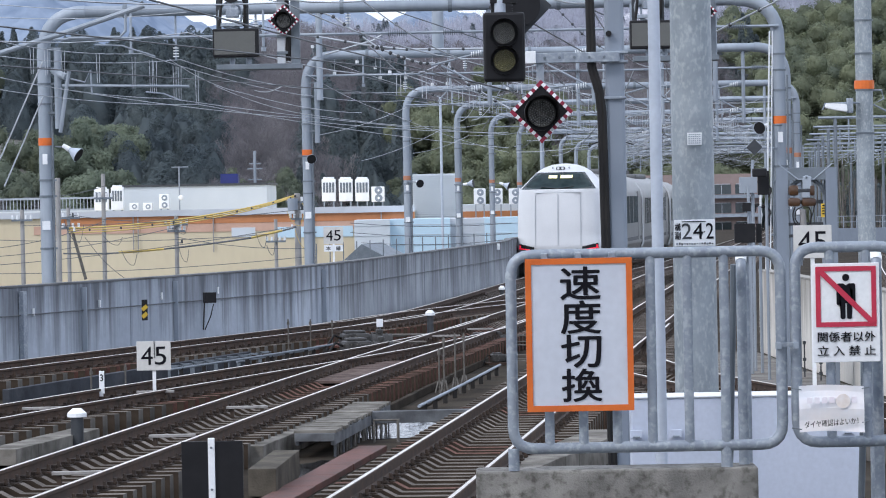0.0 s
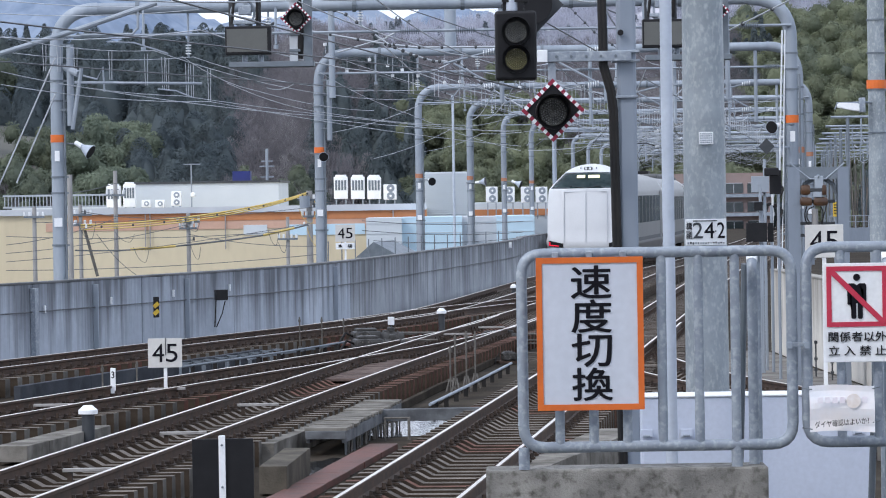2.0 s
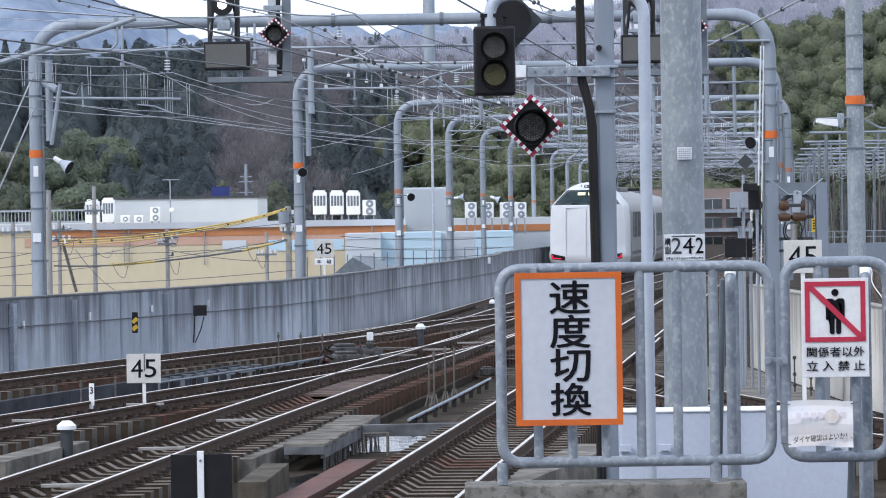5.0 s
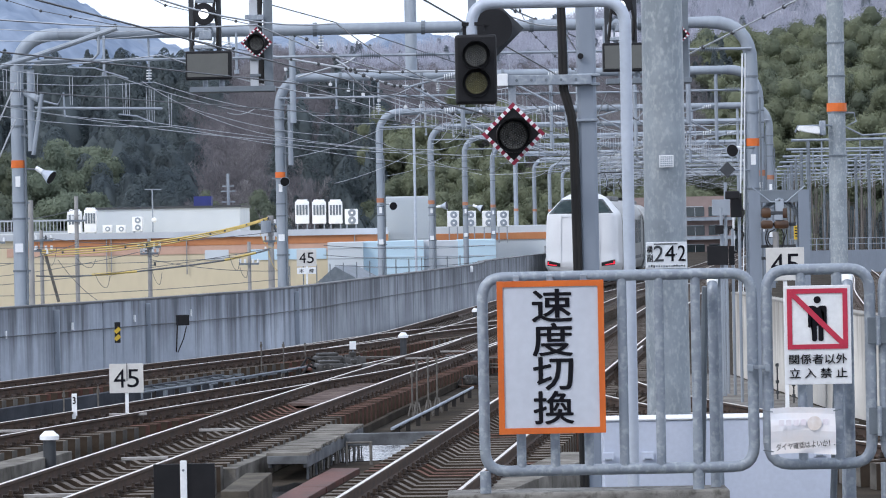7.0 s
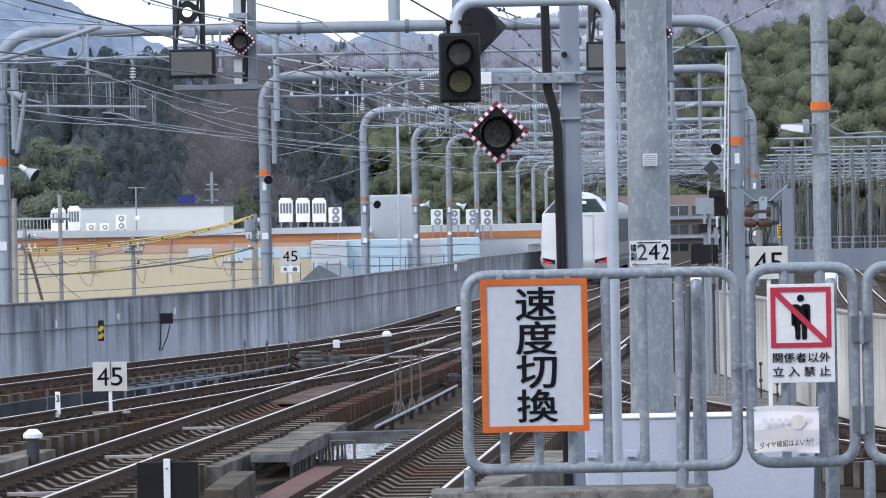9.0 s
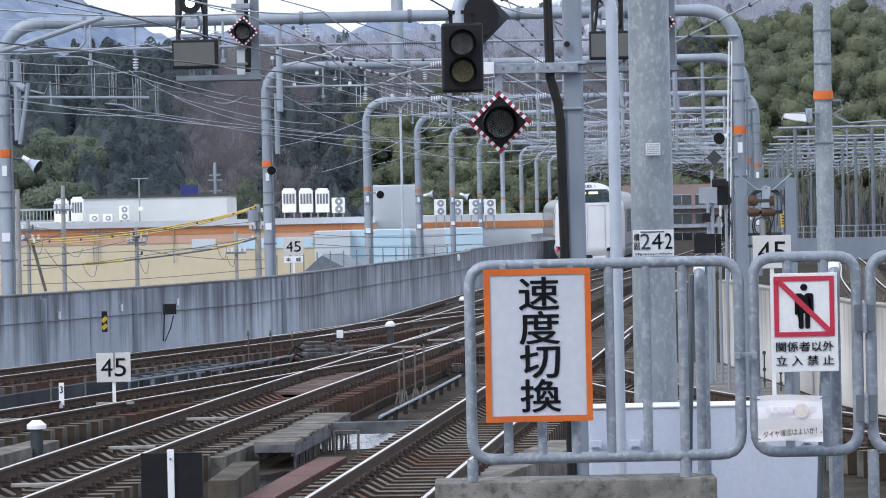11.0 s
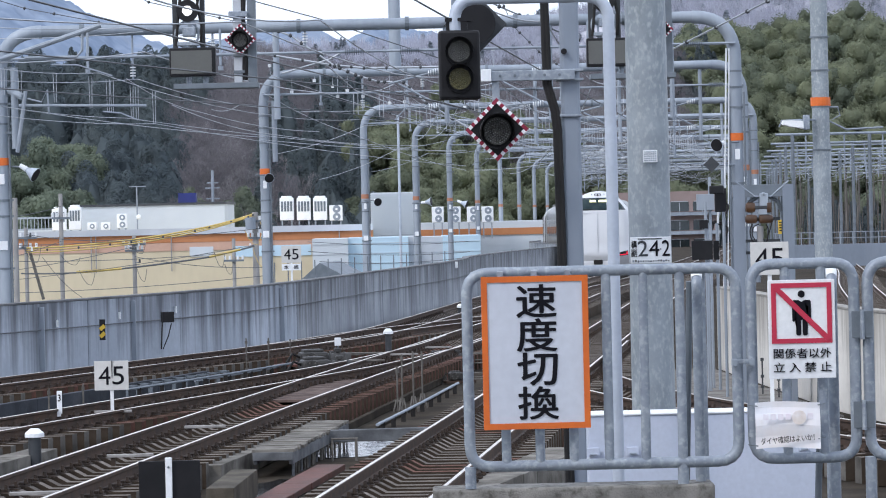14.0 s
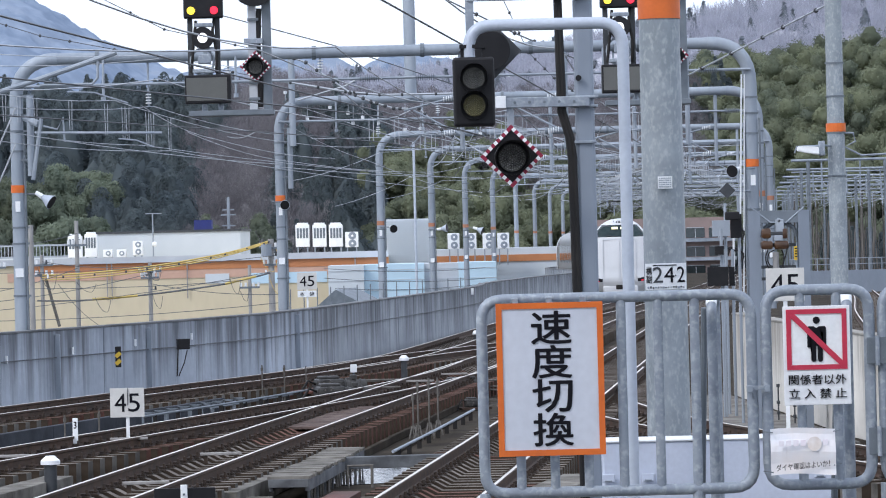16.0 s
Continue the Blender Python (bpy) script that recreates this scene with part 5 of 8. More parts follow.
def mid_car(label, panto):
    L = 20.2
    root = thing("express_train_middle_car", (0, 0, 0), label, "train car", "train cars")
    bm = B()
    car_shell(bm, 0.3, L)
    part("body", bm, TRAIN_SHADED, root, smooth=True)
    bm = B()
    tube(bm, [(x * 1.01, 0.30, z + 0.01) for x, z in CAR_SECTION], 0.045, 6)
    part("end_rim", bm, TRAIN_W, root, "white rim round the car end")
    bm = B()
    box(bm, (0, 0.15, 1.9), (1.1, 0.4, 2.2), 0, 0.03)
    part("gangway", bm, UNDER, root)
    flank(root, L, 1.6)
    underframe(root, L)
    bm = B()
    box(bm, (0, 11, 3.58), (1.7, 7.0, 0.24), 0, 0.08)
    part("roof_unit", bm, TRAIN_ROOF, root)
    if panto:
        bm = B()
        box(bm, (0, 4.4, 3.75), (1.4, 1.6, 0.12))
        pan = part("pantograph", bm, BLACK, root)
        bm = B()
        for s in (-1, 1):
            tube(bm, [(s * 0.5, 5.0, 3.8), (s * 0.25, 3.2, 4.5), (s * 0.45, 4.5, 5.0)], 0.018, 6)
        part("pantograph_arm", bm, BLACK, pan)
        bm = B()
        for dy in (-0.2, 0.2):
            tube(bm, [(-0.95, 4.5 + dy, 4.9), (-0.6, 4.5 + dy, 5.03), (0.6, 4.5 + dy, 5.03), (0.95, 4.5 + dy, 4.9)], 0.022, 6)
        part("collector_head", bm, BLACK, pan)
    return root


CARS = [end_car("white enamelled express end car with lit red tail lamps"),
        mid_car("express middle car with shade-darkened grey flanks and a raised pantograph", True),
        mid_car("express middle car with shade-darkened grey flanks and dark windows", False),
        mid_car("express middle car with shade-darkened grey flanks and dark windows", False)]
CAR_PITCH = 20.6
TRAIN_PATH = spline(TRACK_D, 0.5)
PATH_S0 = float(np.interp(126.7, [p.y for p in TRAIN_PATH], [0.5 * i for i in range(len(TRAIN_PATH))]))
# seconds, metres gone
TRAIN_RUN = [(0.0, 0.0), (3.0, 9.4), (6.0, 18.8), (7.5, 23.5), (9.0, 28.1), (12.0, 37.2), (14.0, 43.0), (16.0, 48.6)]


def path_point(s):
    i = min(max(s / 0.5, 0), len(TRAIN_PATH) - 2)
    k = int(i)
    return TRAIN_PATH[k].lerp(TRAIN_PATH[k + 1], i - k)


def car_pose(s):
    a, b = path_point(s + 3.0), path_point(s + 17.0)
    d = b - a
    ang = math.atan2(d.y, d.x)
    return pose(a.x - 3.0 * math.cos(ang), a.y - 3.0 * math.sin(ang), grade(a.y + 7), 0, 0, math.degrees(ang) - 90)


def motions():
    for i, car in enumerate(CARS):
        rows = []
        for k in range(17):
            gone = float(np.interp(k, [a for a, b in TRAIN_RUN], [b for a, b in TRAIN_RUN]))
            rows.append((float(k), car_pose(PATH_S0 + gone + CAR_PITCH * i)))
        walk(car, rows)


# ---- town behind the left parapet ----
def block(name, label, x0, x1, z1, y, depth, material, cat="building"):
    root = thing(name, ((x0 + x1) / 2, y, -7), label, cat)
    bm = B()
    box(bm, ((x0 + x1) / 2, y + depth / 2, (z1 - 7) / 2), (x1 - x0, depth, z1 + 7))
    part("wall", bm, material, root)
    return root


TY = 230.0
hall_x0, hall_x1, hall_z = -32.558, -1.764, 1.902
hall = block("cream_hall", "long cream store building with an orange and salmon band", hall_x0, hall_x1, hall_z, TY, 40, CREAM)


def strip(root, nm, x0, x1, z0, z1, y, th, mat, label=""):
    bm = B()
    box(bm, ((x0 + x1) / 2, y, (z0 + z1) / 2), (x1 - x0, th, z1 - z0))
    return part(nm, bm, mat, root, label)


strip(hall, "salmon_band", -26.053, hall_x1, 0.785, 1.326, TY, 0.10, PINKBAND)
strip(hall, "orange_band", -24.598, hall_x1, 1.326, 1.830, TY, 0.16, ORANGEBAND)
strip(hall, "roof_edge", hall_x0, hall_x1, 1.830, 2.226, TY, 0.5, ROOFGREY)
strip(hall, "window", -13.452, -11.939, 0.407, 1.020, TY, 0.14, FACADEWHITE)
strip(hall, "window", -10.715, -5.709, 0.324, 1.009, TY, 0.14, FACADEBLUE)
for x in (-19.7, -19.4, -14.6, -8.2, -3.9):
    bm = B()
    tube(bm, [(x, TY - 0.15, -0.5), (x, TY - 0.15, 2.154)], 0.04, 5)
    part("downpipe", bm, UPOLE, hall)
bm = B()
box(bm, (-26.019, TY + 6, 3.107), (7.0, 0.1, 0.12))
for i in range(30):
    box(bm, (-29.401 + i * 0.23, TY + 6, 2.732), (0.05, 0.06, 0.7))
box(bm, (-26.019, TY + 6, 2.356), (7.0, 0.1, 0.12))
part("roof_railing", bm, GALV_FAR, hall)

pent = block("white_penthouse", "white panelled rooftop house with a dark flat roof edge", -21.622, -11.561, 3.748, 238, 14, FACADEWHITE)
strip(pent, "roof_edge", -21.681, -11.472, 3.748, 3.897, 245, 14.2, DARKGREY, "dark flat roof edge")
low = block("low_white_block", "low white rooftop block on the store", -29.417, -20.023, 2.318, 240, 6, FACADEWHITE)


def ac_unit(c, w, h, fans, label):
    root = thing("air_conditioner", (c[0], c[1], c[2] - h / 2), label, "air conditioner", "rooftop air conditioners")
    bm = B()
    box(bm, c, (w, 0.7, h), 0, 0.04)
    part("case", bm, WHITE, root)
    if fans == 0:
        bm = B()
        for i in range(4):
            box(bm, (c[0] - w * 0.33 + i * w * 0.22, c[1] - 0.36, c[2] + h * 0.12), (w * 0.15, 0.03, h * 0.45))
        part("grille", bm, GALV_DARK, root)
        bm = B()
        disc(bm, (c[0], c[1], c[2] + h / 2 + 0.06), w * 0.42, 0.14, 16, "Z", w * 0.38)
        part("fan_cowl", bm, WHITE, root)
    for i in range(fans):
        zc = c[2] + (h / 4 if fans == 2 and i else -h / 4 if fans == 2 else 0)
        bm = B()
        disc(bm, (c[0] + w * 0.05, c[1] - 0.36, zc), min(w, h) * (0.33 if fans == 1 else 0.30), 0.04, 16)
        f = part("fan", bm, GALV_FAR, root)
        bm = B()
        disc(bm, (c[0] + w * 0.05, c[1] - 0.39, zc), 0.08, 0.03, 10)
        part("hub", bm, WHITE, f)
    for s in (-1, 1):
        bm = B()
        box(bm, (c[0] + s * w * 0.35, c[1], c[2] - h / 2 - 0.55), (0.08, 0.6, 1.2))
        part("foot", bm, GALV_FAR, root)


for px_ in (582, 612, 641):
    ac_unit((-7.390, 236.00, 3.306) if px_ == 582 else (-6.281, 236.00, 3.285) if px_ == 612 else (-5.210, 236.00, 3.264), 0.9, 1.45, 0, "tall white rooftop air conditioner with dark grilles")
ac_unit((-4.180, 236.00, 2.986), 0.85, 1.0, 2, "white twin-fan air conditioner on the roof edge")
ac_unit((-22.067, 234.00, 2.961), 0.9, 1.4, 0, "tall white rooftop air conditioner with dark grilles")
ac_unit((-21.220, 236.00, 3.017), 0.8, 1.5, 0, "tall white rooftop air conditioner with dark grilles")
ac_unit((-20.122, 236.00, 2.479), 0.6, 0.5, 1, "small white air conditioner before the penthouse")
ac_unit((-19.235, 236.00, 2.462), 0.6, 0.5, 1, "small white air conditioner before the penthouse")
ac_unit((-18.157, 236.00, 2.774), 0.65, 0.95, 2, "white twin-fan air conditioner on the roof edge")
ac_unit((2.719, 260.00, 2.709), 0.85, 1.15, 2, "white twin-fan air conditioner on the roof edge")
ac_unit((3.940, 260.00, 2.686), 0.85, 1.15, 2, "white twin-fan air conditioner on the roof edge")
ac_unit((6.30, 260.00, 2.645), 0.85, 1.15, 2, "white twin-fan air conditioner on the roof edge")
ac_unit((5.243, 260.00, 2.661), 0.85, 1.15, 2, "white twin-fan air conditioner on the roof edge")

louv = block("louvred_tower", "white louvred plant room tower", -1.894, 1.210, 4.243, 236, 6, FACADEWHITE)
for i in range(24):
    z = 4.169 - 0.145 * i
    strip(louv, "louvre_slat", -1.894 - 0.02, 1.210 + 0.02, z - 0.085, z, 235.97, 0.12, FACADEWHITE)
tank = block("blue_tank", "dark blue rooftop water tank", -15.328, -14.115, 4.609, 250, 2, BLUETANK, "tank")
blue1 = block("pale_blue_shed", "pale blue metal-clad shed", -3.247, 0.473, 1.393, 222, 8, FACADEBLUE)
wht = block("white_shed", "plain white metal-clad shed below the viaduct", -5.413, -3.232, 1.386, 221, 8, FACADEWHITE)
gry = block("grey_shed", "grey metal shutter shed", 0.475, 2.605, 1.362, 223, 8, ROOFGREY)
blue2 = block("pale_blue_shed", "pale blue metal-clad shed", 2.593, 4.922, 1.397, 222, 8, FACADEBLUE)
annex = block("cream_annex", "cream and orange annex with flat roof", -5.859, 11.2, 2.126, 262, 12, FACADEWHITE)
strip(annex, "orange_band", -5.859, 11.2, 1.142, 1.634, 261.97, 0.12, ORANGEBAND)
for b_, x0, x1, y in ((wht, -5.413, -3.232, 221), (blue1, -3.247, 0.473, 222), (blue2, 2.593, 4.922, 222), (gry, 0.475, 2.605, 223)):
    bm = B()
    for i in range(6):
        z = 1.046 - 0.62 * i
        box(bm, ((x0 + x1) / 2, y - 0.01, z), (x1 - x0, 0.05, 0.03))
    part("cladding_joint", bm, ROOFGREY, b_)
# small gabled roof just over the parapet
gr = thing("gabled_house", (-3.439, 170, -7), "small house with a grey tiled gable roof", "house")
bm = B()
ga, gb, gzr, gze = -4.693, -2.510, 0.576, -0.169
vs = [bm.verts.new(p) for p in ((ga, 170, gze), (-3.829, 170, gzr), (gb, 170, gze), (ga + 0.6, 176, gze), (-2.977, 176, gzr), (gb + 0.9, 176, gze))]
for f in ((0, 1, 2), (3, 5, 4), (0, 3, 4, 1), (1, 4, 5, 2), (0, 2, 5, 3)):
    bm.faces.new([vs[i] for i in f])
part("roof", bm, GALV_DARK, gr)
bm = B()
box(bm, ((ga + gb) / 2, 173, (gze - 7) / 2), (gb - ga - 0.4, 5, gze + 7))
part("wall", bm, CREAM, gr)

# apartment block to the right
AY = 420.0
ap_x0, ap_x1 = 19.909, 37.006
apt = block("apartment_building", "dusty pink brick apartment block with balconies", ap_x0, ap_x1, 4.763, AY, 15, BRICKPINK)
bm = B()
n_st = 5
for s in range(n_st):
    zf = 3.185 - 2.2 * s
    for i in range(6):
        x = ap_x0 + 1.2 + i * (ap_x1 - ap_x0 - 1) / 6
        bm = B()
        box(bm, (x + 0.7, AY - 0.02, zf - 0.2), (2.2, 0.12, 1.1))
        w_ = part("window", bm, GLASSDARK, apt)
        bm = B()
        box(bm, (x + 0.7, AY - 0.1, zf - 0.3), (0.06, 0.06, 1.1))
        box(bm, (x + 0.7, AY - 0.1, zf + 0.4), (1.95, 0.06, 0.08))
        part("frame", bm, ROOFGREY, w_)
    strip(apt, "balcony", ap_x0 - 0.2, ap_x1 + 0.2, zf - 1.25, zf - 0.85, AY - 0.7, 1.1, GALV_FAR)

# ---- trackside things ----
def board45(x, y, z_mid, w, label, z_foot, size_scale=1.0):
    root = thing("speed_limit_board", (x, y, z_foot), label, "sign", "speed limit boards")
    bm = B()
    h = w * 0.86
    box(bm, (x, y, z_mid), (w, 0.012, h), 0, 0.004)
    bd_ = part("board", bm, BOARDWHITE, root)
    for chx, dx in (("4", -0.20), ("5", 0.20)):
        lettering(chx, w * 0.34, h * 0.62, (x + dx * w, y - 0.009, z_mid), INK, bd_, 0.001)
    bm = B()
    box(bm, (x, y + 0.04, (z_mid + z_foot) / 2), (0.05, 0.05, z_mid - z_foot + h * 0.4), 0, 0.004)
    part("post", bm, WHITE, root)
    return root


nb = board45(-4.362, 54.00, 0.426, 0.51, "white board with black 45 beside the crossover", DECK_Z)
bm = B()
box(bm, (-4.352, 53.985, 0.52), (0.010, 0.012, 0.26))
part("strap", bm, DARKGREY, nb)
fb = board45(-2.879, 95.00, 1.764, 0.52, "white board with black 45 above the parapet", 0.5)
bm = B()
box(bm, (-2.885, 94.99, 1.425), (0.50, 0.012, 0.17), 0, 0.003)
sub = part("lower_plate", bm, WHITE, fb)
for chx, dx in (("本", -0.13), ("線", 0.13)):
    lettering(chx, 0.12, 0.11, (-2.885 + dx, 94.98, 1.425), INK, sub, 0.01)
board45(4.815, 47.00, 2.046, 0.50, "white board with black 45 before the steel frame", DECK_Z)


def number_tag(c, w, h, label, ch, foot=None):
    root = thing("number_tag", (c[0], c[1], foot if foot is not None else c[2] - h / 2), label, "marker", "number tags")
    bm = B()
    zf = foot if foot is not None else c[2] - h / 2
    box(bm, (c[0], c[1], (c[2] + h / 2 + zf) / 2), (w, 0.03, c[2] + h / 2 - zf), 0, 0.004)
    part("plate", bm, WHITE, root)
    if ch:
        lettering(ch, w * 0.5, h * 0.4, (c[0], c[1] - 0.019, c[2] + h * 0.1), INK, root, 0.03)


number_tag((-5.052, 53.00, 0.134), 0.075, 0.25, "white number post with a black 3", "3", DECK_Z)
number_tag((-2.776, 95.00, 0.928), 0.10, 0.22, "white number tag with a black 3 on the parapet", "3")
number_tag((1.736, 113.00, 1.129), 0.09, 0.2, "white number tag on the parapet", "")


def capped_post(c, r, h, label):
    """c: the middle of the cap's top."""
    root = thing("capped_post", (c[0], c[1], DECK_Z), label, "post", "capped posts")
    bm = B()
    tube(bm, [(c[0], c[1], DECK_Z), (c[0], c[1], c[2] - 0.05)], r * 0.66, 14)
    part("post", bm, DARKGREY, root, smooth=True)
    bm = B()
    disc(bm, (c[0], c[1], c[2] - 0.085), r, 0.05, 16, "Z")
    disc(bm, (c[0], c[1], c[2] - 0.03), r, 0.06, 16, "Z", r * 0.45)
    part("cap", bm, WHITE, root, "white domed cap")


capped_post((-4.710, 46.00, 0.114), 0.125, 0.3, "grey post with white domed cap")
capped_post((-0.287, 73.00, 0.438), 0.10, 0.3, "grey post with white domed cap")
capped_post((1.609, 100.00, 0.230), 0.09, 0.3, "grey post with white domed cap")

bb = thing("black_board", (-1.758, 27, DECK_Z), "matt black board on a white post", "board")
bm = B()
box(bm, (-1.758, 27, (0.925 + 0.2) / 2), (0.46, 0.02, 0.925 - 0.2), 0, 0.004)
part("board", bm, BLACK, bb)
bm = B()
box(bm, (-1.762, 26.975, (0.930 + 0.02 + DECK_Z) / 2), (0.05, 0.03, 0.930 + 0.02 - DECK_Z), 0, 0.004)
pst = part("post", bm, WHITE, bb)
bm = B()
for py_ in (0.879, 0.565):
    disc(bm, (-1.762, 26.955, py_), 0.009, 0.012, 8)
part("bolts", bm, GALV_DARK, pst)


# wall fittings
sp = thing("wall_speaker_box", (-4.676, 72.00, 0.802), "black speaker box on the parapet with hanging cable", "box")
bm = B()
box(bm, (-4.676, 72.00, 0.802), (0.24, 0.16, 0.21), 20, 0.01)
part("box", bm, BLACK, sp)
bm = B()
tube(bm, [(-4.773, 71.9, 0.717), (-4.806, 71.9, 0.165)], 0.014, 6)
tube(bm, [(-4.594, 71.9, 0.679), (-4.655, 71.9, 0.433), (-4.773, 71.9, 0.164)], 0.012, 6)
part("cable", bm, RUBBER, sp)
hz_ = thing("hazard_plate", (-5.770, 69.50, 0.653), "narrow black and yellow hazard plate on the parapet", "plate")
bm = B()
box(bm, (-5.770, 69.50, 0.653), (0.11, 0.03, 0.40), 20, 0.003)
part("plate", bm, BLACK, hz_)
bm = B()
for dz in (-0.1, 0.04):
    m_ = Matrix.Translation((-5.769, 69.48, 0.654 + dz)) @ pose(0, 0, 0, 0, 0, 20) @ pose(0, 0, 0, 0, -40, 0)
    bmesh.ops.create_cube(bm, size=1, matrix=m_ @ Matrix.Diagonal((0.12, 0.012, 0.075, 1)))
part("stripes", bm, YELLOW, hz_)
for y, w in ((65.60, 0.15), (67.97, 0.035), (71.92, 0.025), (81.47, 0.025)):
    x, ang = wall_at(y)
    pb = thing("parapet_post", (x, y, DECK_Z), "grey steel stiffener post on the parapet", "post", "parapet posts")
    bm = B()
    box(bm, (x + 0.04, y - 0.06, (1.15 + DECK_Z) / 2), (w, 0.1, 1.15 - DECK_Z), ang, 0.005)
    part("post", bm, GALV_FAR if w < 0.1 else GALV, pb)
for px_, pz_, y in ((-7.538, 0.755, 66.0), (-6.187, 0.818, 68.6), (-4.920, 0.871, 71.3), (-4.003, 0.896, 74.0)):
    wt = thing("wall_tag", (px_, y, pz_), "tiny white tag on the parapet", "marker", "parapet tags")
    bm = B()
    box(bm, (wall_at(y)[0] + 0.03, y - 0.03, pz_), (0.04, 0.03, 0.14), wall_at(y)[1])
    part("plate", bm, WHITE, wt)
wr = B()
tube(wr, [(a.x + 0.03, a.y - 0.05, 0.72) for a in wall_pts if 60 < a.y < 125], 0.012, 5)
wrt = thing("parapet_cable", (wall_pts[8].x, wall_pts[8].y, 0.7), "thin dark cable clipped along the parapet", "cable")
part("strand", wr, WIRE_DARK, wrt)


# troughs, walkways, plates between the tracks
def slab_run(name, label, cat, x0, y0, x1, y1, w, z_top, th, mat, piece=1.0, gap=0.012, legs=False, group=""):
    root = thing(name, (x0, y0, z_top - th), label, cat, group)
    a, b = Vector((x0, y0)), Vector((x1, y1))
    L = (b - a).length
    n = max(1, round(L / piece))
    ang = math.degrees(math.atan2(b.y - a.y, b.x - a.x))
    rnd = random.Random(x0)
    for i in range(n):
        p = a.lerp(b, (i + 0.5) / n)
        bm = B()
        box(bm, (p.x, p.y, z_top - th / 2 + rnd.uniform(-0.006, 0.004)), (L / n - gap, w, th), ang + rnd.uniform(-0.4, 0.4), 0.008)
        part("slab", bm, mat, root)
        if legs:
            for s in (-1, 1):
                bm = B()
                o = Vector((-(b - a).y, (b - a).x)).normalized() * s * (w / 2 - 0.05)
                box(bm, (p.x + o.x, p.y + o.y, (z_top - th + DECK_Z) / 2), (0.05, 0.05, z_top - th - DECK_Z))
                part("leg", bm, GALV_DARK, root)
    return root


def plank_walk(x0, y0, x1, y1, w, z_top, label):
    root = thing("walkway", (x0, y0, z_top - 0.05), label, "walkway")
    a, b = Vector((x0, y0)), Vector((x1, y1))
    n = round((b - a).length / 0.185)
    ang = math.degrees(math.atan2(b.y - a.y, b.x - a.x))
    side = Vector((b.y - a.y, a.x - b.x)).normalized()
    rnd = random.Random(17)
    for i in range(n):
        q = a.lerp(b, (i + 0.5) / n) + side * rnd.uniform(-0.025, 0.02)
        bm = B()
        box(bm, (q.x, q.y, z_top - 0.02 + rnd.uniform(-0.008, 0.006)), (0.165, w + rnd.uniform(-0.03, 0.03), 0.04), ang + rnd.uniform(-1.2, 1.2), 0.004)
        part("plank", bm, SLAB, root)
    for k in (-1, 1):
        c = (a + b) / 2 + side * k * (w / 2 - 0.03)
        bm = B()
        box(bm, (c.x, c.y, z_top - 0.115), ((b - a).length, 0.05, 0.14), ang, 0.006)
        part("edge_beam", bm, SLAB_BLUE, root)
    bm = B()
    box(bm, (a.x, a.y - 0.02, z_top - 0.085), (w, 0.05, 0.10), ang - 90, 0.006)
    part("end_beam", bm, SLAB_BLUE, root)
    for i in range(22):
        q = a.lerp(b, (i + 0.3 + 0.4 * rnd.random()) / 22) + side * (w / 2 - 0.02)
        bm = B()
        tube(bm, [(q.x + rnd.uniform(-0.02, 0.02), q.y, DECK_Z), (q.x, q.y, z_top - 0.12)], rnd.uniform(0.008, 0.02), 5)
        part("leg", bm, ROD_GREY if i % 3 else SLAB_BLUE, root)


plank_walk(-1.62, 44.34, -1.02, 50.40, 0.5, -0.12, "weathered plank walkway on short steel legs")
slab_run("edge_beam", "grey concrete beam across the drain between tracks", "beam", -1.02, 48.2, 0.36, 48.35, 0.16, -0.13, 0.16, SLAB_BLUE, 1.5)
rl = thing("low_pipe_rail", (-0.94, 46.95, DECK_Z), "low grey pipe rail over the puddle", "railing")
for x in (-0.94, -0.63):
    bm = B()
    tube(bm, [(x, 46.95, DECK_Z), (x, 46.95, -0.17)], 0.022 if x > -0.7 else 0.014, 6)
    part("post", bm, ROD_GREY, rl)
bm = B()
tube(bm, [(-0.95, 46.95, -0.17), (-0.61, 46.95, -0.17)], 0.016, 6)
part("rail", bm, ROD_GREY, rl)
slab_run("drain_kerb", "dark concrete upstand beside the rusty edging", "kerb", -1.00, 52.0, 0.85, 69.0, 0.08, -0.335, 0.12, DECK, 2.4)
slab_run("drain_kerb", "dark concrete upstand beside the rusty edging", "kerb", -0.55, 52.5, 0.95, 66.5, 0.06, -0.42, 0.04, DECK, 2.4)
slab_run("cable_trough", "concrete cable trough blocks along the track", "trough", -1.98, 38.43, -1.83, 41.22, 0.30, -0.14, 0.3, SLAB_DARK, 4.0)
slab_run("cable_trough", "concrete cable trough blocks along the track", "trough", -2.36, 42.89, -1.73, 48.19, 0.35, -0.2, 0.25, SLAB, 1.0)
slab_run("cable_trough", "concrete cable trough blocks along the track", "trough", -5.38, 43.43, -4.74, 47.28, 0.4, -0.22, 0.2, SLAB, 1.0)
slab_run("cable_trough", "concrete cable trough blocks along the track", "trough", -6.97, 57.15, -3.81, 69.97, 0.12, -0.2, 0.25, TROUGH_BLUE, 3.2)
slab_run("cable_trough", "concrete cable trough blocks along the track", "trough", -0.81, 57.92, 1.13, 74.78, 0.4, -0.36, 0.1, DECK, 1.0)
slab_run("steel_plate_walk", "red oxide steel plates beside the rails", "walkway", -1.96, 35.99, -0.93, 45.31, 0.36, -0.38, 0.08, REDSTEEL, 1.6)
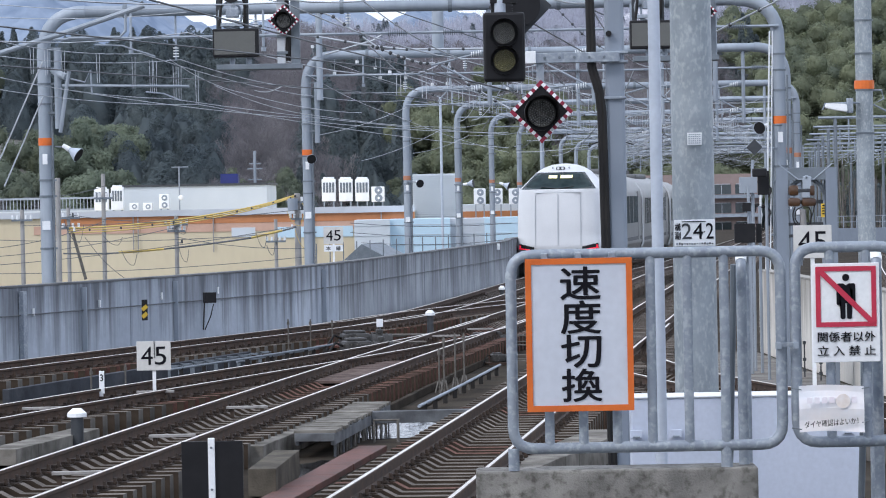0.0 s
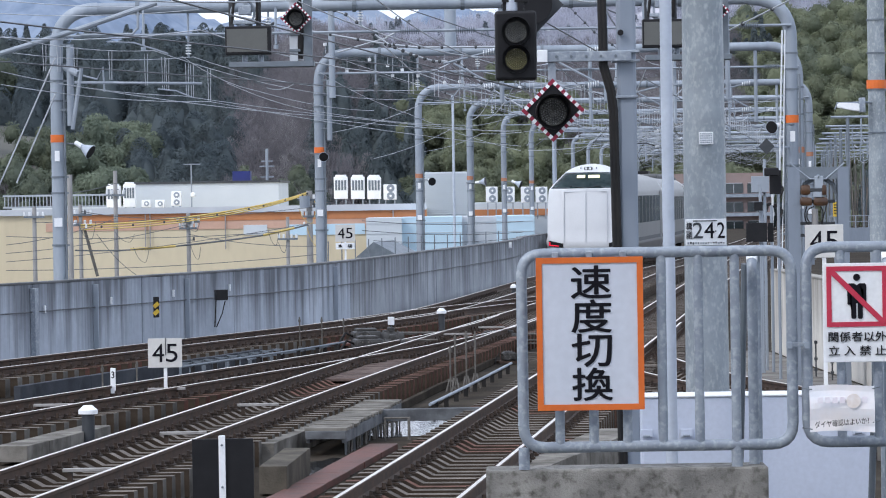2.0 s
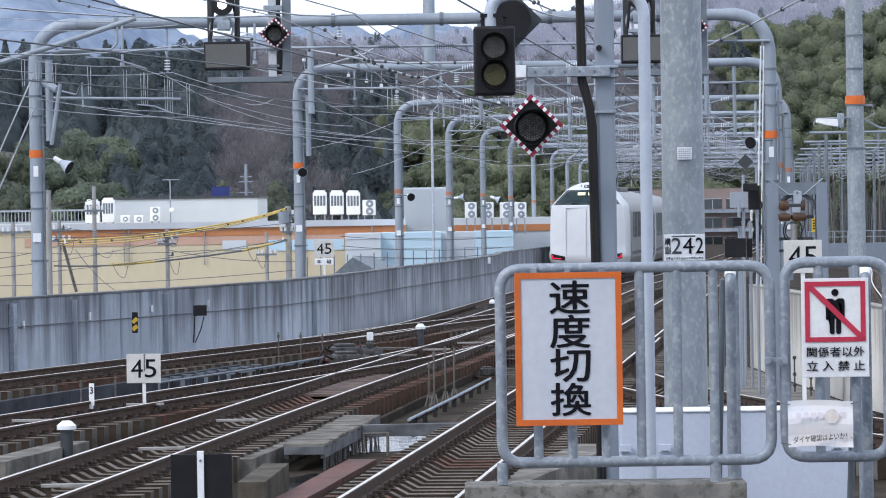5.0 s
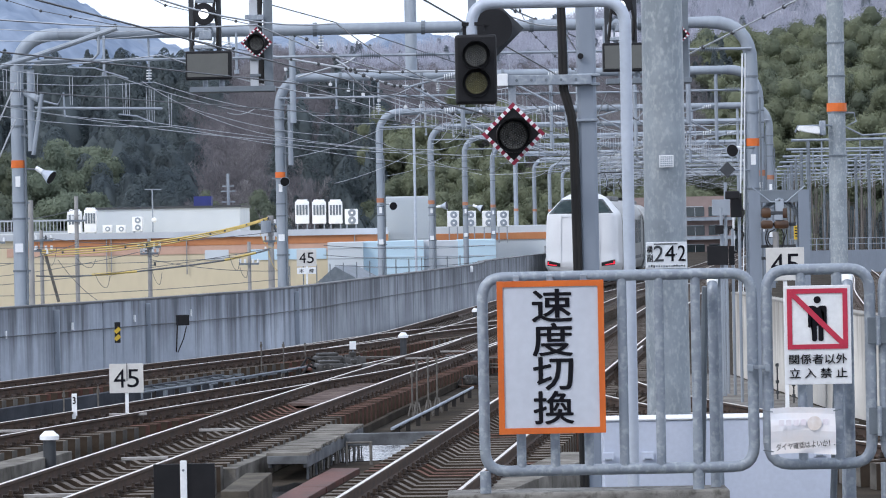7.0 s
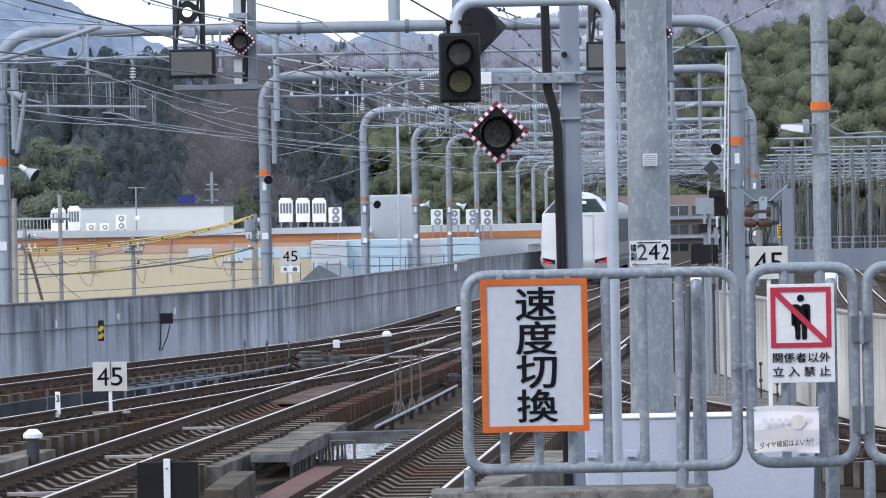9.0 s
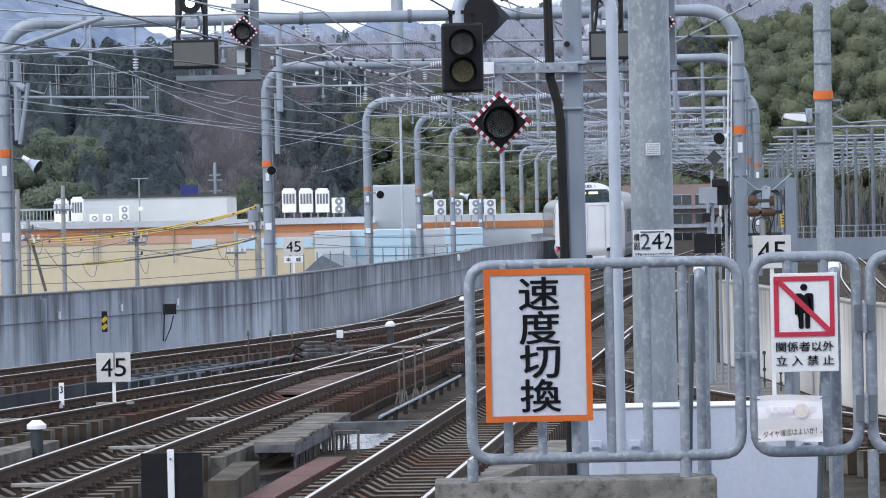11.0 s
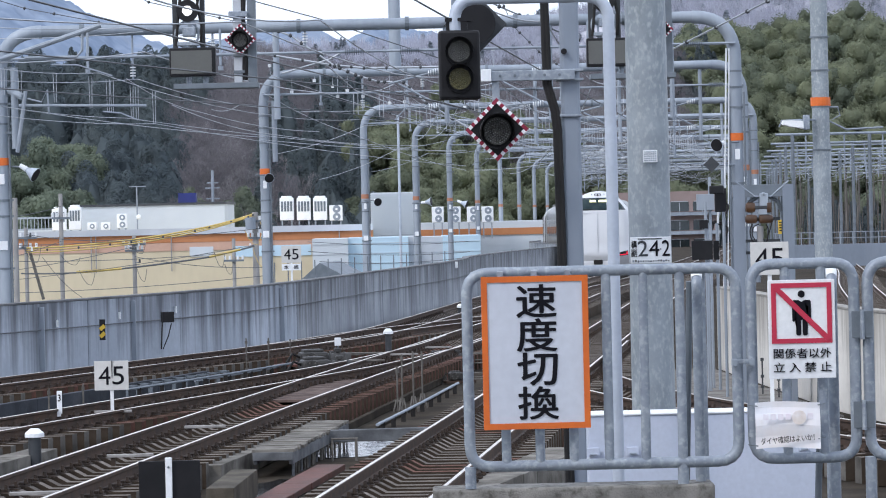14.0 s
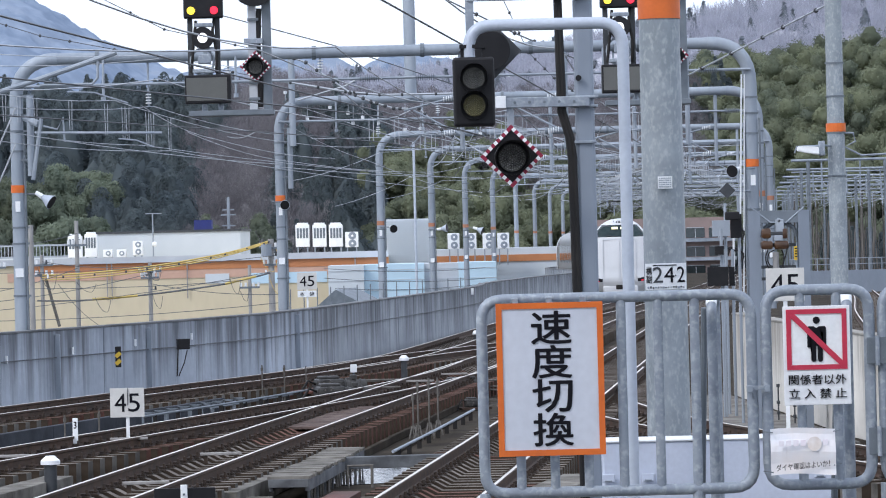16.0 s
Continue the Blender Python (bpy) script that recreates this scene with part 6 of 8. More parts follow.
slab_run("steel_plate_walk", "red oxide steel plates beside the rails", "walkway", -2.22, 71.89, -1.49, 74.98, 0.8, -0.2, 0.05, REDSTEEL, 1.2)
slab_run("cable_trough", "concrete cable trough blocks along the track", "trough", 0.67, 37.76, 1.99, 43.80, 0.5, -0.14, 0.3, SLAB, 0.9)

slab_run("concrete_path", "worn grey concrete path beside the beige parapet", "path", 5.25, 71.0, 5.75, 54.0, 1.7, -0.43, 0.05, PATH_GREY, 2.2)
for x, y in ((6.05, 60.7), (6.2, 59.52)):
    pr_ = thing("signal_rod", (x, y, -0.43), "thin dark rod with collars on the path", "rod", "signal rods")
    bm = B()
    tube(bm, [(x, y, -0.43), (x, y, 0.18)], 0.014, 6)
    part("rod", bm, DARKGREY, pr_)
    for dz in (0.12, 0.3, 0.58):
        bm = B()
        disc(bm, (x, y, -0.43 + dz), 0.03, 0.05, 8, "Z")
        part("collar", bm, DARKGREY, pr_)

slab_run("crossing_boards", "worn reddish timber boards between the rails", "boards", -1.66, 56.8, -0.85, 63.2, 0.84, -0.135, 0.05, BOARDS, 0.20, 0.014)

for nm, x0, y0, w, l in (("a", -0.66, 49.16, 1.3, 3.4), ("b", -1.62, 41.6, 0.95, 4.6), ("c", -5.16, 45.04, 1.2, 2.0), ("d", -5.05, 73.67, 1.6, 3.0)):
    bm = B()
    disc(bm, (0, 0, 0), 1.0, 0.012, 24, "Z")
    for v in bm.verts:
        k = 1 + 0.25 * noise.noise((v.co.x * 2, v.co.y * 2, x0))
        v.co.x, v.co.y = x0 + v.co.x * w / 2 * k + 0.1 * v.co.y * l / 2, y0 + v.co.y * l / 2 * k
        v.co.z += DECK_Z + 0.007
    tagged(part("puddle", bm, WATER), "shallow rain puddle on the deck", "puddle", "rain puddles")


def rod_stand(c, h, label):
    """Slim marker rod with an A-shaped foot; c: the foot."""
    root = thing("marker_rod", c, label, "rod", "marker rods")
    x, y, z = c
    bm = B()
    tube(bm, [(x, y, z), (x, y, z + h)], 0.016, 6)
    disc(bm, (x, y, z + h - 0.08), 0.026, 0.06, 8, "Z")
    part("rod", bm, ROD_GREY, root)
    for s in (-1, 1):
        bm = B()
        tube(bm, [(x + s * 0.07, y - 0.05, z), (x + s * 0.02, y, z + h * 0.26)], 0.014, 5)
        part("stay", bm, ROD_GREY, root)


for p, h in (((-0.10, 58.42), 0.74), ((-0.02, 57.71), 0.96), ((0.16, 58.32), 0.98), ((0.31, 59.31), 0.94)):
    rod_stand((*p, -0.46), h, "slim grey marker rod on an A-shaped foot")
for p, h in (((-3.12, 72.00), 0.80), ((-2.69, 72.34), 0.78), ((-2.30, 73.80), 0.70), ((-5.79, 58.94), 0.5), ((-5.34, 60.20), 0.5)):
    rod_stand((*p, -0.46), h, "slim grey marker rod on an A-shaped foot")


def pipe_run(label, pts, r, mat=GALV_FAR, stands=0):
    root = thing("point_rodding", pts[0], label, "pipe", "point rodding")
    bm = B()
    tube(bm, pts, r, 8)
    part("pipe", bm, mat, root, smooth=True)
    a, b = Vector(pts[0]), Vector(pts[-1])
    for i in range(stands):
        p = a.lerp(b, (i + 0.5) / stands)
        bm = B()
        box(bm, (p.x, p.y, (p.z + DECK_Z) / 2), (0.07, 0.07, p.z - DECK_Z))
        part("stand", bm, UNDER, root)


pipe_run("pale pipe rodding on short dark stands", [(-0.39, 52.15, -0.30), (0.26, 57.81, -0.30), (0.98, 64.46, -0.30)], 0.024, GALV_FAR, 9)
pipe_run("grey pipe rodding on short stands", [(-4.72, 61.74, -0.15), (-3.23, 67.07, -0.15), (-2.20, 71.21, -0.15)], 0.022, GALV_DARK, 8)
pipe_run("grey pipe rodding on short stands", [(-3.85, 66.75, -0.25), (-1.73, 75.17, -0.25)], 0.025, GALV_FAR, 6)
for i in range(9):
    x0, y0 = -4.80, 63.86
    x1, y1 = -3.44, 69.10
    x, y = x0 + (x1 - x0) * i / 8, y0 + (y1 - y0) * i / 8
    br = thing("cable_bracket", (x, y, DECK_Z), "pale U-shaped cable bracket on the deck", "bracket", "cable brackets")
    bm = B()
    for s in (-1, 1):
        box(bm, (x + s * 0.09, y, -0.32), (0.04, 0.06, 0.28))
    box(bm, (x, y, -0.19), (0.22, 0.06, 0.04))
    part("frame", bm, GALV_DARK, br)


def point_machine(c, label, size=1.0):
    x, y = c
    root = thing("point_machine", (x, y, DECK_Z), label, "point machine", "point machines")
    bm = B()
    box(bm, (x, y, -0.38), (0.95, 0.5, 0.08), 12, 0.01)
    part("base", bm, RAIL_RUST, root)
    bm = B()
    box(bm, (x - 0.12, y, -0.21), (0.42, 0.40, 0.26), 12, 0.05)
    part("case", bm, MACHINE, root, "grimy cast gear case")
    bm = B()
    tube(bm, [(x + 0.06, y - 0.02, -0.22), (x + 0.42, y + 0.05, -0.22)], 0.12, 14)
    for i in range(4):
        tube(bm, [(x + 0.12 + 0.07 * i, y - 0.01 + 0.014 * i, -0.22), (x + 0.14 + 0.07 * i, y - 0.006 + 0.014 * i, -0.22)], 0.135, 14)
    part("motor", bm, MACHINE, root, "ribbed motor drum", smooth=True)
    bm = B()
    disc(bm, (x - 0.14, y - 0.225, -0.20), 0.115, 0.06, 18)
    cover = part("cover", bm, MACHINE, root)
    for i in range(6):
        bm = B()
        t = math.pi * i / 3
        disc(bm, (x - 0.14 + 0.085 * math.cos(t), y - 0.262, -0.20 + 0.085 * math.sin(t)), 0.013, 0.02, 6)
        part("bolt", bm, ROD_GREY, cover)
    bm = B()
    box(bm, (x - 0.13, y, -0.065), (0.30, 0.26, 0.05), 12, 0.02)
    box(bm, (x + 0.24, y + 0.03, -0.07), (0.10, 0.10, 0.08), 12, 0.02)
    part("lid", bm, MACHINE, root)
    for dy, z, l_ in ((0.0, -0.24, 1.3), (0.16, -0.12, 0.9), (-0.14, -0.30, 1.1)):
        bm = B()
        tube(bm, [(x + 0.3, y + dy, z), (x + l_, y + dy + 0.1, z - 0.01)], 0.018, 6)
        part("drive_rod", bm, ROD_GREY, root)
    bm = B()
    tube(bm, [(x - 0.3, y - 0.1, -0.16), (x - 0.42, y - 0.16, -0.10), (x - 0.5, y - 0.2, -0.22), (x - 0.56, y - 0.24, -0.42)], 0.02, 6)
    part("cable_hose", bm, RUBBER, root, smooth=True)
    root.scale = (size, size, size)


MACHINE = surf("oily_cast_iron", (0.060, 0.058, 0.055), (0.030, 0.029, 0.028), 9, 0.55, 0.2, 0.2)
point_machine((-1.52, 68.3), "dark cast point machine between the rails", 1.3)
point_machine((-1.62, 71.6), "dark cast point machine between the rails", 1.35)
point_machine((-1.70, 74.13), "dark cast point machine between the rails")
point_machine((1.05, 67.4), "small cast point machine beside the rod pipe", 0.6)
point_machine((0.86, 73.11), "dark cast point machine between the rails")
rod_stand((-2.45, 101.91, -0.46), 0.42, "short dark insulated rod beside the parapet")
gb_ = thing("grey_cover_box", (-5.55, 63.91, DECK_Z), "small grey capped box on the deck", "box")
bm = B()
box(bm, (-5.55, 63.91, DECK_Z + 0.09), (0.15, 0.15, 0.18), 10, 0.01)
part("body", bm, SLAB_BLUE, gb_)
bm = B()
box(bm, (-5.55, 63.91, DECK_Z + 0.195), (0.19, 0.19, 0.03), 10, 0.008)
part("lid", bm, SLAB_PALE, gb_)
jb = thing("junction_box", (-1.292, 72.00, 0.229), "small white junction box on a pin", "box")
bm = B()
box(bm, (-1.292, 72.00, 0.229), (0.13, 0.1, 0.16), 0, 0.008)
part("box", bm, WHITE, jb)
bm = B()
tube(bm, [(-1.292, 72, DECK_Z), (-1.292, 72, 0.229)], 0.02, 6)
part("pin", bm, GALV_DARK, jb)
for x, y in ((-2.65, 48.04), (-3.23, 42.46), (-3.77, 36.88), (-4.22, 52.41), (-5.45, 48.71), (0.74, 74.76), (0.03, 71.42)):
    rb = thing("rail_bond_cover", (x, y, -0.15), "pale strip cover laid across the sleepers", "cover", "rail bond covers")
    bm = B()
    box(bm, (x, y, -0.03), (0.55, 0.10, 0.035), 4, 0.006)
    part("strip", bm, SLAB_PALE, rb)
    for s_ in (-0.2, 0.2):
        bm = B()
        box(bm, (x + s_, y, -0.1), (0.05, 0.08, 0.1))
        part("clip", bm, CLIP, rb)

# ---- right side: lamp pole, steel frame, signals seen from behind ----
lp = thing("lamp_pole", (6.346, 54, DECK_Z), "grey steel pole with orange band and floodlight", "pole")
LX = 6.346
bm = B()
tube(bm, [(LX, 54, -1.0), (LX, 54, 4), (LX, 54, 9.0)], 0.136, 16, r2=0.122)
part("tube", bm, MAST, lp, smooth=True)
bm = B()
tube(bm, [(LX, 54, 4.213), (LX, 54, 4.340)], 0.15, 16)
part("orange_band", bm, ORANGE, lp)
for pz_ in (4.745, 4.196, 3.554, 5.243):
    bm = B()
    tube(bm, [(LX, 54, pz_ - 0.012), (LX, 54, pz_ + 0.012)], 0.142, 16)
    part("clamp", bm, GALV_DARK, lp)
bm = B()
side = [(5.718, 3.935), (5.736, 4.002), (5.854, 4.000), (6.039, 3.988), (6.046, 3.870), (5.869, 3.899)]
ends = [[bm.verts.new((x, 53.70 + dy * (0.6 if i < 2 else 1.0), z)) for i, (x, z) in enumerate(side)] for dy in (-0.11, 0.11)]
for j in range(6):
    bm.faces.new((ends[0][j], ends[0][(j + 1) % 6], ends[1][(j + 1) % 6], ends[1][j]))
bm.faces.new(ends[0]), bm.faces.new(ends[1][::-1])
bmesh.ops.bevel(bm, geom=list(bm.edges), offset=0.012, segments=2, affect="EDGES")
fl = part("floodlight", bm, WHITE, lp, "white wedge-shaped floodlight", smooth=True)
bm = B()
box(bm, (6.104, 53.80, 3.967), (0.09, 0.12, 0.22), 0, 0.01)
part("driver_box", bm, GALV, fl)
bm = B()
tube(bm, [(5.698, 53.80, 3.908), (5.734, 53.80, 4.000), (6.155, 53.80, 4.009), (6.330, 54.00, 3.994)], 0.015, 6)
part("arm", bm, GALV_FAR, fl)
bm = B()
tube(bm, [(6.401, 54.00, 4.195), (6.604, 54.00, 4.191), (6.635, 54.00, 4.064), (6.473, 54.00, 3.982), (6.725, 54.00, 3.851), (7.275, 54.00, 3.874)], 0.018, 6)
part("conduit", bm, GALV_FAR, lp)

FY = 58.0
sf = thing("steel_portal_frame", (5.838, FY, DECK_Z), "dark grey steel frame carrying brown insulators", "frame")
for px_, w in ((5.456, 0.19), (6.247, 0.18)):
    bm = B()
    ztop = 3.080
    for dy, tw in ((-0.1, w), (0.1, w)):
        box(bm, (px_, FY + dy, (ztop - 1.0) / 2), (tw, 0.02, ztop + 1.0))
    box(bm, (px_, FY, (ztop - 1.0) / 2), (0.02, 0.18, ztop + 1.0))
    part("column", bm, COLUMN, sf)
bm = B()
box(bm, (5.862, FY, 2.980), (1.0, 0.2, 0.2), 0, 0.005)
part("beam", bm, GALV_DARK, sf)
for s, px_ in ((1, 5.578), (-1, 6.150)):
    bm = B()
    tube(bm, [(px_, FY, 2.649), (px_ + s * 0.06, FY, 2.803), (px_ + s * 0.2, FY, 2.894)], 0.04, 6)
    part("knee_brace", bm, GALV_DARK, sf)
for cx_, cz_, w, h in ((5.636, 2.715, 0.161, 0.167), (5.931, 2.709, 0.079, 0.164), (5.643, 2.528, 0.197, 0.140), (5.878, 2.524, 0.234, 0.140)):
    bm = B()
    box(bm, (cx_, 57.85, cz_), (w, 0.14, h), 0, min(w, h) * 0.28)
    part("insulator_block", bm, BROWNPORC, sf, "brown porcelain insulator block", smooth=True)
for cx_, cz_, w, h in ((5.852, 2.837, 0.132, 0.202), (5.818, 2.711, 0.236, 0.058), (5.826, 2.639, 0.144, 0.093), (5.845, 2.919, 0.047, 0.072)):
    bm = B()
    box(bm, (cx_, 57.85, cz_), (w, 0.12, h), 0, 0.012)
    part("switch_gear", bm, GALV_FAR if w < 0.15 else DARKGREY, sf)
bm = B()
tube(bm, [(5.783, 57.85, 2.413), (5.783, 57.85, 2.121)], 0.052, 12)
part("bushing", bm, UPOLE, sf, smooth=True)
for pts_ in (((5.649, 57.750, 2.451), (5.611, 57.750, 2.343), (5.627, 57.750, 2.216), (5.680, 57.750, 2.143)), ((5.758, 57.750, 2.449), (5.666, 57.750, 2.397), (5.646, 57.750, 2.270), (5.699, 57.750, 2.179)), ((5.867, 57.750, 2.447), (5.901, 57.750, 2.356), (5.880, 57.750, 2.194), (5.824, 57.750, 2.086)), ((5.958, 57.750, 2.482), (5.938, 57.750, 2.374), (5.900, 57.750, 2.266), (5.879, 57.750, 2.121))):
    bm = B()
    tube(bm, spline(pts_, 0.04), 0.010, 5)
    part("hanging_cable", bm, RUBBER, sf, smooth=True)
for cx_, cz_, w, h in ((5.796, 2.526, 0.653, 0.057), (5.790, 2.176, 0.653, 0.049), (5.787, 1.986, 0.654, 0.048)):
    bm = B()
    box(bm, (cx_, 58.0, cz_), (w, 0.05, h))
    part("cross_bar", bm, DARKGREY, sf)
bm = B()
for a, b in (((5.392, 57.90, 3.152), (5.714, 57.90, 2.892)), ((5.714, 57.90, 2.892), (5.968, 57.90, 2.887)), ((5.968, 57.90, 2.887), (6.263, 57.90, 3.135))):
    tube(bm, [a, b], 0.013, 6)
part("tie_rod", bm, GALV_FAR, sf)


def dark_box(name, label, c, w, h, y_th=0.05, post=True, cat="signal", mat=BLACK, group=""):
    root = thing(name, (c[0], c[1], DECK_Z), label, cat, group)
    bm = B()
    box(bm, c, (w, y_th, h), 0, 0.006)
    part("case", bm, mat, root)
    if post:
        bm = B()
        tube(bm, [(c[0] + w * 0.3, c[1] + 0.12, DECK_Z), (c[0] + w * 0.3, c[1] + 0.12, c[2] + h / 2 + 0.3)], 0.026, 8)
        part("post", bm, GALV_FAR, root)
    return root


dark_box("signal_backboard", "black rectangular signal board on a grey post", (5.190, 62.00, 1.999), 0.36, 0.33, group="signal boards")
dark_box("signal_backboard", "black rectangular signal board on a grey post", (5.459, 62.30, 1.991), 0.10, 0.33, group="signal boards")
dark_box("signal_backboard", "small black square board on a grey post", (5.227, 62.00, 2.445), 0.15, 0.15, group="signal boards")
dark_box("relay_case", "grey trackside relay case on a post", (5.348, 63.00, 2.825), 0.3, 0.28, 0.2, True, "case", GALV_FAR)
rs = dark_box("round_signal", "black hooded signal head on a grey post", (5.347, 60.00, 2.852), 0.19, 0.40, group="signal heads")
bm = B()
box(bm, (5.267, 59.80, 3.022), (0.24, 0.1, 0.14), 0, 0.02)
part("backboard", bm, BLACK, rs)
dd = thing("diamond_warning_lamp", (7.725, 89.00, 3.798), "black diamond backboard of a lamp facing away", "signal lamp", "diamond lamps")
bm = B()
bmesh.ops.create_cube(bm, size=1, matrix=Matrix.Translation((7.725, 89.00, 3.798)) @ pose(0, 0, 0, 0, 45, 0) @ Matrix.Diagonal((0.28, 0.06, 0.28, 1)))
part("backboard", bm, DARKGREY, dd)
bm = B()
tube(bm, [(7.446, 89.00, 3.790), (8.441, 89.95, 3.784)], 0.03, 6)
part("arm", bm, GALV_FAR, dd)
yb = thing("caution_plate", (6.969, 66.00, 2.349), "yellow caution plate with illegible dark bars", "plate")
bm = B()
box(bm, (6.969, 66.00, 2.349), (0.08, 0.03, 0.26))
part("plate", bm, YELLOW, yb)
bm = B()
tube(bm, [(6.969, 66.05, DECK_Z), (6.969, 66.05, 2.524)], 0.03, 6)
part("post", bm, GALV_FAR, yb)
bm = B()
for j in range(4):
    box(bm, (6.969, 65.98, 2.431 - 0.05 * j), (0.05, 0.006, 0.02))
part("bars", bm, INK, yb)

for px0, px1, r_ in ((7.693, 7.472, 0.022), (7.759, 7.577, 0.016), (7.426, 7.367, 0.03)):
    tw = thing("riser_cable", (px1, 84, DECK_Z), "thin pale riser cable beside the portal pole", "cable", "riser cables")
    bm = B()
    tube(bm, [(px1, 84, DECK_Z), (px0, 84, 6.438 if r_ < 0.03 else 3.222)], r_, 6)
    part("cable", bm, PORCELAIN, tw)
for px_, pz_ in ((7.417, 2.630), (7.394, 2.110)):
    cl = thing("cable_coil", (px_, 83.96, pz_), "dark coil of spare cable on the post", "cable", "cable coils")
    bm = B()
    tube(bm, [(px_ + 0.2 * math.cos(t) + 0.06 * math.sin(3 * t), 83.96 + 0.05 * math.sin(t), pz_ + 0.3 * math.sin(t)) for t in (2 * math.pi * i / 24 for i in range(25))], 0.025, 6, caps=False)
    part("coil", bm, RUBBER, cl)

# steel girder wall and yard portals further off
gw = thing("girder_wall", (26.0, 188, DECK_Z), "blue-grey steel girder parapet of the yard viaduct", "parapet")
bm = B()
box(bm, (26.0, 188.0, (0.70 + DECK_Z) / 2), (13.4, 0.2, 0.70 - DECK_Z), 4)
part("girder", bm, COLUMN, gw)
for i in range(20):
    bm = B()
    box(bm, (19.5 + 0.68 * i, 187.55 + 0.0476 * i, 1.0), (0.05, 0.04, 0.66))
    part("rail_post", bm, GALV_FAR, gw)
bm = B()
for zz in (1.02, 1.32):
    box(bm, (26.0, 188.0, zz), (13.2, 0.04, 0.04), 4)
part("handrail", bm, GALV_FAR, gw)
YARD = [(215.0 + 31 * k, 23.5 + 2.9 * k, 45.0 + 4.0 * k) for k in range(7)]
for y, xl, xr in YARD:
    yp = thing("yard_portal", (xl, y, -1), "slim grey steel yard catenary portal", "portal", "yard portals")
    for x in (xl, xl + 4.6, (xl + xr) / 2 + 2, xr):
        bm = B()
        tube(bm, [(x, y, -2), (x, y, 7.0)], 0.11, 8)
        part("pole", bm, GALV_DARK, yp)
    for zz in (7.0, 6.3):
        bm = B()
        tube(bm, [(xl - 1, y, zz), (xr, y, zz)], 0.09 if zz > 6.9 else 0.05, 6)
        part("beam", bm, GALV_FAR, yp)
    for x in np.arange(xl + 0.8, xl + 12, 2.3):
        bm = B()
        tube(bm, [(x, y, 7.0), (x, y, 5.3)], 0.05, 6)
        tube(bm, [(x, y, 6.0), (x - 1.4, y, 5.6)], 0.03, 5)
        part("hanger", bm, GALV_FAR, yp)
for k in range(5):
    wire("grey yard contact wire on portals", [(yy[1] + 1.5 + 2.4 * k, yy[0], 5.2 + 0.2 * (k % 2)) for yy in YARD], 0.02, WIRE, 0.15)
    wire("grey yard messenger wire on portals", [(yy[1] + 1.5 + 2.4 * k, yy[0], 6.1) for yy in YARD], 0.018, WIRE, 0.4)

# ---- overhead details by the first portals ----
st_ = thing("stay_pipe", (-10.703, 88.00, 6.465), "pale stay pipe bracing the first portal", "pipe")
bm = B()
tube(bm, [(-11.258, 88.00, 6.270), (-9.179, 88.00, 6.877), (-7.169, 88.00, 7.526)], 0.065, 8)
tube(bm, [(-7.626, 88.00, 7.397), (-7.636, 88.00, 6.916), (-7.777, 88.00, 6.767), (-9.044, 88.00, 6.764)], 0.035, 8)
part("pipe", bm, GALV_FAR, st_, smooth=True)
for a, b in (((-11.757, 89.00, 1.956), (-9.771, 89.00, 6.265)), ((-10.783, 89.00, 3.192), (-9.789, 89.00, 5.374))):
    wire("thin grey guy wire of the first portal", [a, b], 0.02, WIRE, 0.0)
bc = thing("bracket_insulator", (-9.236, 89.00, 5.879), "grey insulated bracket on the first portal pole", "bracket")
bm = B()
tube(bm, [(-9.660, 90.00, 6.061), (-9.246, 89.50, 5.868)], 0.09, 8)
tube(bm, [(-9.187, 89.50, 6.035), (-9.429, 89.50, 4.499)], 0.05, 8)
tube(bm, [(-9.362, 89.50, 5.660), (-6.211, 89.50, 5.585)], 0.035, 8)
tube(bm, [(-9.149, 89.50, 5.824), (-8.800, 89.50, 5.733), (-8.654, 89.50, 6.038), (-8.625, 89.50, 5.422)], 0.025, 8)
part("arm", bm, GALV_FAR, bc, smooth=True)
bm = B()
tube(bm, [(-8.482, 89.00, 6.630), (-7.828, 89.00, 6.604), (-6.997, 89.00, 6.323)], 0.022, 6)
part("steady_arm", bm, GALV_FAR, bc)
bm = B()
tube(bm, [(-7.252, 89.00, 5.451), (-6.807, 89.00, 5.401), (-6.393, 89.00, 5.225)], 0.02, 6)
part("steady_arm", bm, GALV_FAR, bc)

wire("grey tension rod with turnbuckles", [(-4.218, 112.00, 8.743), (-3.261, 112.00, 8.374), (-1.913, 112.00, 7.402), (-1.270, 112.00, 7.110), (-0.573, 112.00, 6.886), (0.216, 112.00, 6.853), (0.904, 112.00, 6.192), (2.204, 112.00, 5.378)], 0.03, WIRE, 0, 0.07)
wire("grey tension rod with turnbuckles", [(-4.323, 112.00, 7.869), (-2.052, 112.00, 7.440), (-1.003, 112.00, 7.315), (1.802, 112.00, 7.296)], 0.035, WIRE, 0, 0.06)
wire("grey tension rod with turnbuckles", [(-3.579, 113.00, 7.246), (-2.067, 113.00, 7.659), (-1.709, 113.00, 7.864)], 0.03, WIRE, 0)
wire("grey feeder wire with bead insulators", [(2.467, 95.00, 9.049), (3.109, 95.00, 7.626), (3.765, 95.00, 6.945), (4.499, 95.00, 6.411)], 0.011, WIRE_DARK, 0, 0.045)
wire("grey feeder wire with bead insulators", [(-8.817, 95.00, 9.711), (-6.464, 95.00, 8.478), (-3.505, 95.00, 7.753)], 0.011, WIRE_DARK, 0, 0.045)
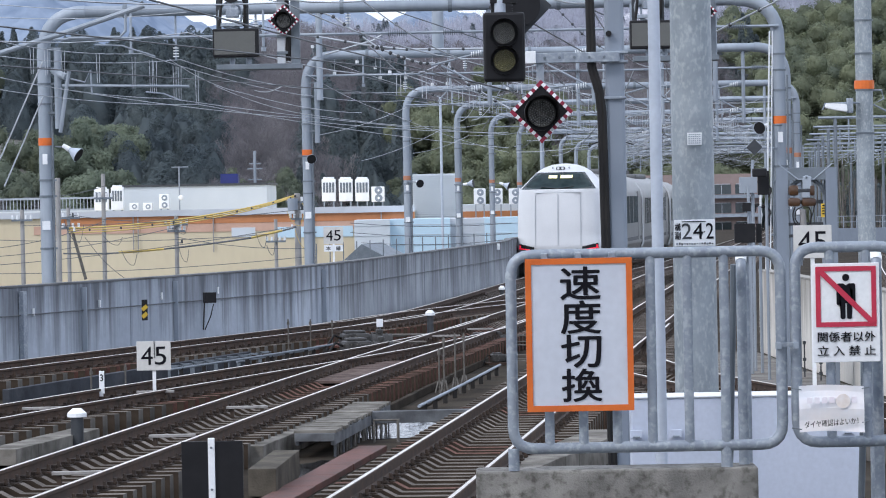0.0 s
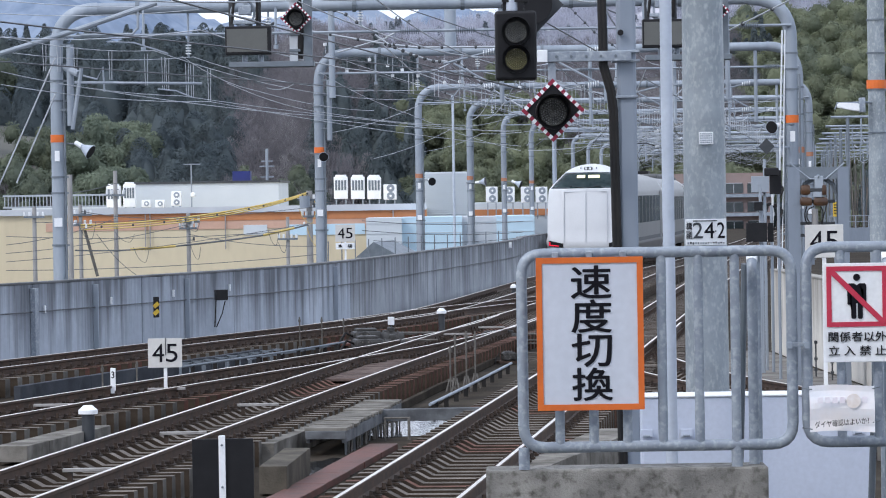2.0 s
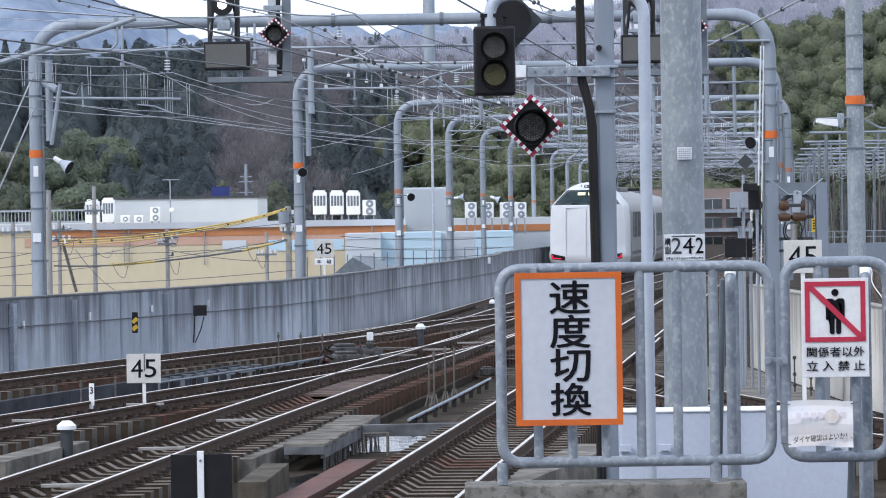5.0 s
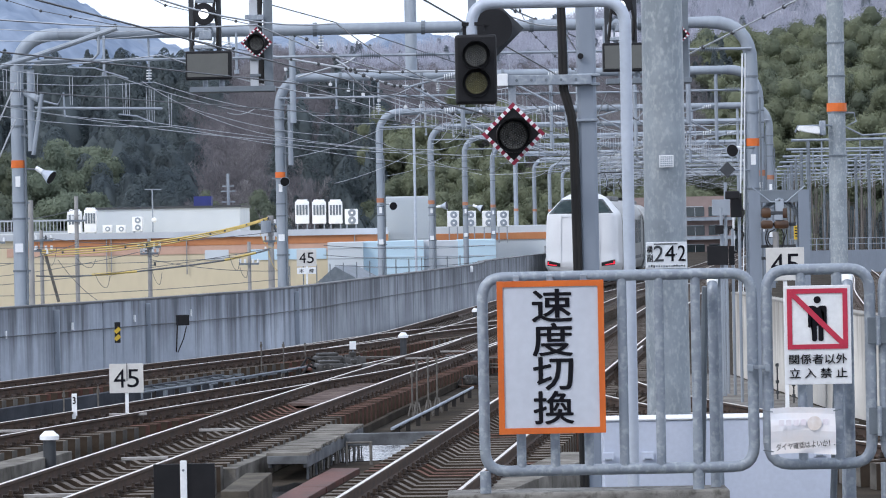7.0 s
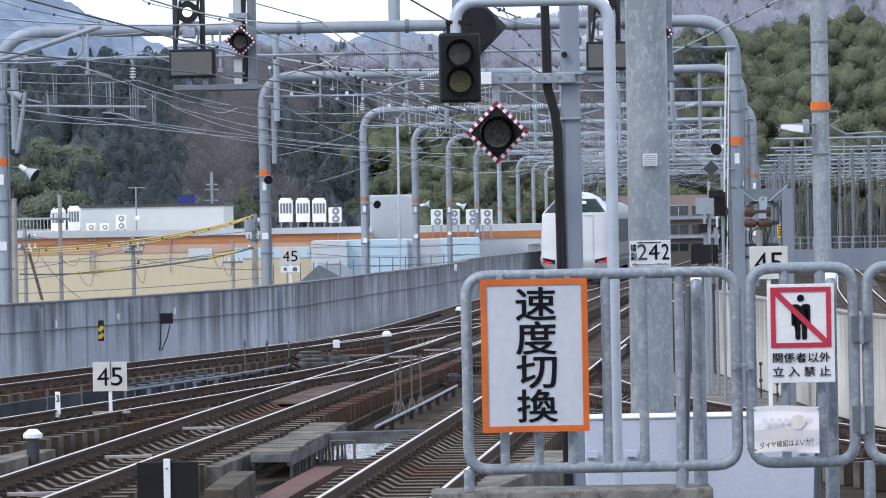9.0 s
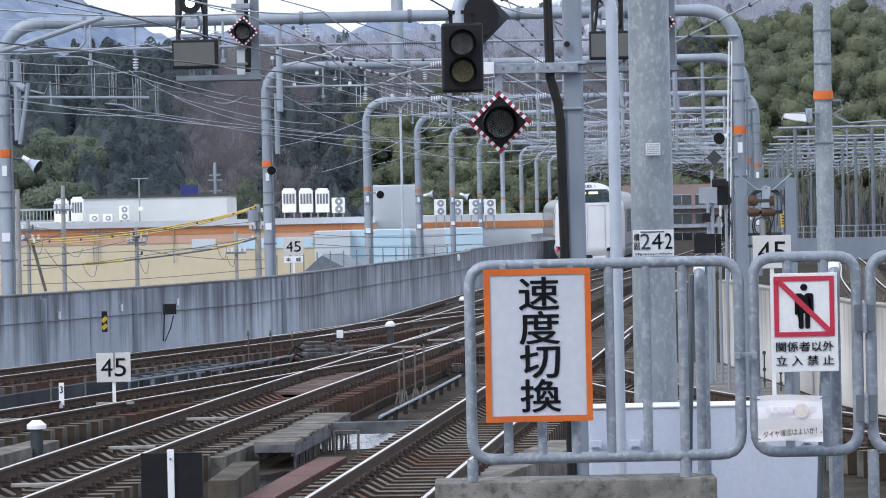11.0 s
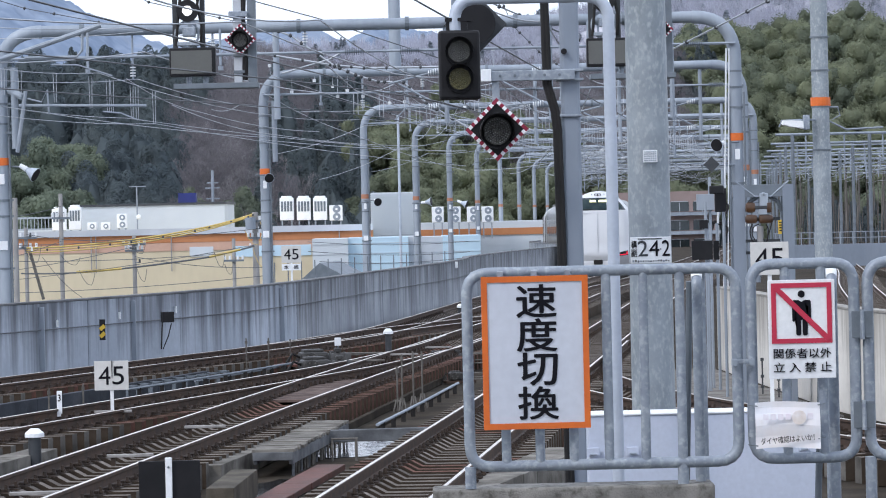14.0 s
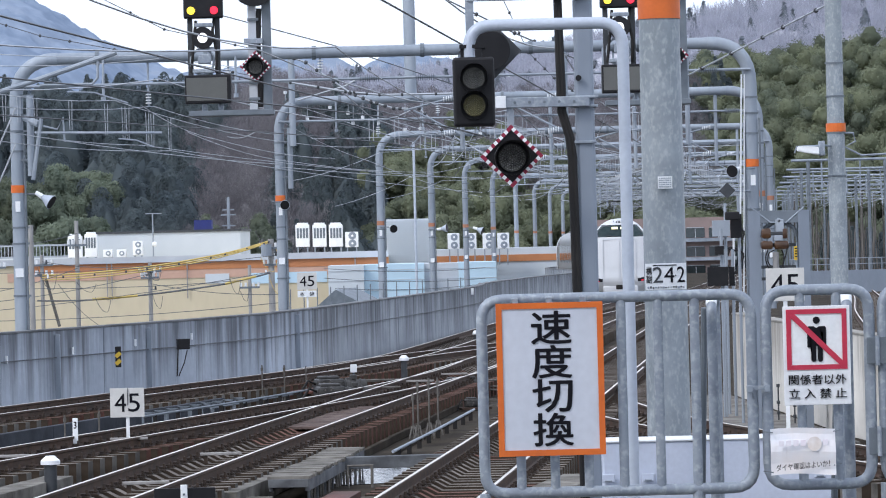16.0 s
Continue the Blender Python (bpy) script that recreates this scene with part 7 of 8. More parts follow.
wire("grey feeder wire with bead insulators", [(-12.098, 95.00, 9.180), (-9.736, 95.00, 8.392), (-6.627, 95.00, 7.739), (-3.519, 95.00, 7.055)], 0.011, WIRE_DARK, 0, 0.045)
wire("dark feeder wire crossing high up", [(-5.820, 105.00, 9.551), (-2.226, 105.00, 8.497), (0.712, 105.00, 7.456), (3.650, 105.00, 6.414)], 0.016, WIRE_DARK, 0)
wire("dark feeder wire crossing high up", [(0.108, 105.00, 10.258), (3.036, 105.00, 8.725), (5.318, 105.00, 7.696)], 0.022, WIRE_DARK, 0, 0.07)
wire("grey feeder wire towards the lamp pole", [(6.655, 88.00, 6.573), (7.818, 80.00, 7.064), (8.608, 70.00, 7.363)], 0.022, WIRE, 0, 0.06)
wire("pale slack jumper wire", [(-2.159, 113.00, 7.466), (-1.348, 118.00, 6.828), (0.223, 125.00, 6.414), (2.056, 130.00, 6.161)], 0.02, WIRE, 0.0)
for a, b, c in (((-10.491, 84.00, 5.762), (-7.120, 95.00, 5.445), (2.440, 130.00, 4.933)), ((-10.247, 82.00, 5.394), (-6.380, 95.00, 5.282), (2.431, 130.00, 4.445)), ((-9.975, 80.00, 6.405), (-7.427, 90.00, 6.441), (-4.318, 118.00, 6.110)), ((-6.576, 88.00, 6.207), (-5.239, 96.00, 5.586), (-2.618, 120.00, 5.570)), ((-5.612, 90.00, 5.603), (-3.779, 110.00, 5.273), (1.099, 140.00, 5.417)), ((-4.395, 118.00, 6.850), (-1.617, 130.00, 5.682), (2.988, 160.00, 4.642)), ((-4.135, 120.00, 4.848), (-1.250, 135.00, 6.105), (2.848, 150.00, 6.986)), ((-2.870, 130.00, 4.078), (0.001, 145.00, 5.422), (3.018, 160.00, 6.270)), ((-1.192, 150.00, 4.552), (1.249, 160.00, 5.427), (4.659, 175.00, 5.946)), ((-4.409, 118.00, 6.148), (-1.292, 140.00, 6.493), (4.811, 170.00, 6.860)), ((-10.462, 86.00, 6.273), (-6.802, 95.00, 6.464), (-4.313, 118.00, 6.331))):
    wire("grey crossover contact wire", [a, b, c], 0.0095, WIRE, 0.12)
for a, b in (((-11.217, 89.00, 7.713), (-6.207, 89.00, 7.505)), ((-11.224, 89.00, 7.379), (-6.209, 89.00, 7.394)), ((-6.208, 89.00, 7.477), (-4.053, 112.00, 8.214)), ((-10.118, 90.00, 5.718), (-4.332, 118.00, 5.371)), ((-4.107, 118.00, 7.398), (3.018, 160.00, 6.270)), ((-4.334, 118.00, 5.279), (3.098, 165.00, 5.606)), ((-3.412, 122.00, 6.300), (2.972, 150.00, 7.336)), ((-4.937, 96.00, 5.655), (-4.183, 96.00, 5.761))):
    wire("pale grey feeder wire", [a, b], 0.011, WIRE, 0.1)
dl = thing("overhead_line", (-10.462, 86.00, 6.273), "pairs of thin droppers between crossover wires", "overhead wire", "overhead lines")
upper = [(-9.975, 80.00, 6.405), (-7.427, 90.00, 6.441), (-4.318, 118.00, 6.110)]
lower = [(-10.491, 84.00, 5.762), (-7.120, 95.00, 5.445), (2.440, 130.00, 4.933)]
for u in (0.06, 0.11, 0.17, 0.30, 0.44, 0.54, 0.57, 0.72, 0.76, 0.9):
    for o in (-0.04, 0.04):
        ends = []
        for pts3 in (upper, lower):
            yy = 81.5 + u * 18
            k = 0 if yy < pts3[1][1] else 1
            f = (yy - pts3[k][1]) / (pts3[k + 1][1] - pts3[k][1])
            ends.append(tuple(pts3[k][q] + (pts3[k + 1][q] - pts3[k][q]) * max(f, 0) for q in range(3)))
        bm = B()
        tube(bm, [(ends[0][0] + o, ends[0][1], ends[0][2] - 0.1), (ends[0][0] + o * 0.6, ends[0][1] + 0.02, ends[1][2] - 0.05)], 0.008, 4)
        part("dropper", bm, WIRE, dl)
lm = thing("slim_antenna_pole", (0.022, 200.00, 4.255), "thin white antenna pole in the town", "pole")
bm = B()
tube(bm, [(0.005, 200, -7), (0.005, 200, 8.322)], 0.07, 8)
part("pole", bm, PIPE_WHITE, lm)
# hanging white bead insulators
for i, (px_, pz_, y) in enumerate(((-4.068, 7.628, 116), (-3.377, 6.762, 116), (-2.644, 7.111, 116), (-2.066, 6.918, 116), (-1.597, 6.764, 116), (-1.909, 6.588, 116), (-1.111, 6.639, 118), (-0.248, 6.401, 118), (0.252, 6.428, 118), (2.243, 6.265, 120), (2.682, 7.270, 100))):
    px_, pz_, y = px_ * 119.9 / y, EYE + (pz_ - EYE) * 119.9 / y, 119.9
    hb = thing("hanging_insulator", (px_, y, pz_), "small white porcelain insulator hanging on a wire", "insulator", "hanging insulators")
    bm = B()
    disc(bm, (px_, y, pz_), 0.055, 0.10, 8, "Z")
    part("bell", bm, PORCELAIN, hb)
    bm = B()
    tube(bm, [(px_, y, pz_), (px_ + 0.02, y, BEAM_Z)], 0.01, 4)
    part("wire", bm, WIRE, hb)

# ---- utility poles and cables in the town ----
def utility_pole(x, y, ztop, r, label, arms=()):
    root = thing("utility_pole", (x, y, -7), label, "pole", "utility poles")
    bm = B()
    tube(bm, [(x, y, -7), (x, y, ztop)], r * 1.05, 10, r2=r * 0.8)
    part("pole", bm, UPOLE, root, smooth=True)
    for dz, w in arms:
        bm = B()
        box(bm, (x, y - 0.12, ztop - dz), (w, 0.08, 0.08))
        arm = part("cross_arm", bm, GALV_DARK, root)
        for s in (-0.45, -0.2, 0.2, 0.45):
            bm = B()
            disc(bm, (x + s * w, y - 0.12, ztop - dz + 0.12), 0.05, 0.16, 8, "Z")
            part("insulator", bm, PORCELAIN, arm)


UY = 140.0
utility_pole(-13.136, UY, 3.871, 0.10, "slim pale utility pole", [(0.95, 0.7)])
utility_pole(-10.326, UY, 2.195, 0.10, "slim utility pole with cross arms", [(0.35, 0.9), (0.6, 0.7)])
utility_pole(-5.617, UY, 2.981, 0.15, "thick utility pole with yellow cables", [(0.35, 0.9), (1.0, 0.6)])
utility_pole(-6.748, UY + 6, 1.951, 0.09, "slim utility pole behind the cables", [(0.9, 0.8)])
utility_pole(-16.301, UY, 2.529, 0.10, "slim utility pole with cross arms", [(0.4, 0.8)])
utility_pole(-14.508, UY, 2.582, 0.09, "slim utility pole with a slanted strut", [(0.4, 0.9), (0.8, 0.9)])
utility_pole(-10.11, 95, 3.418, 0.085, "square grey service post behind the portal pole")
bm = B()
tube(bm, [(-14.368, 140.00, 1.659), (-13.880, 140.00, -0.215)], 0.06, 8)
sr = thing("pole_strut", (-13.880, 140.00, -0.215), "slanted strut of a utility pole", "strut")
part("strut", bm, ROD_GREY, sr)
tp = thing("transmission_pole", (-12.668, 245.00, 4.844), "grey pole with small cross arms on the rooftop", "pole")
bm = B()
tube(bm, [(-12.668, 245, 3.693), (-12.668, 245, 6.071)], 0.1, 8)
for zc, w in ((5.227, 0.8), (4.882, 1.0), (4.153, 0.9)):
    box(bm, (-12.668, 245, zc), (w, 0.1, 0.08))
part("pole", bm, GALV_FAR, tp)
an = thing("roof_antenna", (-17.165, 236.00, 2.459), "thin rooftop antenna mast with a dish", "antenna")
bm = B()
tube(bm, [(-17.165, 236, 2.200), (-17.165, 236, 5.045)], 0.05, 6)
box(bm, (-17.113, 236, 5.008), (1.1, 0.06, 0.06))
part("mast", bm, GALV_FAR, an)
bm = B()
disc(bm, (-17.073, 235.90, 3.011), 0.17, 0.08, 14, "Y", 0.09)
part("dish", bm, WHITE, an)
pb1, pb2 = (-14.476, 139.80, 1.794), (-5.695, 139.80, 2.895)
for k in range(3):
    dz = -0.09 * k
    wire("yellow insulated cover on a sagging power cable", [(pb1[0], pb1[1] - 0.1 * k, pb1[2] + dz), (-11.232, 139.8 - 0.1 * k, 1.951 + dz), (-7.939, 139.8 - 0.1 * k, 2.369 + dz * 0.7), (pb2[0], pb2[1], pb2[2] + dz * 0.3)], 0.024 if k else 0.034, YELLOWCABLE, 0.04, 0.055 if k == 1 else None, name="covered_cable", cat="cable", group="covered cables")
wire("dark insulated power cable with yellow cover", [(-14.684, 139.50, 0.817), (-12.542, 139.50, 0.798), (-10.573, 139.50, 0.935)], 0.03, WIRE_DARK, 0.02, name="covered_cable", cat="cable", group="covered cables")
wire("yellow insulated cover on a sagging power cable", [(-12.533, 139.40, 0.821), (-10.784, 139.40, 0.919)], 0.05, YELLOWCABLE, 0.0, name="covered_cable", cat="cable", group="covered cables")
wire("dark insulated power cable", [(-10.573, 139.50, 0.935), (-7.507, 139.50, 1.269), (-5.663, 139.50, 1.671)], 0.035, WIRE_DARK, 0.02, name="covered_cable", cat="cable", group="covered cables")
wire("yellow insulated cover on a sagging power cable", [(-7.392, 139.40, 1.290), (-6.185, 139.40, 1.551)], 0.05, YELLOWCABLE, 0.0, name="covered_cable", cat="cable", group="covered cables")
for a, b in (((-17.296, 139.00, 0.418), (-5.577, 139.00, 1.717)), ((-17.289, 139.00, 0.744), (-10.235, 139.00, 1.763)), ((-16.176, 139.00, 1.921), (-5.564, 139.00, 2.327)), ((-17.282, 139.00, 1.071), (-13.038, 139.00, 2.035)), ((-13.010, 139.00, 3.384), (-16.153, 139.00, 3.009)), ((-14.382, 139.00, 2.322), (-10.229, 139.00, 2.068)), ((-10.243, 139.00, 1.371), (-5.202, 139.00, 0.839)), ((-17.303, 139.00, 0.091), (-5.317, 139.00, 0.514)), ((-13.791, 139.00, 1.439), (-12.299, 139.00, -0.157)), ((-17.275, 139.00, 1.397), (-6.693, 139.00, 1.412)), ((-3.831, 150.00, 1.713), (3.149, 165.00, 1.471)), ((-3.839, 150.00, 1.314), (3.140, 165.00, 0.980)), ((-3.378, 150.00, 0.882), (3.006, 165.00, 0.724))):
    wire("thin dark service wire in the town", [a, b], 0.013, WIRE_DARK, 0.15, name="service_wire", group="service wires")
rl_ = random.Random(23)
for x, z in ((-14.6, 2.1), (-13.1, 1.5), (-12.4, 0.9), (-10.4, 1.9), (-10.2, 1.0), (-7.2, 1.5), (-6.8, 1.0), (-6.0, 2.3), (-5.7, 1.6), (-5.4, 2.6)):
    lx, lz = rl_.uniform(0.3, 0.8), rl_.uniform(0.35, 0.9)
    wire("thin dark slack service drop on a pole", [(x, 139.2, z), (x + lx * 0.7, 139.2, z - lz), (x + lx, 139.2, z - lz * 0.2)], 0.011, YELLOWCABLE if x > -6.2 else WIRE_DARK, lz * 0.25, name="service_wire", group="service wires")
for px_, dx, z in ((-14.508, -0.2, 1.9), (-14.508, 0.2, 2.3), (-14.508, 0.25, 1.75), (-10.326, -0.2, 1.75), (-10.326, 0.2, 1.85), (-10.326, 0.22, 1.2), (-5.617, -0.2, 1.7), (-5.617, 0.2, 2.4), (-5.617, -0.25, 2.75)):
    x = px_ + dx
    ci = thing("pole_insulator", (x, 139.7, z), "small insulator clamp on a utility pole", "insulator", "pole insulators")
    bm = B()
    disc(bm, (x, 139.7, z), 0.05, 0.16, 8, "Z", 0.03)
    part("body", bm, DARKGREY if rl_.random() < 0.6 else PORCELAIN, ci)
    bm = B()
    tube(bm, [(x, 139.7, z - 0.06), (px_, 139.96, z - 0.06)], 0.02, 5)
    part("bracket", bm, GALV_DARK, ci)
tf = thing("pole_transformer", (-5.737, 139.60, 2.546), "grey pole transformer drum", "transformer")
bm = B()
disc(bm, (-5.781, 139.60, 2.547), 0.2, 0.45, 12, "Z")
part("drum", bm, GALV_FAR, tf)
for i in range(14):
    x = -5.261 + i * 0.55
    fp = thing("fence_stake", (x, 150 + i * 0.4, 0.6), "thin dark stake of a wire fence", "stake", "fence stakes")
    bm = B()
    tube(bm, [(x, 150 + i * 0.4, -3.0), (x, 150 + i * 0.4, 0.878 + 0.02 * i)], 0.025, 5)
    part("stake", bm, GALV_DARK, fp)

# bare cedar stems at the foot of the right-hand hill
rnd_ = random.Random(77)
bm = B()
for i in range(110):
    x = rnd_.uniform(43.219, 59.003)
    y = rnd_.uniform(405, 425)
    tube(bm, [(x, y, -7), (x + rnd_.uniform(-0.7, 0.7), y, 5.669 + rnd_.uniform(-3, 2.5))], rnd_.uniform(0.03, 0.075), 5)
tagged(part("tree_stems", bm, BARK), "slim pale stems of a cedar plantation", "stems", kind="stuff")

# ---- wooded hills ----
def hill(name, y0, depth, profile, label, material, x0, x1, nx=90, ny=14, rough=4.0, woods=0.0):
    """Ground rising from the plain at y0 to a wavy ridge whose heights are given along x."""
    bm = B()
    grid = []
    for j in range(ny + 1):
        v = j / ny
        row = []
        for i in range(nx + 1):
            x = x0 + (x1 - x0) * i / nx
            top = float(np.interp(x, [p[0] for p in profile], [p[1] for p in profile]))
            z = -7 + (top + 7) * math.sin(v * math.pi / 2) + rough * noise.noise((x * 0.02, v * 3, y0)) * math.sin(v * math.pi)
            z += rough * woods * noise.noise((x * 0.11, v * 26, y0 + 7)) * min(1, v * 3)
            row.append(bm.verts.new((x, y0 + depth * v, z)))
        grid.append(row)
    for a, b in zip(grid, grid[1:]):
        for i in range(nx):
            bm.faces.new((a[i], a[i + 1], b[i + 1], b[i]))
    back = [bm.verts.new((v.co.x, y0 + depth * 1.8, -7)) for v in grid[-1]]
    for i in range(nx):
        bm.faces.new((grid[-1][i], grid[-1][i + 1], back[i + 1], back[i]))
    ob = part(name, bm, material, smooth=True)
    return tagged(ob, label, "hill", kind="structure"), (lambda x, v: -7 + (float(np.interp(x, [p[0] for p in profile], [p[1] for p in profile])) + 7) * math.sin(v * math.pi / 2))


def leaf_mat(name, c1, c2):
    m = surf(name, c1, c2, 0.12, 0.9, fine=1.2, island=0.12, spec=0.05)
    n, l = m.node_tree.nodes, m.node_tree.links
    b = n["Principled BSDF"]
    tr = n.new("ShaderNodeBsdfTranslucent")
    mx = n.new("ShaderNodeMixShader")
    mx.inputs[0].default_value = 0.5
    l.new(b.inputs["Base Color"].links[0].from_socket, tr.inputs["Color"])
    l.new(b.outputs[0], mx.inputs[1])
    l.new(tr.outputs[0], mx.inputs[2])
    l.new(mx.outputs[0], n["Material Output"].inputs["Surface"])
    return m


# evergreen green raised and shifted to blue, a haze lift in the colour
LEAF_CEDAR = leaf_mat("hazy_cedar_foliage", (0.112, 0.140, 0.156), (0.155, 0.185, 0.190))
LEAF_BAMBOO = leaf_mat("bamboo_foliage", (0.265, 0.290, 0.190), (0.175, 0.200, 0.145))
LEAF_BROAD = leaf_mat("broadleaf_foliage", (0.125, 0.150, 0.125), (0.225, 0.255, 0.180))
LEAF_PALE = leaf_mat("pale_bamboo_foliage", (0.235, 0.275, 0.205), (0.165, 0.20, 0.155))
TWIG = leaf_mat("bare_twigs", (0.245, 0.232, 0.245), (0.185, 0.176, 0.19))
# far twigs: lightened and blued in the base colour to stand for haze
TWIG_HAZY = leaf_mat("haze_paled_twigs", (0.49, 0.50, 0.565), (0.38, 0.39, 0.45))
TWIG_LIGHT = leaf_mat("light_bare_twigs", (0.36, 0.345, 0.35), (0.27, 0.26, 0.265))
# far evergreens: haze is mixed into the leaf colour
LEAF_HAZY = leaf_mat("hazy_evergreen_foliage", (0.27, 0.30, 0.33), (0.22, 0.25, 0.28))


def core_template():
    bm = B()
    bmesh.ops.create_icosphere(bm, subdivisions=2, radius=1)
    bm.verts.index_update()
    out = np.array([tuple(v.co) for v in bm.verts]), np.array([[v.index for v in f.verts] for f in bm.faces])
    bm.free()
    return out


CORE_V, CORE_F = core_template()


def foliage(name, trees, material, label, per, leaf, kind):
    """All trees of one kind: many small tilted leaf clumps round each crown. trees: (x, y, z foot, height, radius)."""
    rng = np.random.default_rng(len(trees) + per)
    V, hearts = [], []
    count = 0
    for x, y, z, h, r in trees:
        n = per
        if kind == "cone":
            t = rng.random(n) ** 0.8
            rad = r * (1 - t) * (0.55 + 0.45 * rng.random(n)) + 0.15
            cz = z + h * (0.1 + 0.9 * t)
            a = rng.random(n) * 2 * math.pi
            c = np.stack([x + rad * np.cos(a), y + rad * np.sin(a), cz], 1)
        elif kind == "dome":
            t = rng.random(n)
            a = rng.random(n) * 2 * math.pi
            bump = 0.8 + 0.2 * np.sin(a * 3 + t * 9 + x) * np.sin(t * 11 + y)
            rad = r * np.sqrt(1 - t * t) * bump * (0.9 + 0.1 * rng.random(n))
            c = np.stack([x + rad * np.cos(a), y + rad * np.sin(a), z + h * (0.05 + 0.95 * t)], 1)
        elif kind == "twig":
            t = rng.random(n)
            a = rng.random(n) * 2 * math.pi
            rad = r * np.sqrt(rng.random(n)) * np.sin(np.clip(t, 0.08, 1) * math.pi) ** 0.6
            c = np.stack([x + rad * np.cos(a), y + rad * np.sin(a), z + h * (0.25 + 0.75 * t)], 1)
        else:
            lobes = rng.normal(0, 0.5, (7, 3)) * (r, r, h * 0.3) + (x, y, z + h * 0.62)
            k = rng.integers(0, 7, n)
            u = rng.normal(0, 1, (n, 3))
            u /= np.linalg.norm(u, axis=1)[:, None]
            c = lobes[k] + u * (r * 0.45, r * 0.45, h * 0.17) * (0.75 + 0.25 * rng.random((n, 1)))
        s = leaf * (0.6 + 0.8 * rng.random((n, 1)))
        d1 = rng.normal(0, 1, (n, 3))
        if kind == "twig":
            d1 = (c - np.array([x, y, z + h * 0.2])) + rng.normal(0, 2.6, (n, 3))
        d1 /= np.linalg.norm(d1, axis=1)[:, None]
        d2 = rng.normal(0, 1, (n, 3))
        d2 -= (d2 * d1).sum(1)[:, None] * d1
        d2 /= np.linalg.norm(d2, axis=1)[:, None]
        thin = 0.10 if kind == "twig" else 0.7
        ln = 2.2 if kind == "twig" else 1.0
        if kind != "twig":
            out_n = (u if kind == "broad" else np.stack([np.cos(a), np.sin(a), 0.3 + 1.1 * t], 1)) + rng.normal(0, 0.22 if kind == "cone" else 0.42, (n, 3))
            out_n /= np.linalg.norm(out_n, axis=1)[:, None]
            d1 -= (d1 * out_n).sum(1)[:, None] * out_n
            d1 /= np.linalg.norm(d1, axis=1)[:, None]
            d2 = np.cross(out_n, d1)
        if kind != "twig":
            # dense heart of the crown behind the outer leaves
            balls = [(x, y, z + h * 0.41, r * 0.56, h * 0.44)] if kind == "cone" else [(x, y, z + h * 0.08, r * 0.77, h * 0.76)] if kind == "dome" else [(*q, r * 0.32, h * 0.12) for q in lobes]
            for bx_, by_, bz_, br_, bh_ in balls:
                jog = 1 + 0.16 * rng.normal(0, 1, (len(CORE_V), 1))
                q = CORE_V * jog
                if kind == "cone":
                    q = q * np.stack([(1.15 - 0.75 * (q[:, 2] + 1) / 2)] * 2 + [np.ones(len(q))], 1)
                hearts.append(q * (br_, br_, bh_) + (bx_, by_, bz_))
        tri = np.stack([c - d1 * s * ln - d2 * s * thin, c - d1 * s * ln * 0.3 + d2 * s * thin, c + d1 * s * ln], 1)
        V.append(tri.reshape(-1, 3))
        count += n
    faces = np.arange(count * 3).reshape(-1, 3)
    if hearts:
        faces = np.concatenate([faces] + [CORE_F + count * 3 + i * len(CORE_V) for i in range(len(hearts))])
    me = bpy.data.meshes.new(name)
    me.from_pydata(np.concatenate(V + hearts), [], faces)
    me.shade_smooth()
    me.materials.append(material)
    return tagged(new(name, me), label, "woodland", kind="stuff")


def scatter(seed, n, x0, x1, v0, v1, y0, depth, hgt, h, r):
    rnd = random.Random(seed)
    out = []
    for i in range(n):
        x, v = rnd.uniform(x0, x1), rnd.uniform(v0, v1)
        k = rnd.uniform(0.75, 1.3)
        out.append((x, y0 + depth * v, hgt(x, v) - 0.5, h * k, r * rnd.uniform(0.8, 1.25)))
    return out


# left and middle wooded hill
HY, HD = 430.0, 150.0
RIDGE = [(-100, 15), (-70.529, 22.689), (-61.436, 22.697), (-45.981, 22.401), (-32.423, 21.232), (-21.533, 23.200), (-7.065, 20.926), (6.550, 19.757), (24.719, 20.316), (42.954, 22.236), (56.600, 21.974), (71.878, 23.496), (120, 28)]
_, hz = hill("hill_near", HY, HD, RIDGE, "brown wooded hillside", SOIL, -110, 130)
foliage("cedar_wood", scatter(1, 70, -75, -40, 0.5, 0.95, HY, HD, hz, 7, 2.8) + scatter(12, 40, -44, -29, 0.3, 0.9, HY, HD, hz, 8, 2.9) + scatter(2, 40, -18, -4, 0.1, 0.6, HY, HD, hz, 9, 2.6) + scatter(22, 60, 36, 47, 0.6, 1.0, HY, HD, hz, 8, 2.4) + scatter(23, 60, 38, 75, 0.0, 0.1, HY, HD, hz, 7, 2.4), LEAF_CEDAR, "dark evergreen conifers on the hillside", 1000, 0.19, "cone")
foliage("evergreen_wood", scatter(41, 60, -76, -42, 0.35, 0.95, HY, HD, hz, 7, 2.8) + scatter(42, 110, -43, -28, 0.08, 0.95, HY, HD, hz, 7.5, 2.9) + scatter(52, 40, -39, -28, 0.01, 0.3, HY, HD, hz, 8, 3.0) + scatter(43, 50, -18, -3, 0.02, 0.6, HY, HD, hz, 8, 2.8), LEAF_CEDAR, "dark rounded evergreen trees on the hillside", 2600, 0.14, "dome")
foliage("bare_wood", scatter(3, 330, -32, -12, 0.05, 1.0, HY, HD, hz, 6.5, 2.6) + scatter(4, 420, -14, 46, 0.3, 1.0, HY, HD, hz, 6.5, 2.6) + scatter(5, 90, -72, -49, 0.0, 0.16, HY, HD, hz, 6, 2.4), TWIG, "leafless brown winter trees", 560, 0.22, "twig")
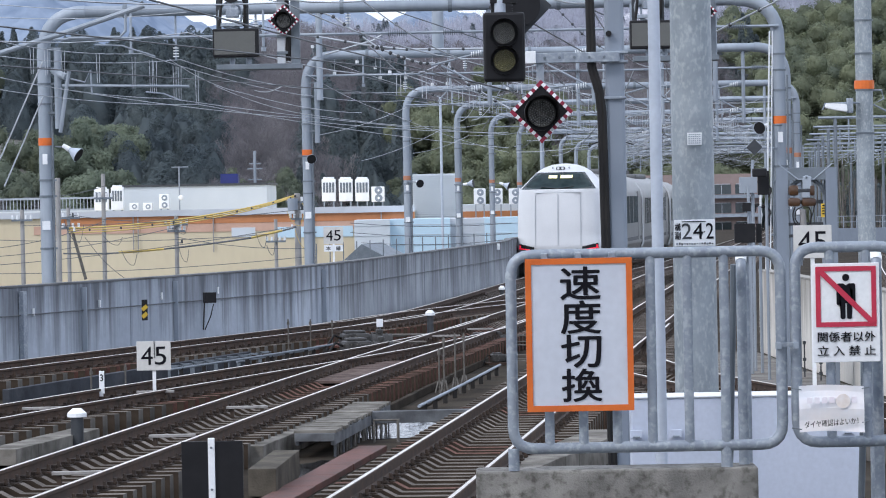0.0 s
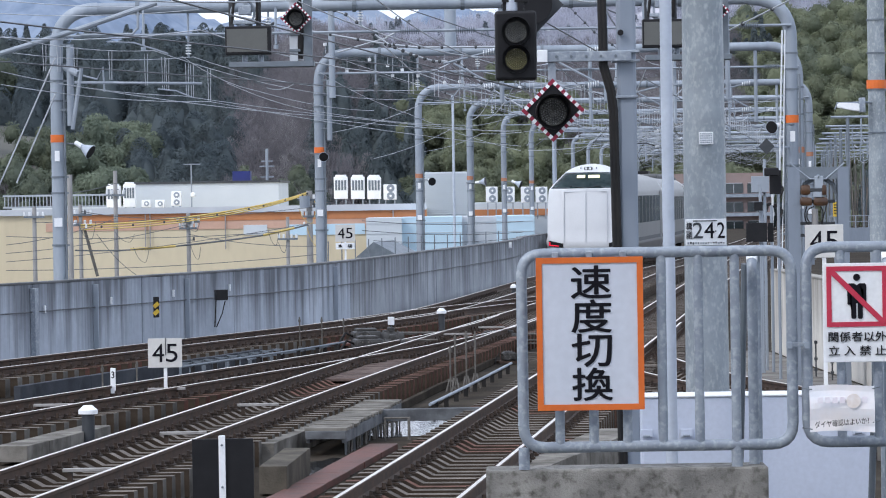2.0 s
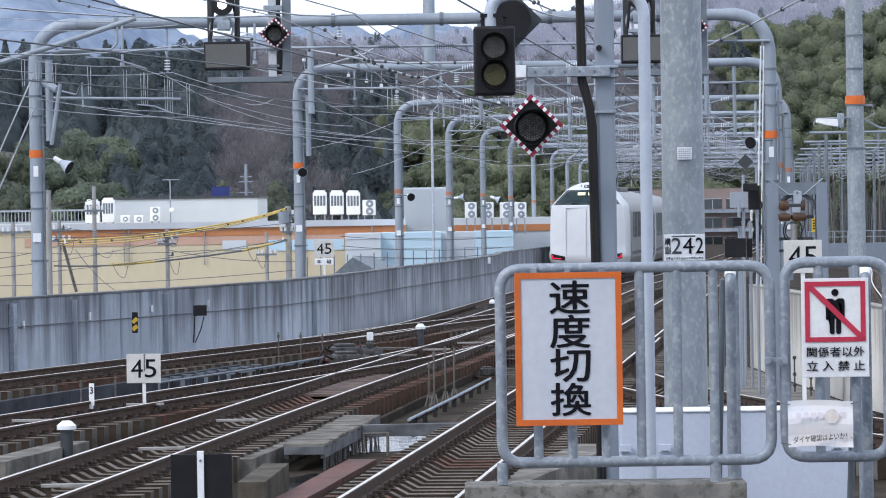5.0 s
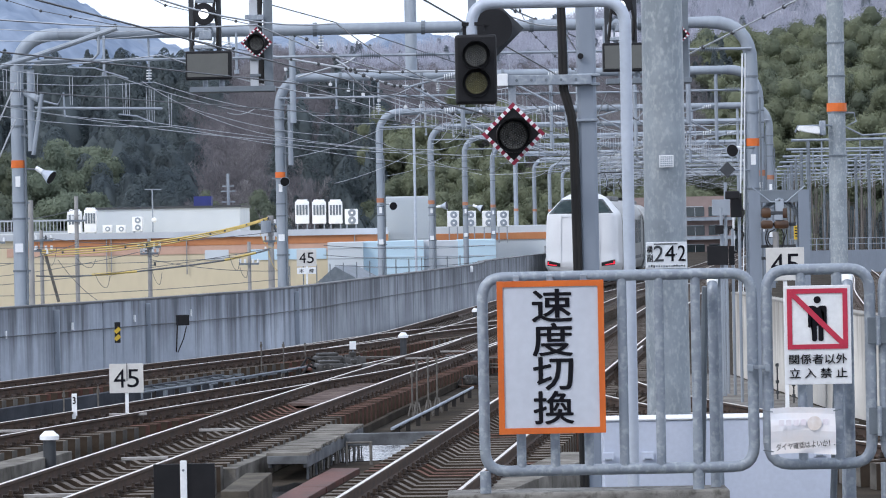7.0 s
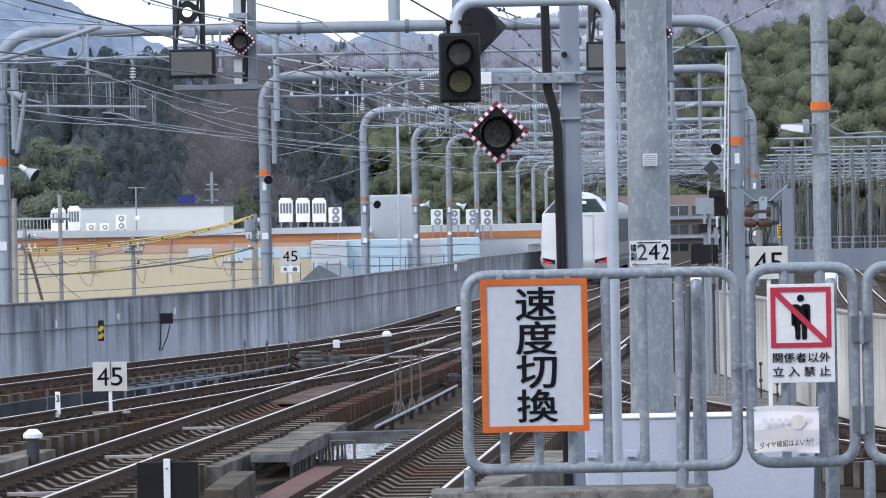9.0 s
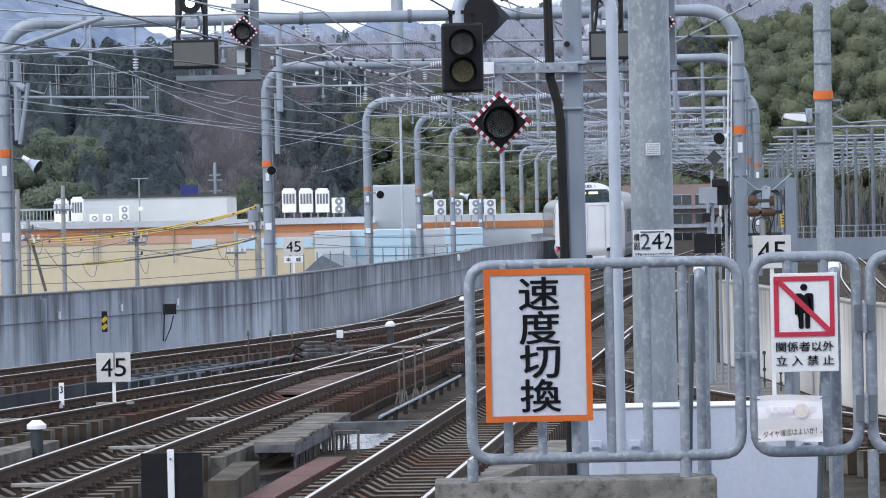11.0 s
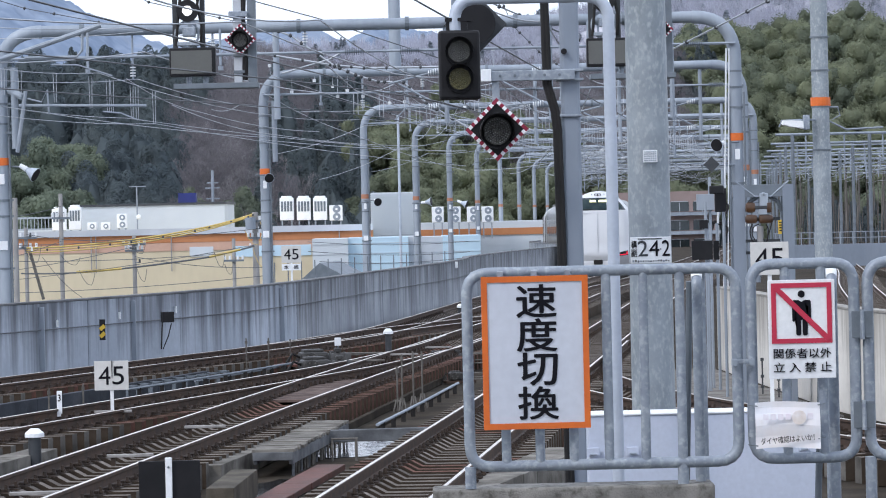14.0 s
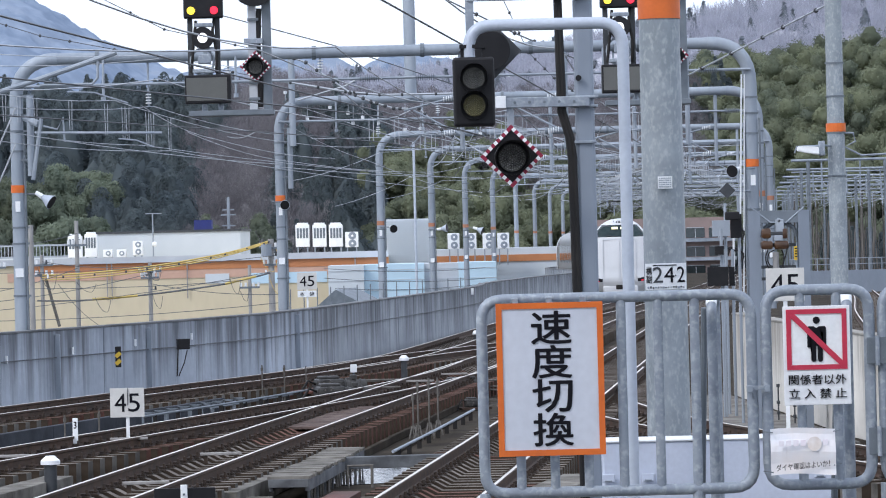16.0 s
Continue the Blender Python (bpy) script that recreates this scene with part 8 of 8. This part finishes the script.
foliage("bamboo_grove", scatter(7, 110, -5, 24, 0.0, 0.4, HY, HD, hz, 8, 3.0) + scatter(17, 45, 20, 46, 0.0, 0.25, HY, HD, hz, 8, 3.0) + scatter(8, 170, 43, 76, 0.12, 1.0, HY, HD, hz, 9, 3.6), LEAF_BAMBOO, "yellowish green bamboo grove", 1900, 0.185, "broad")
foliage("bamboo_clump", scatter(9, 15, -47, -38, 0.08, 0.36, HY, HD, hz, 9, 3.6) + scatter(29, 7, -60, -50, 0.05, 0.25, HY, HD, hz, 7, 2.8), LEAF_PALE, "soft pale green bamboo crowns on the hillside", 2600, 0.24, "broad")
foliage("broadleaf_wood", scatter(19, 18, -62, -44, 0.02, 0.3, HY, HD, hz, 8, 3.0) + scatter(10, 50, 42, 76, 0.05, 1.0, HY, HD, hz, 8, 3.0) + scatter(11, 14, -25, -19, 0.0, 0.1, HY, HD, hz, 8, 2.6) + scatter(13, 50, -76, -62, 0.1, 0.6, HY, HD, hz, 8, 2.8), LEAF_BROAD, "mid-green broadleaf trees", 1500, 0.18, "broad")

# far hill and blue mountains; distance haze is painted into their base colours
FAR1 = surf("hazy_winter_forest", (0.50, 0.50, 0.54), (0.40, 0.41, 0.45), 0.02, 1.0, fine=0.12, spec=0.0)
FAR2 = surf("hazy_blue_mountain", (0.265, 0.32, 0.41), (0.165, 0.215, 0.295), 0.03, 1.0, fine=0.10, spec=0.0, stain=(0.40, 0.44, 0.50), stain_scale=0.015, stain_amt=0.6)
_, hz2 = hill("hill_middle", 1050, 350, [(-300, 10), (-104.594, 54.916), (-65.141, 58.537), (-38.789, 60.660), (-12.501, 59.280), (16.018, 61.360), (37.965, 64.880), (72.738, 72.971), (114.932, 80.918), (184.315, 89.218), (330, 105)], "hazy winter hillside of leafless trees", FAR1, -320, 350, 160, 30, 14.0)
hill("mountain_far", 2600, 700, [(-700, 330), (-449.806, 294.732), (-343.760, 231.851), (-277.430, 191.888), (-210.911, 161.198), (-142.656, 165.049), (-107.304, 176.756), (-90.823, 174.376), (-44.658, 158.008), (-19.506, 176.620), (37.118, 166.761), (89.684, 160.591), (700, 100)], "distant mountain ridge tinted blue with painted haze", FAR2, -800, 900, 480, 60, 16.0, 0.30)
foliage("pale_bare_wood", scatter(61, 70, -31, -9, 0.05, 0.9, HY, HD, hz, 6.5, 2.4) + scatter(62, 30, -19, -3, 0.0, 0.06, HY, HD, hz, 6.5, 2.6), TWIG_LIGHT, "pale leafless winter trees", 420, 0.2, "twig")
foliage("far_bare_wood", scatter(31, 1500, -75, 190, 0.25, 1.0, 1050, 350, hz2, 9, 4.5), TWIG_HAZY, "leafless trees paled by painted haze on the far hillside", 130, 0.9, "twig")
foliage("far_evergreen_wood", scatter(32, 220, -75, 190, 0.2, 1.0, 1050, 350, hz2, 10, 4.0), LEAF_HAZY, "hazy evergreen trees on the far hillside", 130, 0.8, "cone")


# ---- tracks are many pieces: last ----
track("straight track with bright rails beside the platform", TRACK_A, 105, [(34, 34.6), (36, 36.8), (41, 42.5), (48, 49)])
track("track with turnout and bright rails", TRACK_B, 90, [(53, 73)])
track("converging turnout track", TRACK_C, 80, [(51.8, 55), (64, 80)])
track("outer track along the tall parapet", TRACK_D, 105, [(62, 66), (74, 92)])
track("siding curving in from beyond the platform", TRACK_E, 80)
track("short crossover between the turnouts", TRACK_H, 70)
track("yard track beyond the beige parapet", TRACK_F, 60)
track("yard track beside the girder parapet", TRACK_G, 60)

motions()
